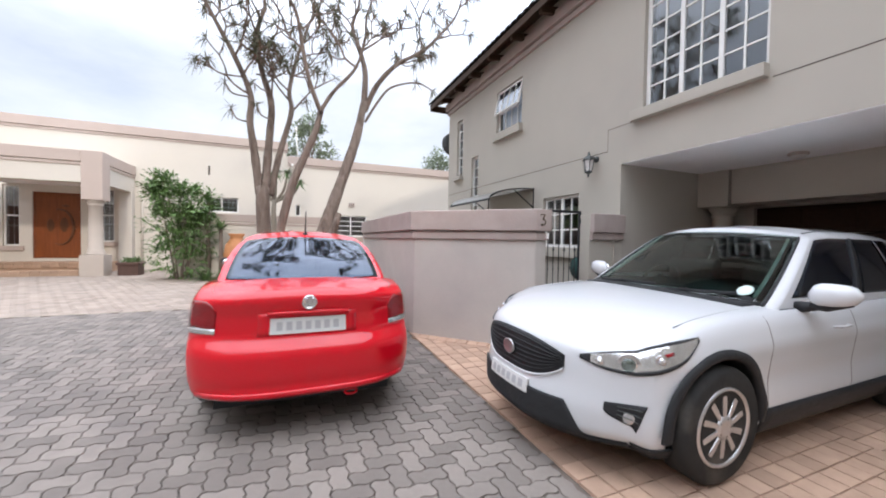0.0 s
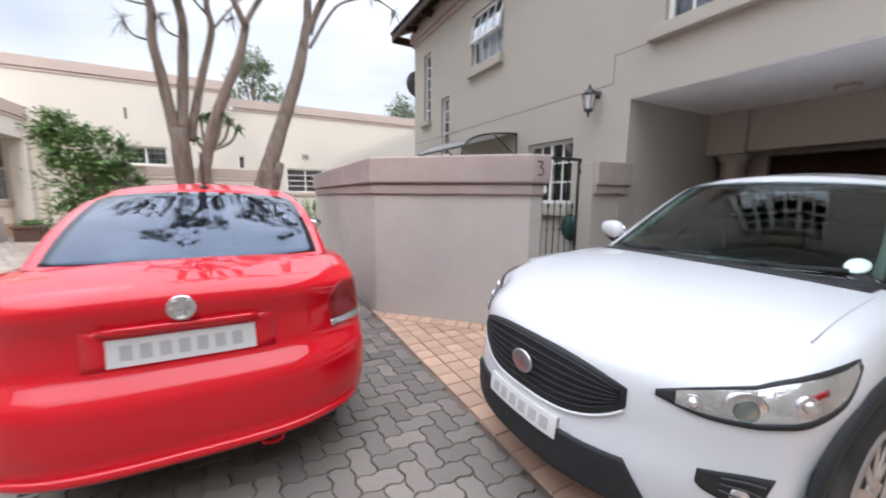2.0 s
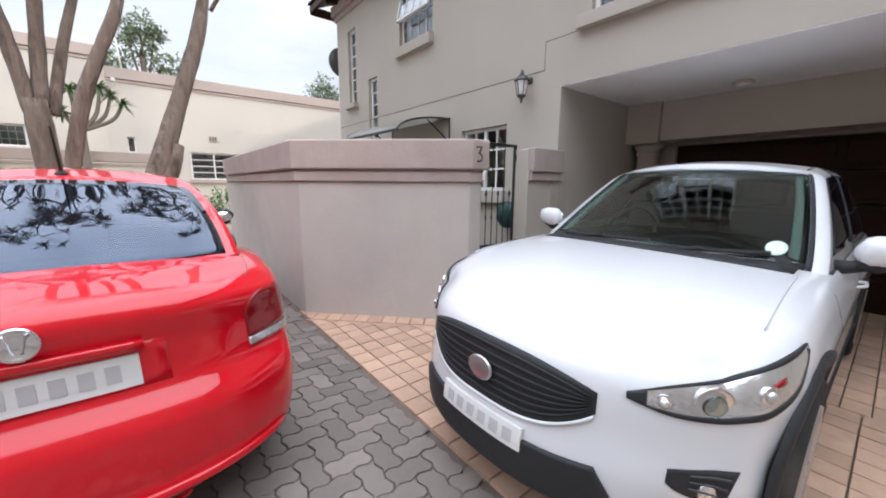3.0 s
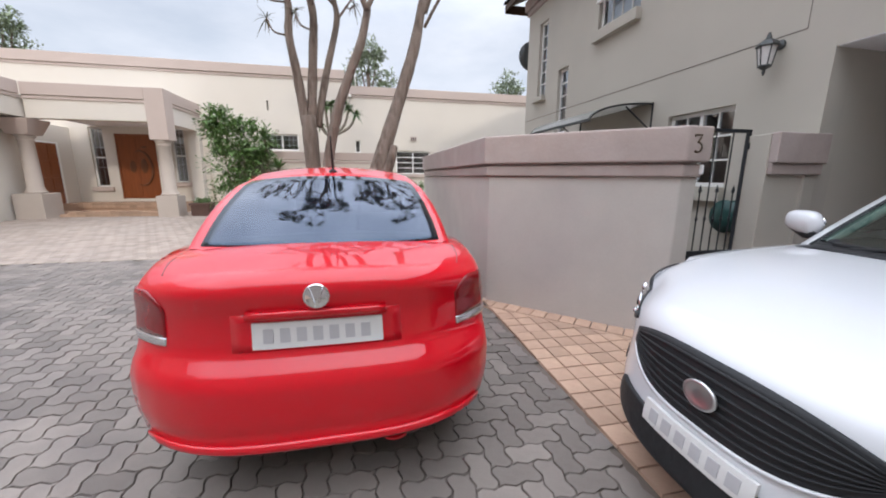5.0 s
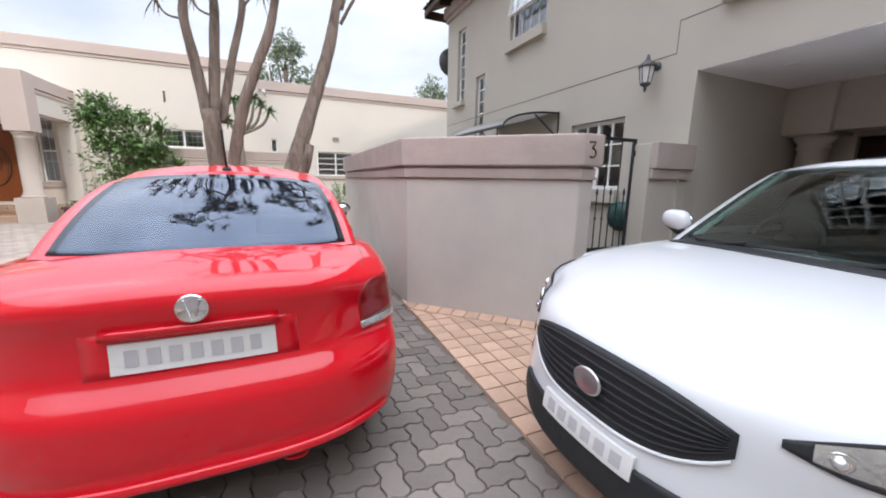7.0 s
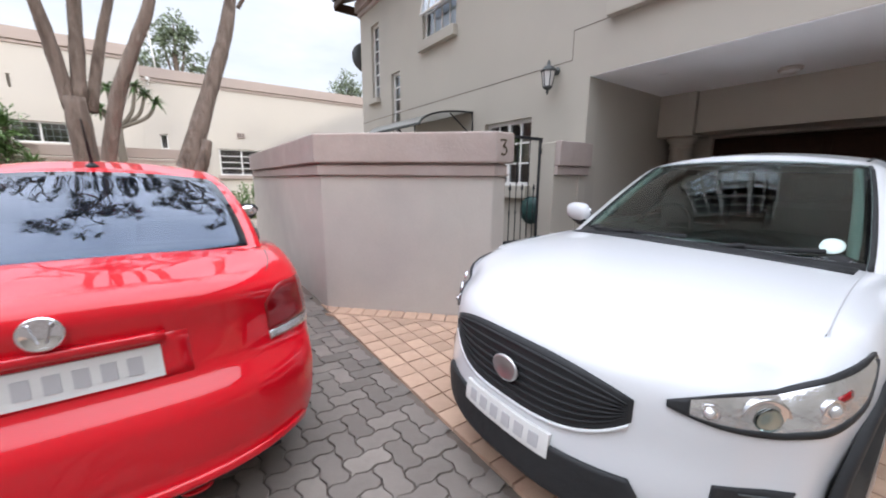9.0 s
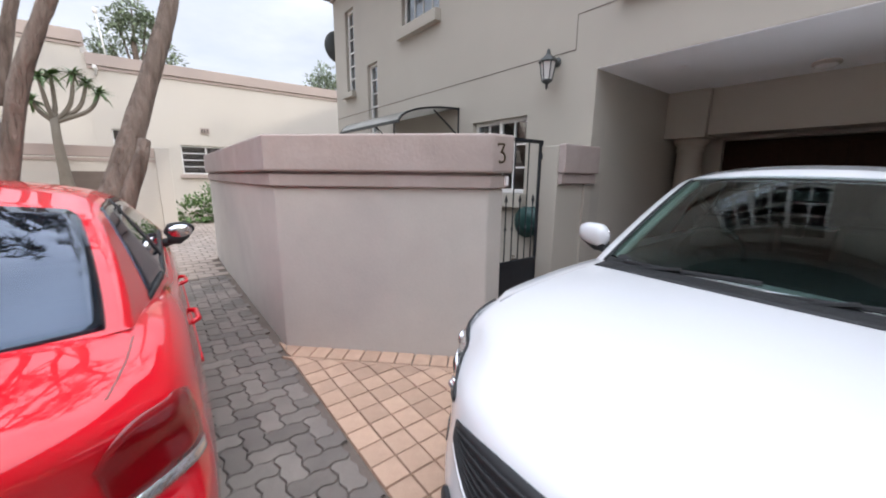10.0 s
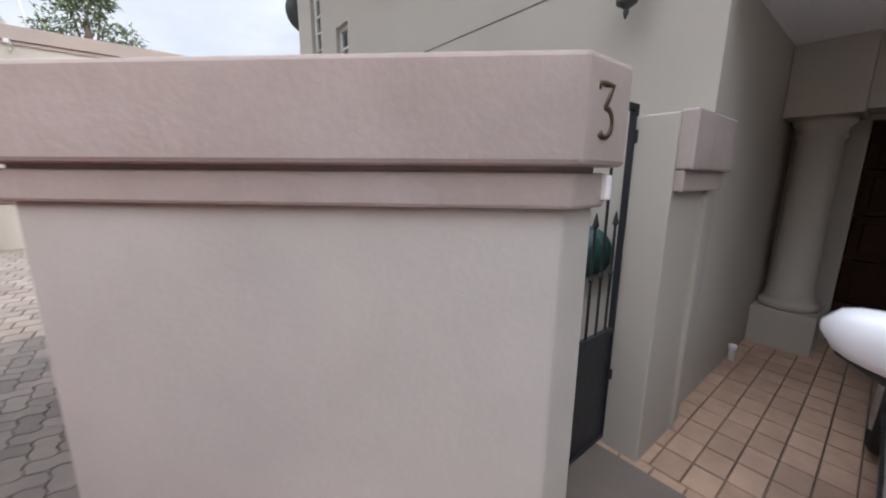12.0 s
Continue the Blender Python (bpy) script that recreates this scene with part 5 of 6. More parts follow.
        on("sill_cladding", place, lambda a, b, s=s: (s, 2 * (-0.90 + 1.82 * a) / L, -0.02 + 0.23 * b), M_BLACKPL, car, "black sill cladding", 16, 4, lift=0.012, thick=0.02, flip=s < 0)
        # door gaps, dark strips painted for the shade in the seams, and handles
        for yy in (0.86, -0.22, -1.12):
            on("door_gap", place, lambda a, b, s=s, yy=yy: (s, 2 * (yy + 0.006 * a) / L, 0.22 + 0.76 * b), M_GAPSHADE, car, "", 1, 12, lift=0.001, thick=0.002, flip=s < 0)
        for yy in (0.02, -0.88):
            p = Vector(place(s, 2 * yy / L, 0.80))
            bm = bmesh.new()
            tube(bm, [p + Vector((s * 0.005, -0.11, 0)), p + Vector((s * 0.035, -0.08, 0.004)), p + Vector((s * 0.038, 0.05, 0.004)), p + Vector((s * 0.005, 0.09, 0))], [0.008, 0.010, 0.010, 0.008], 8)
            part("door_handle", bm, M_WCAR, car, smooth=True)
        # grey strip laid on the bonnet for the shade of its seam
        on("bonnet_gap", place, lambda a, b, s=s: (s * (0.885 + 0.005 * a + 0.05 * b * b), 2 * (0.90 + 0.80 * b) / L, 1), M_PLATEBAR, car, "", 1, 40, lift=0.003, thick=0.008, flip=s < 0)
        mirror_unit(car, s, s * 0.83, 0.40, 1.115, M_WCAR, size=1.08)
        for hy in (hub_f, hub_r):
            wheel(car, s * 0.815, hy, R, 0.225, s, 5, True, "silver ten-spoke alloy wheel")
    on("tail_lamp", place, lambda a, b: (0.6 + 0.38 * a, -1, 0.72 + 0.2 * b), M_TAIL, car, "", 8, 4)
    return car


build_white()


# ---- red saloon standing before the tree
def build_red():
    L = 4.30
    top = curve([(-2.15, 1.025), (-1.9, 1.045), (-1.55, 1.06), (-0.5, 0.96), (0.9, 0.95), (1.3, 0.92), (1.8, 0.82), (2.15, 0.66)])
    low = curve([(-2.15, 0.30), (-1.7, 0.22), (1.7, 0.20), (2.15, 0.25)])
    half = curve([(-2.15, 0.775), (-1.8, 0.82), (-1.0, 0.85), (1.2, 0.845), (1.8, 0.80), (2.15, 0.70)])
    prof = curve([(0.0, 0.93), (0.12, 0.98), (0.40, 1.0), (0.66, 0.985), (0.84, 0.965), (0.94, 0.935), (1.0, 0.885)])
    tail = curve([(0.0, -0.03), (0.05, 0.035), (0.10, 0.02), (0.20, 0.03), (0.40, 0.032), (0.50, 0.0), (0.56, -0.045), (0.75, -0.055), (0.93, -0.025), (1.0, -0.07)])

    def place(u, v, t):
        y0 = v * L / 2
        au = abs(u)
        wr = max(0.0, (-y0 - 1.45) / (L / 2 - 1.45))
        wf = max(0.0, (y0 - 1.3) / (L / 2 - 1.3))
        y = y0 - wr ** 2 * (tail(t) - 0.22 * au ** 3.6) + wf ** 2 * (-0.06 * abs(t - 0.4) - 0.34 * au ** 2.6)
        zt, zb = top(y0), low(y0)
        x = u * half(y0) * prof(t)
        z = zb + (zt - zb) * t + 0.04 * max(0.0, t - 0.75) / 0.25 * (0.5 - au ** 2.4)
        return (x, y, z)

    car = thing("red_car", pose(0.35, 5.58, 0.032, 0.9, 0, 0), "bright red saloon car parked on grey paving", "car")
    R, hub_f, hub_r = 0.30, 1.32, -1.24

    def slot(face, u, v, t):
        return 1 if (face == "top" and -1.35 < v * L / 2 < 0.75 and abs(u) < 0.82) or face == "bottom" else 0
    arches = [(hy, R + 0.01, 0.345, s * 0.5, s * 1.2) for s in (-1, 1) for hy in (hub_f, hub_r)]
    ob = new("car_body", cut_arches(shell(place, 28, 60, 26, slot=slot), [M_RED, M_CABIN], arches, "car_body"))
    ob.parent = car

    def cab(u, v, t):
        au = abs(u)
        fr = 1.05 - 0.95 * t ** 0.95 - 0.16 * au ** 2.4
        bk = -1.68 + 0.68 * t ** 0.95 - 0.045 * math.sin(math.pi * t) + 0.09 * au ** 2.2 * (1 - 0.4 * t)
        f = (v + 1) / 2
        y = bk + (fr - bk) * f
        hw = 0.765 - 0.215 * t ** 1.1 - 0.36 * max(0.0, 0.3 - f) * (1 - t) ** 1.5
        hw -= 0.05 * max(0.0, (t - 0.86) / 0.14) ** 2
        z = 1.01 + 0.39 * t + (0.05 * (1 - au ** 2.2) - 0.01) * t ** 4 + 0.03 * t ** 3 * math.sin(math.pi * f) - 0.02 * t ** 3 * max(0, 0.2 - f) / 0.2
        z += 0.045 * (1 - t) * max(0, 0.12 - f) / 0.12
        return (u * hw, y, z)

    def skip(face, u, v, t):
        a = (v + 1) / 2
        return (face == "rear" and abs(u) < 0.90 and 0.05 < t < 0.94) or (face == "front" and abs(u) < 0.9 and 0.05 < t < 0.94) or \
            (face in ("left", "right") and 0.10 < t < 0.88 and 0.14 < a < 0.93 and not 0.47 < a < 0.51) or face == "bottom"
    part("cabin_shell", shell(cab, 40, 60, 20, skip), M_RED, car, smooth=True)
    on("rear_window", cab, lambda a, b: (-0.915 + 1.83 * a, -1, 0.03 + 0.93 * b), M_PANE_DARK, car, "dark tinted rear window", 24, 16, lift=0.003, thick=0.005)
    on("windscreen", cab, lambda a, b: (-0.905 + 1.81 * a, 1, 0.045 + 0.90 * b), M_SCREEN, car, "", 20, 12, lift=0.003, thick=0.005, flip=True)
    for s in (-1, 1):
        for a0, a1 in ((0.51, 0.93), (0.14, 0.47)):
            on("side_window", cab, lambda a, b, s=s, a0=a0, a1=a1: (s, 2 * (a0 + (a1 - a0) * a) - 1, 0.09 + 0.80 * b), M_PANE_DARK, car, "dark tinted side window", 10, 8, lift=0.002, thick=0.005, flip=s < 0)
        on("pillar_trim", cab, lambda a, b, s=s: (s, 2 * (0.467 + 0.047 * a) - 1, 0.09 + 0.80 * b), M_BLACKPL, car, "", 2, 8, lift=0.004, flip=s < 0)
        on("window_rubber", cab, lambda a, b, s=s: (s, 2 * (0.13 + 0.81 * a) - 1, 0.06 + 0.05 * b), M_BLACKPL, car, "", 12, 2, lift=0.005, thick=0.008, flip=s < 0)
        # rear lamps wrap round the corner
        def lampf(a, b, s=s, lo=0.655, hi=0.935):
            top_ = hi - 0.11 * max(0.0, 1 - a / 0.5) ** 2 - 0.05 * max(0.0, (a - 0.75) / 0.25) ** 2
            t = lo + (top_ - lo) * b if hi > 0.7 else lo + (hi - lo) * b
            if a < 0.72:
                return (s * (0.785 + 0.215 * a / 0.72), -1, t)
            return (s, -1 + (a - 0.72) / 0.28 * 0.085, t)
        on("tail_lamp", place, lampf, M_TAIL, car, "dark red rear lamp", 20, 8, lift=0.006, thick=0.014, flip=s < 0)
        on("reversing_lamp", place, lambda a, b, s=s: lampf(a, b, s, 0.605, 0.655), M_HEAD, car, "clear lamp strip", 20, 3, lift=0.007, thick=0.014, flip=s < 0)
        # door seams: their shade is a dark strip on the surface
        for yy in (0.78, -0.30):
            on("door_gap", place, lambda a, b, s=s, yy=yy: (s, 2 * (yy + 0.006 * a) / L, 0.12 + 0.86 * b), M_GAPSHADE, car, "", 1, 12, lift=0.001, thick=0.002, flip=s < 0)
        on("rub_strip", place, lambda a, b, s=s: (s, 2 * (-0.85 + 1.75 * a) / L, 0.43 + 0.035 * b), M_RED, car, "", 16, 2, lift=0.014, thick=0.016, flip=s < 0)
        for yy in (-0.05, -0.95):
            p = Vector(place(s, 2 * yy / L, 0.80))
            bm = bmesh.new()
            tube(bm, [p + Vector((0, -0.10, 0)), p + Vector((s * 0.03, -0.07, 0.003)), p + Vector((s * 0.03, 0.06, 0.003)), p + Vector((0, 0.09, 0))], 0.012, 8)
            part("door_handle", bm, M_RED, car, smooth=True)
        mirror_unit(car, s, s * 0.73, 0.62, 1.03, M_BLACKPL, size=0.85)
        for hy in (hub_f, hub_r):
            wheel(car, s * 0.735, hy, R, 0.185, s, 8, False, "silver wheel")
        # lid gaps, thin dark strips in place of shaded seams
        on("lid_gap", place, lambda a, b, s=s: (s * (0.90 + 0.006 * a), -1 + 0.23 * b, 1), M_GAPSHADE, car, "", 1, 8, lift=0.0015, thick=0.002, flip=s > 0)
    on("plate_recess", place, lambda a, b: (-0.44 + 0.88 * a, -1, 0.585 + 0.215 * b), M_RED, car, "", 12, 4, lift=0.002, thick=0.004)
    on("number_plate", place, lambda a, b: (-0.335 + 0.67 * a, -1, 0.60 + 0.155 * b), M_PLATE, car, "white rear number plate", 12, 4, lift=0.010, thick=0.010)
    for k in range(7):
        on("plate_mark", place, lambda a, b, k=k: (-0.28 + 0.083 * k + 0.05 * a, -1, 0.635 + 0.085 * b), M_PLATEBAR, car, "", 2, 2, lift=0.013, thick=0.003)
    on("plate_handle", place, lambda a, b: (-0.36 + 0.72 * a, -1, 0.785 + 0.035 * b), M_RED, car, "", 12, 2, lift=0.024, thick=0.026)
    on("bumper_lip", place, lambda a, b: (-0.96 + 1.92 * a, -1, 0.035 + 0.045 * b), M_RED, car, "", 26, 3, lift=0.012, thick=0.016)
    bm = bmesh.new()
    lathe(bm, [(0.050, 0.0), (0.052, -0.008), (0.044, -0.012), (0.040, -0.006), (0.005, -0.007)], 28, axis="y")
    bmesh.ops.translate(bm, vec=Vector(place(0, -1, 0.89)) + Vector((0, -0.004, 0)), verts=bm.verts)
    part("badge", bm, M_CHROME, car, "plain round chrome badge", smooth=True)
    bm = bmesh.new()
    for q in ((-1, 1), (1, 1)):
        tube(bm, [(q[0] * 0.022, -0.008, 0.028), (q[0] * 0.008, -0.008, -0.026)], 0.004, 6)
    bmesh.ops.translate(bm, vec=Vector(place(0, -1, 0.89)) + Vector((0, -0.004, 0)), verts=bm.verts)
    part("badge_strokes", bm, M_CHROME, car)
    # antenna
    p = Vector(cab(0, -1, 1)) + Vector((0, 0.06, -0.005))
    bm = bmesh.new()
    lathe(bm, [(0.03, 0), (0.026, 0.02), (0.010, 0.035)], 12, p)
    tube(bm, [p + Vector((0, 0, 0.02)), p + Vector((0, -0.10, 0.24))], [0.008, 0.004], 6)
    part("antenna", bm, M_BLACKPL, car, "black roof antenna")
    # tow eye and exhaust
    bm = bmesh.new()
    pts = [(0.30 + 0.045 * math.cos(a), -2.10, 0.265 + 0.02 * math.sin(a)) for a in [2 * math.pi * k / 16 for k in range(17)]]
    tube(bm, pts, 0.010, 6)
    part("tow_eye", bm, M_RED, car, "red tow eye")
    part("underside", boxes((-0.62, -1.95, 0.20, 0.62, 1.9, 0.30)), M_BLACKPL, car)
    for sx in (-0.36, 0.36):
        for sy in (0.0, -0.95):
            part("seat_back", boxes((sx - 0.22, sy - 0.10, 0.85, sx + 0.22, sy + 0.05, 1.15), (sx - 0.12, sy - 0.09, 1.16, sx + 0.12, sy, 1.30)), M_CABIN, car, bevel=0.03)
    return car


build_red()

# ---------------------------------------------------------------- plants
rng = random.Random(7)


def blade(bm, p, d, length, width, droop, n=4, up=Vector((0, 0, 1))):
    """A narrow leaf from p along d, bending down by droop."""
    d = d.normalized()
    side = d.cross(up)
    side = side.normalized() if side.length > 0.05 else Vector((1, 0, 0))
    prev = None
    for k in range(n + 1):
        f = k / n
        c = p + d * length * f + Vector((0, 0, -droop * length * f * f))
        w = width * (1 - f) ** 0.7 * (0.65 + 0.35 * min(1, 4 * f))
        keel = Vector((0, 0, -0.12 * w))
        a, b, m = bm.verts.new(c - side * w), bm.verts.new(c + side * w), bm.verts.new(c + keel)
        if prev:
            bm.faces.new((prev[0], prev[2], m, a)), bm.faces.new((prev[2], prev[1], b, m))
        prev = (a, b, m)


def rosette(bm, p, d, count, length, width, droop):
    d = d.normalized()
    o = d.orthogonal().normalized()
    q = d.cross(o)
    for k in range(count):
        a = 2 * math.pi * (k * 0.382 + rng.uniform(-0.04, 0.04))
        open_ = rng.uniform(0.15, 1.25)
        w = d * (1.15 - open_) + (o * math.cos(a) + q * math.sin(a)) * (0.35 + open_)
        blade(bm, p, w, length * rng.uniform(0.7, 1.1), width, droop * rng.uniform(0.4, 1.4))


def branch(bm, pts, r0, r1, n=9):
    """A limb through points, with a slightly lumpy surface."""
    fine = []
    pts = [Vector(p) for p in pts]
    for i in range(len(pts) - 1):
        a, b = pts[i], pts[i + 1]
        a0, b1 = pts[max(0, i - 1)], pts[min(len(pts) - 1, i + 2)]
        for k in range(5):
            t = k / 5
            fine.append(0.5 * ((2 * a) + (b - a0) * t + (2 * a0 - 5 * a + 4 * b - b1) * t * t + (3 * a - a0 - 3 * b + b1) * t ** 3))
    fine.append(pts[-1])
    m = len(fine) - 1
    tube(bm, fine, [(r0 + (r1 - r0) * k / m) * rng.uniform(0.93, 1.07) for k in range(m + 1)], n)


tree = thing("aloe_tree", pose(0.28, 8.2, 0), "tall branching tree aloe with two grey-brown trunks", "tree")
bark, crown, dry = bmesh.new(), bmesh.new(), bmesh.new()
TIPS = []


def limb(p, d, r, length, level, spread):
    d = d.normalized()
    side = Vector((rng.uniform(-1, 1), rng.uniform(-1, 1), 0)) * 0.10
    mid = p + d * length * 0.5 + side * length
    end = p + d * length + Vector((0, 0, 0.06 * length))
    branch(bark, [p, mid, end], r, r * 0.74, 7 if level > 1 else 6)
    if level <= 0 or r < 0.0085:
        TIPS.append((end, (end - mid)))
        return
    if rng.random() < 0.55:
        tw = Vector((rng.uniform(-1, 1), rng.uniform(-1, 1), rng.uniform(0.0, 0.5))).normalized()
        q = mid + tw * rng.uniform(0.25, 0.5)
        branch(bark, [mid, mid + tw * 0.18 + Vector((0, 0, -0.02)), q + Vector((0, 0, 0.06))], 0.016, 0.011, 5)
        TIPS.append((q + Vector((0, 0, 0.06)), tw + Vector((0, 0, 0.4))))
    turn = rng.uniform(0, math.pi)
    for s in (-1, 1) if rng.random() < 0.82 else (-1, 1, 0.3):
        o = Vector((math.cos(turn), math.sin(turn) * 0.8, 0))
        nd = d + o * s * spread * rng.uniform(0.7, 1.25) + Vector((0, 0, rng.uniform(0.0, 0.28)))
        limb(end, nd, r * rng.uniform(0.70, 0.84), length * rng.uniform(0.62, 0.88), level - 1, spread * 0.98)


STEMS = {
    "left": ([(-0.50, 0, -0.2), (-0.52, 0, 0.7), (-0.55, 0, 1.5), (-0.58, 0, 2.35)], 0.23, 0.15),
    "outer": ([(-0.62, 0, 2.2), (-0.71, -0.05, 2.96), (-0.78, -0.1, 3.48), (-0.77, -0.1, 3.95), (-1.01, -0.2, 4.54), (-1.29, -0.3, 5.05), (-1.53, -0.4, 5.49)], 0.10, 0.034),
    "middle": ([(-0.54, 0, 2.3), (-0.47, 0.08, 3.3), (-0.45, 0.15, 3.94), (-0.62, 0.2, 4.56), (-0.71, 0.3, 5.24), (-0.58, 0.3, 5.74)], 0.10, 0.042),
    "inner": ([(-0.46, 0.05, 2.2), (-0.29, 0.2, 3.06), (-0.10, 0.3, 3.87), (-0.14, 0.35, 4.29), (-0.02, 0.4, 4.92), (0.2, 0.5, 5.7)], 0.085, 0.032),
    "bent": ([(-0.40, -0.12, -0.2), (-0.36, -0.12, 1.0), (-0.12, -0.15, 2.22), (0.10, -0.18, 2.85), (0.31, -0.2, 3.37), (0.42, -0.2, 3.83)], 0.12, 0.072),
    "bent_up": ([(0.41, -0.2, 3.80), (0.21, -0.3, 4.29), (0.09, -0.35, 4.82), (-0.04, -0.5, 5.4), (-0.33, -0.6, 5.68)], 0.062, 0.032),
    "bent_out": ([(0.41, -0.2, 3.80), (0.63, -0.25, 4.18), (1.03, -0.4, 4.66), (1.19, -0.5, 5.24)], 0.052, 0.030),
    "right": ([(-0.08, 0.05, -0.3), (0.14, 0.05, 0.5), (0.50, 0.04, 1.5), (0.70, 0.03, 2.15), (0.94, 0.02, 2.88), (1.12, 0.0, 3.48), (1.25, 0.0, 4.15)], 0.235, 0.105),
    "right_up": ([(1.25, 0, 4.05), (1.29, 0.1, 4.8), (1.19, 0.2, 5.3), (1.05, 0.3, 5.78), (1.17, 0.3, 6.2)], 0.085, 0.038),
    "right_out": ([(1.27, 0, 4.0), (1.49, -0.1, 4.51), (1.86, -0.2, 4.95), (2.42, -0.3, 5.33), (2.85, -0.4, 5.8)], 0.078, 0.030),
    "right_low": ([(1.28, 0, 3.78), (1.56, -0.1, 4.26), (1.8, -0.15, 4.52), (2.29, -0.2, 4.67), (2.66, -0.2, 4.57)], 0.036, 0.016),
    "spur": ([(0.36, 0.10, 0.6), (0.58, 0.10, 1.25), (0.74, 0.12, 1.68), (0.80, 0.18, 1.92)], 0.13, 0.085),
}
DEPTH = {"left": 1.15, "outer": 1.16, "middle": 1.16, "inner": 1.16, "bent": 1.0, "bent_up": 0.98, "bent_out": 0.98, "right": 1.0, "right_up": 1.15, "right_out": 1.15, "right_low": 1.15}
FROM = Vector((-0.037, -7.5, 1.41))          # centre of the scaling
for key, k in DEPTH.items():
    pts, r0, r1 = STEMS[key]
    lean = 0.035 if key == "right" else 0.0          # leans away from the court
    STEMS[key] = ([tuple(FROM + (Vector(p) - FROM) * (k + lean * max(0.0, p[2]))) for p in pts], r0 * k, r1 * k)
for key, (pts, r0, r1) in STEMS.items():
    branch(bark, pts, r0 * 0.76, r1 * 0.72, 16 if r0 > 0.2 else 10)
for key, lv, ln in (("outer", 2, 0.62), ("middle", 4, 0.78), ("inner", 3, 0.70), ("bent_up", 3, 0.74), ("bent_out", 3, 0.68), ("right_up", 4, 0.80), ("right_out", 2, 0.6)):
    pts, r0, r1 = STEMS[key]
    e0, e1 = Vector(pts[-2]), Vector(pts[-1])
    limb(e1, (e1 - e0) + Vector((0, 0, 0.25)), r1 * 0.78, ln, lv + 1, 0.84)
    # forks along the stem
    for i in range(2, len(pts) - 1):
        p0, p1 = Vector(pts[i]), Vector(pts[i + 1])
        for q in (0.0, 0.5):
            if p0.z < 4.2:
                continue
            a = rng.uniform(0, 6.28)
            limb(p0 + (p1 - p0) * q, (p1 - p0).normalized() * 0.7 + Vector((math.cos(a), math.sin(a), 0.15)) * 0.9, 0.022, rng.uniform(0.40, 0.62), 2, 0.85)
low_pts = STEMS["right_low"][0]
TIPS.append((Vector(low_pts[-1]), Vector((1, 0, -0.3))))
TIPS.append((Vector(low_pts[-2]), Vector((0.5, 0, 1))))
for x, z, dx in ((-0.90, 3.83, -0.34), (-0.89, 4.36, -0.48), (-0.52, 3.95, -0.25), (-0.12, 4.95, 0.5), (-0.80, 4.85, 0.3), (-1.0, 4.75, -0.7)):
    q = Vector((x + dx, 1.2 + rng.uniform(-0.2, 0.2), z + 0.22))
    branch(bark, [(x, 1.2, z), (x + dx * 0.7, q.y, z + 0.02), q], 0.018, 0.013, 5)
    TIPS.append((q, Vector((dx, 0, 0.4))))
for p, d in TIPS:
    rosette(crown, p, d, rng.randint(13, 19), 0.27, 0.0125, 0.55)
    for k in range(4):
        blade(dry, p - d.normalized() * 0.04, Vector((rng.uniform(-1, 1), rng.uniform(-1, 1), -1.2)), 0.18, 0.009, 0.3)
part("trunk", bark, M_BARK, tree, smooth=True)
part("crown", crown, M_ALOE, tree, "grey-green narrow leaf rosettes")
part("dry_leaves", dry, M_DRY, tree, "hanging dry brown leaves")

# bottle-trunk plant before the garden wall
pachy = thing("bottle_tree", pose(-0.33, 13.75, 0), "bottle-trunked plant with tufts of strap leaves", "tree")
bm = bmesh.new()
tube(bm, [(0, 0, 0.02), (0, 0, 0.35), (-0.01, 0, 0.8), (-0.02, 0, 1.5), (-0.04, 0, 2.2), (-0.03, 0, 2.65)], [0.17, 0.18, 0.15, 0.10, 0.075, 0.07], 12)
heads = [(0.02, 0.1, 3.50), (0.36, 0.05, 3.56), (0.74, -0.05, 3.22), (-0.31, 0.0, 2.95), (0.53, 0.2, 3.42), (-0.12, -0.2, 3.40)]
for h in heads:
    branch(bm, [(-0.03, 0, 2.55), (h[0] * 0.7, h[1] * 0.5, 2.62 + 0.35 * (h[2] - 2.6)), h], 0.05, 0.03, 7)
part("trunk", bm, material("smooth_grey_bark", (0.22, 0.19, 0.15), 0.8, vary=0.25, scale=5, bump=0.3), pachy, smooth=True)
bm = bmesh.new()
for h in heads:
    for k in range(46):
        a, el = rng.uniform(0, 6.28), rng.uniform(-0.6, 1.1)
        blade(bm, Vector(h), Vector((math.cos(a) * math.cos(el), math.sin(a) * math.cos(el), math.sin(el))), rng.uniform(0.22, 0.36), 0.034, 0.4)
part("crown", bm, M_SPIKE, pachy, "tufts of green strap leaves")


def leaf(bm, p, d, s, w):
    """A small pointed leaf, folded along its rib."""
    d = d.normalized()
    side = d.cross(Vector((rng.uniform(-0.4, 0.4), rng.uniform(-0.4, 0.4), 1))).normalized()
    a, tip = bm.verts.new(p), bm.verts.new(p + d * s + Vector((0, 0, -0.15 * s)))
    m = p + d * s * 0.45
    l, r, c = bm.verts.new(m + side * w), bm.verts.new(m - side * w), bm.verts.new(m + Vector((0, 0, -0.15 * w)))
    bm.faces.new((a, c, l)), bm.faces.new((c, tip, l)), bm.faces.new((a, r, c)), bm.faces.new((c, r, tip))


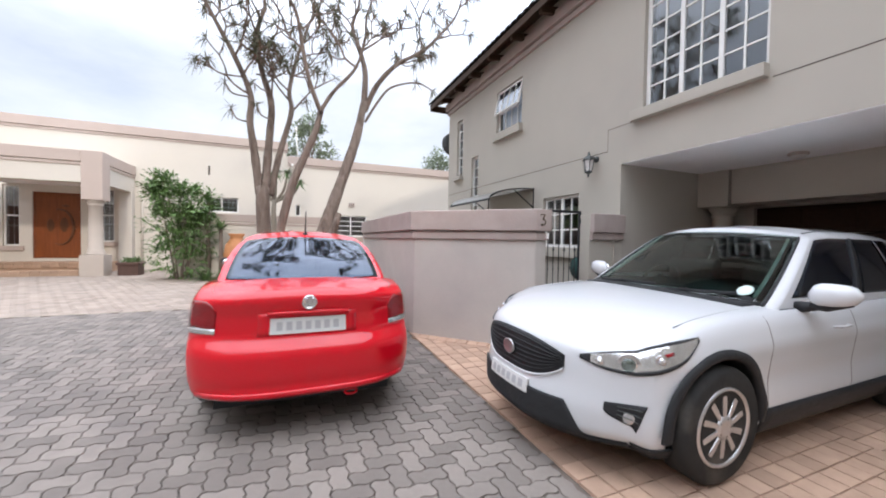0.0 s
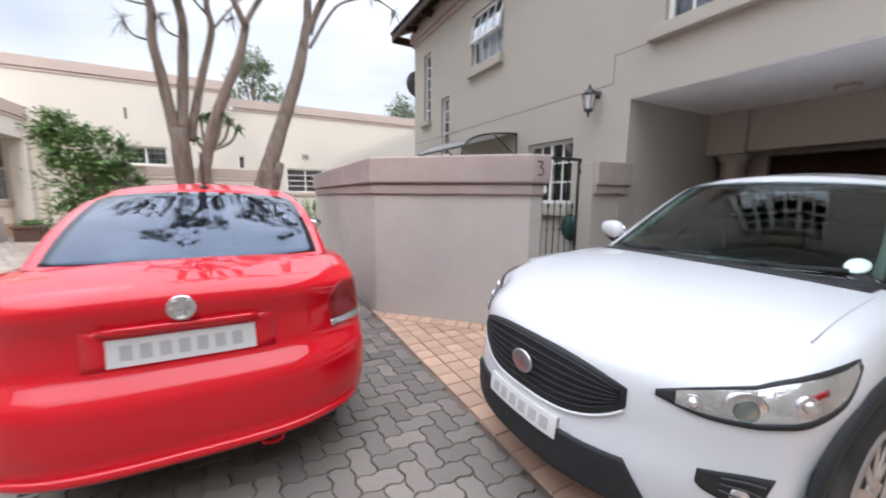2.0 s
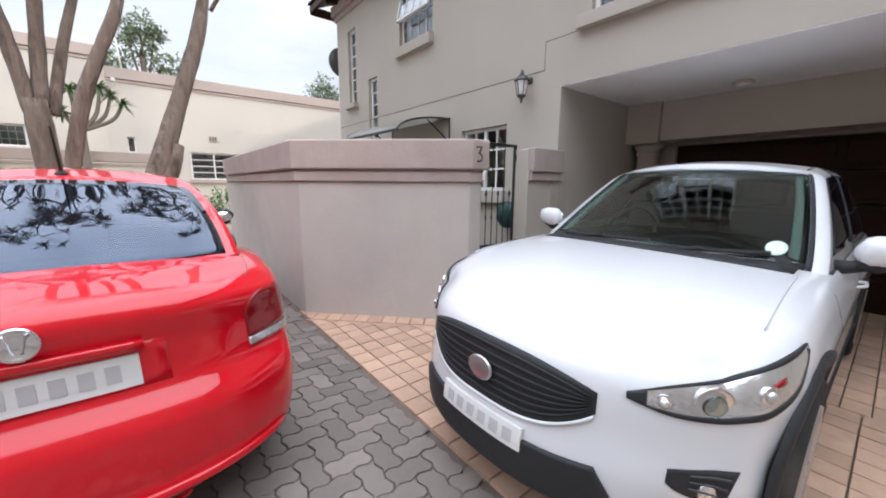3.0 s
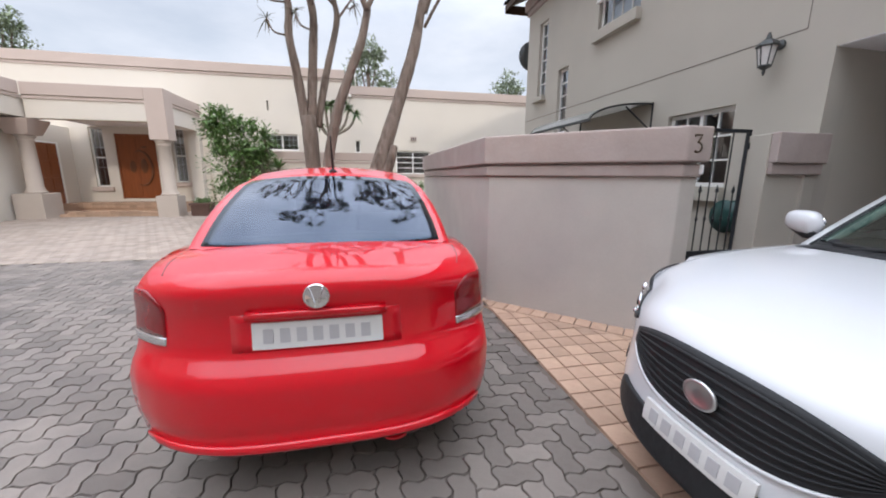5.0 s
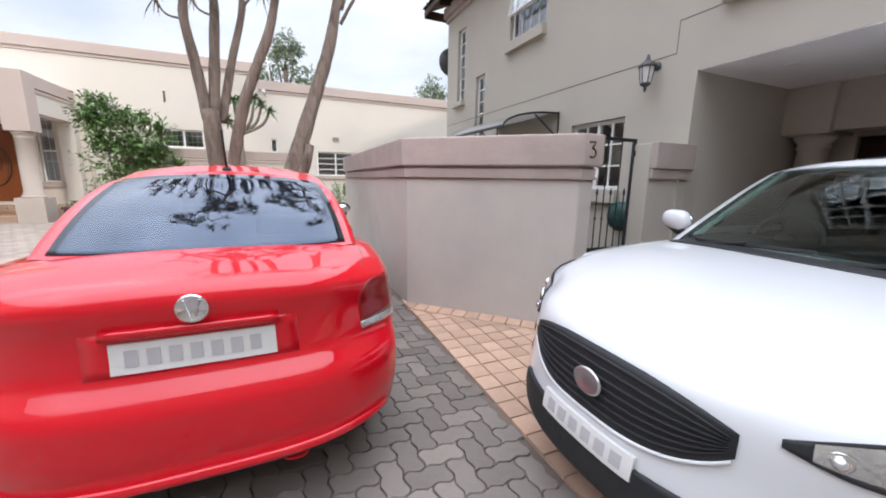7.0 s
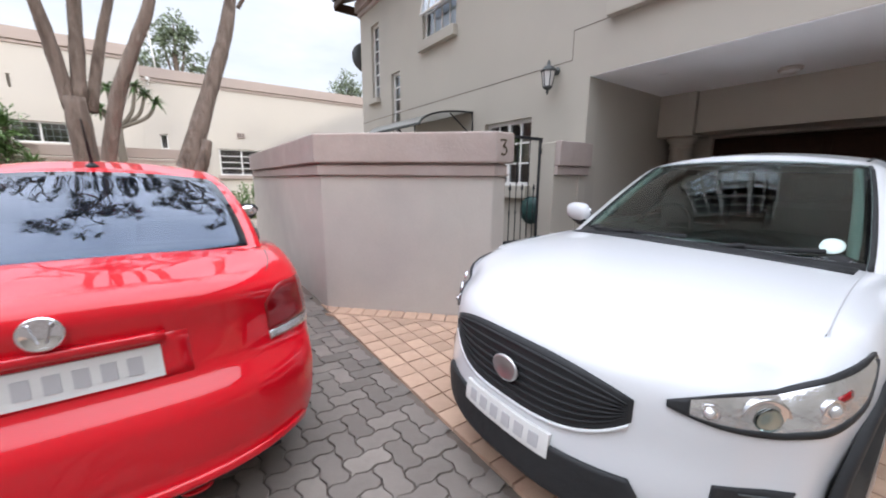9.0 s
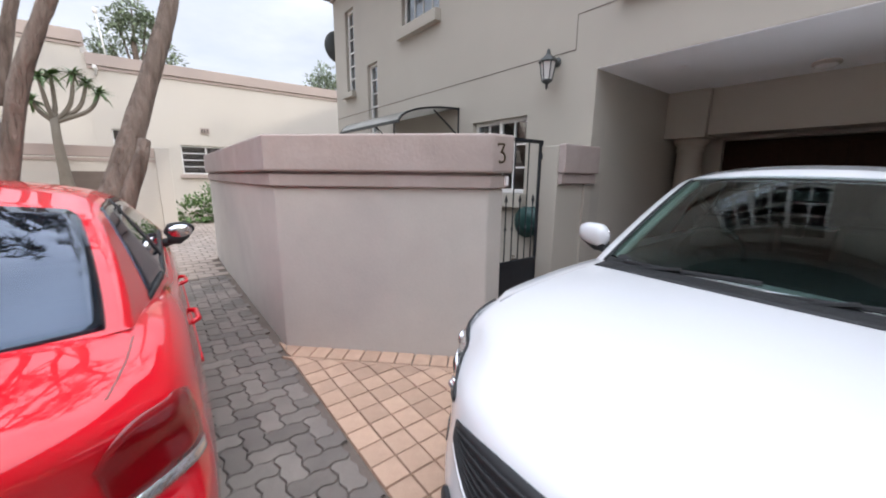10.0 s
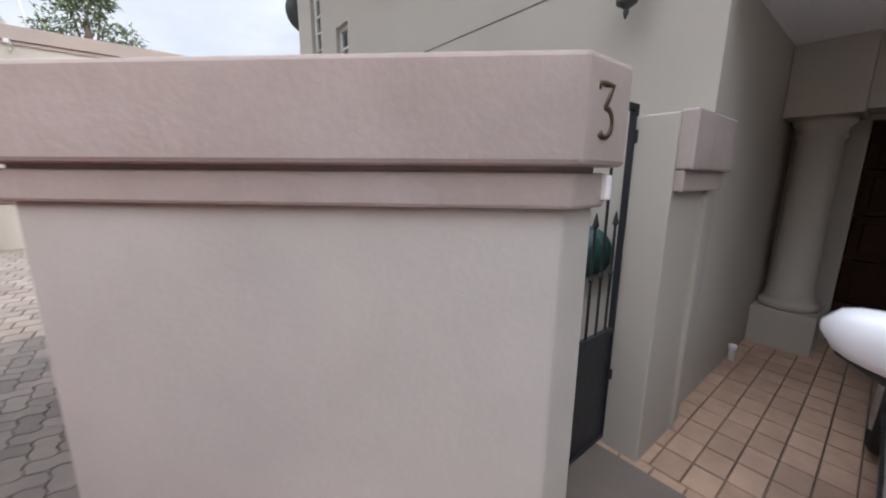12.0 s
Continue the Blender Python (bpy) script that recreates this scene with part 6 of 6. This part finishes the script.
def shrub(name, m, label, lobes, per, size, width, mat, stem_mat, category="shrub"):
    """A shrub of stems and many single leaves gathered on sprays inside the lobes (x, y, z, rx, ry, rz)."""
    t = thing(name, m, label, category)
    stems, leaves = bmesh.new(), bmesh.new()
    for x, y, z, rx, ry, rz in lobes:
        branch(stems, [(x * 0.25, y * 0.25, -0.02), (x * 0.7, y * 0.7, z * 0.5), (x, y, z)], 0.03, 0.012, 6)
        for k in range(per):
            v = Vector((rng.gauss(0, 1), rng.gauss(0, 1), rng.gauss(0, 1))).normalized() * rng.uniform(0.55, 1.08) ** 0.6
            c = Vector((x + v.x * rx, y + v.y * ry, z + v.z * rz))
            if c.z < 0.05:
                continue
            out = (Vector((v.x / rx, v.y / ry, v.z / rz)) + Vector((0, 0, 0.5))).normalized()
            for q in range(9):
                dd = out + Vector((rng.uniform(-1, 1), rng.uniform(-1, 1), rng.uniform(-0.9, 0.6))) * 0.9
                leaf(leaves, c + (out + Vector((0.4 * math.sin(k), 0.4 * math.cos(k), 0))) * 0.035 * q, dd, size * rng.uniform(0.6, 1.2), width)
    part("stems", stems, stem_mat, t, smooth=True)
    part("foliage", leaves, mat, t)
    return t


shrub("garden_bush", pose(-2.87, 13.75, 0.08), "tall loose green bush by the entrance",
      [(0, 0, 0.75, 0.6, 0.5, 0.6), (0.25, 0, 1.4, 0.52, 0.5, 0.55), (-0.25, 0, 1.6, 0.5, 0.45, 0.55), (0.1, 0, 2.15, 0.62, 0.5, 0.5), (-0.3, 0, 2.5, 0.34, 0.32, 0.34), (-0.5, 0, 2.82, 0.20, 0.2, 0.18), (0.42, 0, 2.35, 0.32, 0.3, 0.30)],
      150, 0.12, 0.026, M_LEAF, M_BARK)
shrub("low_plants", pose(2.5, 15.6, 0.1), "low green planting under the window", [(-0.5, 0, 0.30, 0.4, 0.35, 0.3), (0.1, 0.1, 0.45, 0.5, 0.4, 0.42), (0.7, 0, 0.34, 0.45, 0.35, 0.34)], 120, 0.13, 0.03, M_LEAF, M_BARK)
shrub("dry_shrub", pose(0.1, 11.0, 0.03), "small dry shrub at the foot of the tree", [(0, 0, 0.28, 0.28, 0.25, 0.24)], 16, 0.10, 0.018, M_DRY, M_BARK)


def spiky(name, m, label, count, length, width, droop, mat, stem=0.0):
    t = thing(name, m, label, "plant")
    bm = bmesh.new()
    for k in range(count):
        a, el = rng.uniform(0, 6.28), rng.uniform(0.1, 1.35)
        blade(bm, Vector((0, 0, stem)), Vector((math.cos(a) * math.cos(el), math.sin(a) * math.cos(el), math.sin(el))), length * rng.uniform(0.7, 1.1), width, droop, 5)
    part("leaves", bm, mat, t)
    bm = bmesh.new()
    tube(bm, [(0, 0, -0.05), (0, 0, stem + 0.06)], [0.06, 0.05], 8)
    part("stem", bm, M_BARK, t, smooth=True)
    return t


spiky("yucca", pose(-1.80, 13.45, 0.08), "green spiky yucca beside the bush", 95, 0.52, 0.024, 0.30, M_SPIKE, 1.55)
spiky("yucca", pose(-2.2, 13.85, 0.08), "tall green spiky yucca before the window", 60, 0.5, 0.026, 0.3, M_SPIKE, 2.35)
spiky("strap_plant", pose(-2.15, 13.2, 0.07), "clump of long strap leaves on the ground", 90, 0.8, 0.03, 0.5, M_SPIKE, 0.0)
spiky("strap_plant", pose(-1.7, 13.1, 0.07), "clump of long strap leaves on the ground", 70, 0.75, 0.03, 0.5, M_SPIKE, 0.0)

urn = thing("terracotta_urn", pose(-1.38, 13.45, 0.07), "orange terracotta urn beside the plants", "urn")
bm = bmesh.new()
lathe(bm, [(0.14, 0), (0.2, 0.1), (0.31, 0.45), (0.36, 0.8), (0.30, 1.1), (0.19, 1.25), (0.17, 1.33), (0.23, 1.42), (0.22, 1.44), (0.15, 1.36), (0.14, 1.2)], 28)
part("vessel", bm, M_TERRA, urn, smooth=True)
planter = thing("planter", pose(-4.6, 15.35, 0.1), "square brown planter with small green plants", "planter")
part("box", boxes((-0.26, -0.26, 0, 0.26, 0.26, 0.36), (-0.30, -0.30, 0.36, 0.30, 0.30, 0.44)), M_PLANTER, planter, bevel=0.012)
bm = bmesh.new()
for k in range(60):
    a = rng.uniform(0, 6.28)
    leaf(bm, Vector((rng.uniform(-0.22, 0.22), rng.uniform(-0.22, 0.22), 0.42)), Vector((math.cos(a) * 0.6, math.sin(a) * 0.6, 1)), rng.uniform(0.12, 0.34), 0.03)
part("seedlings", bm, M_SPIKE, planter)


def far_tree(m, label, lobes, per, stem):
    t = thing("far_tree", m, label, "tree", "trees beyond the houses")
    bm = bmesh.new()
    branch(bm, [(0, 0, 0), (0.1, 0, stem * 0.5), (0, 0, stem)], 0.22, 0.12, 8)
    for x, y, z, rx, ry, rz in lobes:
        branch(bm, [(0, 0, stem * 0.7), (x * 0.5, y * 0.5, (stem * 0.7 + z) / 2), (x, y, z)], 0.09, 0.03, 6)
    part("trunk", bm, M_BARK, t, smooth=True)
    bm = bmesh.new()
    for x, y, z, rx, ry, rz in lobes:
        for k in range(per):
            v = Vector((rng.gauss(0, 1), rng.gauss(0, 1), rng.gauss(0, 1))).normalized() * rng.uniform(0.3, 1.1)
            c = Vector((x + v.x * rx, y + v.y * ry, z + v.z * rz))
            for q in range(5):
                leaf(bm, c + Vector((rng.uniform(-0.15, 0.15), rng.uniform(-0.15, 0.15), rng.uniform(-0.12, 0.12))), v + Vector((rng.uniform(-1, 1), rng.uniform(-1, 1), rng.uniform(-0.5, 0.8))), rng.uniform(0.16, 0.30), 0.05)
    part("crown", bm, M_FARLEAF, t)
    return t


LOBES = [(0, 0, 8.3, 1.0, 1.0, 0.9), (-0.9, 0, 7.6, 0.8, 0.8, 0.6), (0.9, 0.2, 7.7, 0.85, 0.8, 0.6), (0.1, 0, 9.4, 0.6, 0.6, 0.7), (-0.5, 0.1, 8.8, 0.6, 0.6, 0.5), (0.6, -0.1, 8.9, 0.5, 0.5, 0.5), (1.2, 0, 7.0, 0.8, 0.7, 0.5), (-1.2, 0, 7.0, 0.7, 0.7, 0.5)]
far_tree(pose(1.1, 27.5, 0), "feathery green tree behind the cream house", LOBES, 75, 8.0)
far_tree(pose(11.0, 28.5, -1.2), "green tree behind the cream house", LOBES, 70, 8.0)
far_tree(pose(-17.5, 27.0, 0), "green tree behind the cream house", LOBES, 70, 8.0)

# mast, camera and vent pipe on the cream house
mast = thing("roof_mast", pose(0.42, 18.55, 4.60), "thin white mast on the flat roof", "mast")
bm = bmesh.new()
tube(bm, [(0, 0, 0), (-0.12, 0, 1.7)], 0.022, 8)
lathe(bm, [(0.02, 1.62), (0.06, 1.66), (0.06, 1.76), (0.02, 1.8)], 10, (-0.12, 0, 0))
part("pole", bm, M_WHITE, mast, smooth=True)
cctv = thing("security_camera", pose(0.12, CY - 0.06, 4.42), "small white security camera on the wall", "camera")
part("housing", boxes((0, -0.25, 0, 0.09, 0.0, 0.10)), M_WHITE, cctv, bevel=0.01)
part("bracket", boxes((0.03, -0.08, -0.10, 0.06, 0.06, 0.0)), M_WHITE, cctv)
pipe = thing("downpipe", pose(-5.0, CY, 0.1), "white downpipe on the cream wall", "pipe")
bm = bmesh.new()
tube(bm, [(0, -0.06, 0), (0, -0.06, 2.7), (-0.12, -0.06, 2.9)], 0.045, 10)
part("tube", bm, M_CREAM, pipe, smooth=True)

# ---------------------------------------------------------------- paving
U = 0.112                   # half a paver's length
EDGE = 1.83                 # where grey meets tan


def paver_outline(x, y, flat):
    """The wavy outline of one interlocking paver whose first cell is (x, y)."""
    nx, ny = (2, 1) if flat else (1, 2)
    pts = [(k / 4, 0) for k in range(4 * nx)] + [(nx, k / 4) for k in range(4 * ny)] + [(nx - k / 4, ny) for k in range(4 * nx)] + [(0, ny - k / 4) for k in range(4 * ny)]
    cx, cy = nx / 2, ny / 2
    out = []
    for px, py in pts:
        gx, gy = (px - cx), (py - cy)
        wx, wy = 0.085 * math.sin(2 * math.pi * py), 0.085 * math.sin(2 * math.pi * px)
        sx, sy = px - math.copysign(0.020, gx) * (abs(gx) > cx - 0.01), py - math.copysign(0.020, gy) * (abs(gy) > cy - 0.01)
        out.append(((x + sx + wx) * U, (y + sy + wy) * U))
    return out, ((x + cx) * U, (y + cy) * U)


def slab_mesh(outline, centre, z, verts, faces, chamfer=0.955, drop=0.014, tilt=(0, 0)):
    n = len(outline)
    base = len(verts)
    for k, (px, py) in enumerate(outline):
        verts.append((px, py, z - drop))
    for k, (px, py) in enumerate(outline):
        qx, qy = centre[0] + (px - centre[0]) * chamfer, centre[1] + (py - centre[1]) * chamfer
        verts.append((qx, qy, z + tilt[0] * (qx - centre[0]) + tilt[1] * (qy - centre[1])))
    for k in range(n):
        j = (k + 1) % n
        faces.append((base + k, base + j, base + n + j, base + n + k))
    faces.append(tuple(base + n + k for k in range(n)))


def raw_mesh(name, verts, faces, mat):
    me = bpy.data.meshes.new(name)
    me.from_pydata(verts, [], faces)
    me.materials.append(mat)
    return me


grey = thing("paving_grey", pose(0, 0, 0), "grey interlocking concrete pavers laid in herringbone", "paving", kind="structure")
singles = {}
for flat in (True, False):
    v, f = [], []
    o, c = paver_outline(0, 0, flat)
    slab_mesh(o, c, 0.0, v, f)
    singles[flat] = raw_mesh("paver", v, f, M_GREYPAVER)
v, f = [], []
i0, i1, j0, j1 = int(-9.3 / U), int(EDGE / U) + 1, int(-1.55 / U), int(SEAM / U)
count = 0
pr = random.Random(11)
for j in range(j0, j1):
    for i in range(i0, i1):
        c = (i - j) % 4
        if c not in (0, 3):
            continue
        flat = c == 0
        if not flat and j + 1 >= j1:
            continue
        o, ctr = paver_outline(i, j, flat)
        if ctr[0] > EDGE - 0.02 or (ctr[1] > 5.8 and ctr[0] > 1.86):
            continue
        whole = max(p[0] for p in o) < EDGE - 0.005
        tx, ty, dz = pr.uniform(-0.010, 0.010), pr.uniform(-0.010, 0.010), pr.uniform(-0.002, 0.002)
        if whole and -0.62 < ctr[0] < EDGE and 1.55 < ctr[1] < 4.3 and count < 299:
            ob = share("paver", singles[flat], grey, pose(i * U, j * U, dz + rise(j * U), 1.15, 0, 0))
            count += 1
            continue
        o = [(min(p[0], EDGE - 0.004), p[1]) for p in o]
        slab_mesh(o, ctr, dz + rise(ctr[1]), v, f, tilt=(tx, ty + (SLOPE_Y if 1.2 < ctr[1] < 6 else 0)))
me = raw_mesh("pavers_joined", v, f, M_GREYREST)
ob = new("pavers_joined", me)
ob.parent = grey
tagged(ob, kind="stuff")

# tan square pavers round the garage and along the low wall
tan = thing("paving_tan", pose(0, 0, 0), "tan square concrete pavers before the garage", "paving", kind="structure")
T = 0.203                   # far pavers
TX, TY = 0.153, 0.157       # near pavers
WA, WB = Vector((1.877, 5.795)), Vector((3.136, 4.597))
along = (WB - WA).normalized()
outw = Vector((along.y, -along.x))
if outw.y > 0:
    outw = -outw
BORDER = 0.19


def clear_of_wall(p):
    q = Vector(p) - WA
    d = q.dot(outw)
    s = q.dot(along)
    if d < BORDER and s < (WB - WA).length + 0.2:
        q2 = Vector(p) + outw * (BORDER - d)
        return (q2.x, q2.y), True
    return p, False


v, f = [], []
tv, tf = [], []
slab_mesh([(0.003, 0.003), (TX - 0.003, 0.003), (TX - 0.003, TY - 0.003), (0.003, TY - 0.003)], (TX / 2, TY / 2), 0, tv, tf, 0.965, 0.022)
tan_me = raw_mesh("paver", tv, tf, M_TANPAVER)
count = 0
cells = [(1.841 + i * TX, 4.424 + j * TY, TX, TY) for i in range(15) for j in range(-38, 8)]
cells += [(1.841 + 15 * TX + i * 0.2, 4.463 + j * 0.144, 0.2, 0.144) for i in range(15) for j in range(-41, 2)]
for x0, y0, tx_, ty_ in cells:
    if y0 > 5.6 or (3.30 < x0 < 4.10 and y0 > 4.95):
        continue
    corners = [(x0 + 0.003, y0 + 0.003), (x0 + tx_ - 0.003, y0 + 0.003), (x0 + tx_ - 0.003, y0 + ty_ - 0.003), (x0 + 0.003, y0 + ty_ - 0.003)]
    moved = [clear_of_wall(p) for p in corners]
    if sum(m[1] for m in moved) == 4:
        continue
    ctr = (sum(m[0][0] for m in moved) / 4, sum(m[0][1] for m in moved) / 4)
    tx, ty, dz = pr.uniform(-0.012, 0.012), pr.uniform(-0.012, 0.012), pr.uniform(-0.002, 0.002)
    if not any(m[1] for m in moved) and tx_ == TX and count < 290 and 2.6 < y0 < 4.8:
        share("paver", tan_me, tan, pose(x0, y0, dz + rise(y0), 1.15, 0, 0))
        count += 1
    else:
        slab_mesh([m[0] for m in moved], ctr, dz + rise(ctr[1]), v, f, 0.965, 0.022, (tx, ty + (SLOPE_Y if 1.2 < ctr[1] < 6 else 0)))
# soldier course along the wall's foot
n_border = 12
wlen = (WB - WA).length
for k in range(-1, n_border + 1):
    a, b = wlen * k / n_border + 0.004, wlen * (k + 1) / n_border - 0.004
    o = [WA + along * a + outw * 0.0, WA + along * b + outw * 0.0, WA + along * b + outw * (BORDER - 0.008), WA + along * a + outw * (BORDER - 0.008)]
    o = [(max(p.x, EDGE + 0.008), p.y) for p in o]
    if max(p[0] for p in o) - min(p[0] for p in o) < 0.03:
        continue
    mid_y = sum(p[1] for p in o) / 4
    slab_mesh(o, (sum(p[0] for p in o) / 4, mid_y), rise(mid_y) + pr.uniform(0.001, 0.004), v, f, 0.95, 0.016, (0, SLOPE_Y))
ob = new("pavers_joined", raw_mesh("pavers_joined", v, f, M_TANREST))
ob.parent = tan
tagged(ob, kind="stuff")

# far tan paving, laid square, running up to the houses across the court
v, f = [], []
j = 0
y0 = SEAM + 0.01
while y0 < 17.5:
    x0 = -9.3 + (0.1 if j % 2 else 0)
    while x0 < 3.2:
        if not (x0 > 1.75 and y0 < 9.95):
            slab_mesh([(x0 + 0.004, y0 + 0.004), (x0 + T - 0.004, y0 + 0.004), (x0 + T - 0.004, y0 + T - 0.004), (x0 + 0.004, y0 + T - 0.004)], (x0 + T / 2, y0 + T / 2), rise(y0) + pr.uniform(-0.002, 0.002), v, f, 0.93, 0.012)
        x0 += T
    y0 += T
    j += 1
far_tan = thing("paving_far", pose(0, 0, 0), "pale tan pavers across the far court", "paving", kind="structure")
ob = new("pavers_joined", raw_mesh("pavers_joined", v, f, M_FARPAVE))
ob.parent = far_tan
tagged(ob, kind="stuff")
single("gate_slab", boxes((3.33, 4.40, -0.02, 4.05, 4.93, 0.034)), M_SLAB, "grey concrete slab before the gate", "slab", "structure", bevel=0.008)
single("yard_floor", boxes((2.0, 4.95, -0.03, FX, 9.9, -0.004)), M_SLAB, "grey concrete floor of the small yard", "floor", "structure")
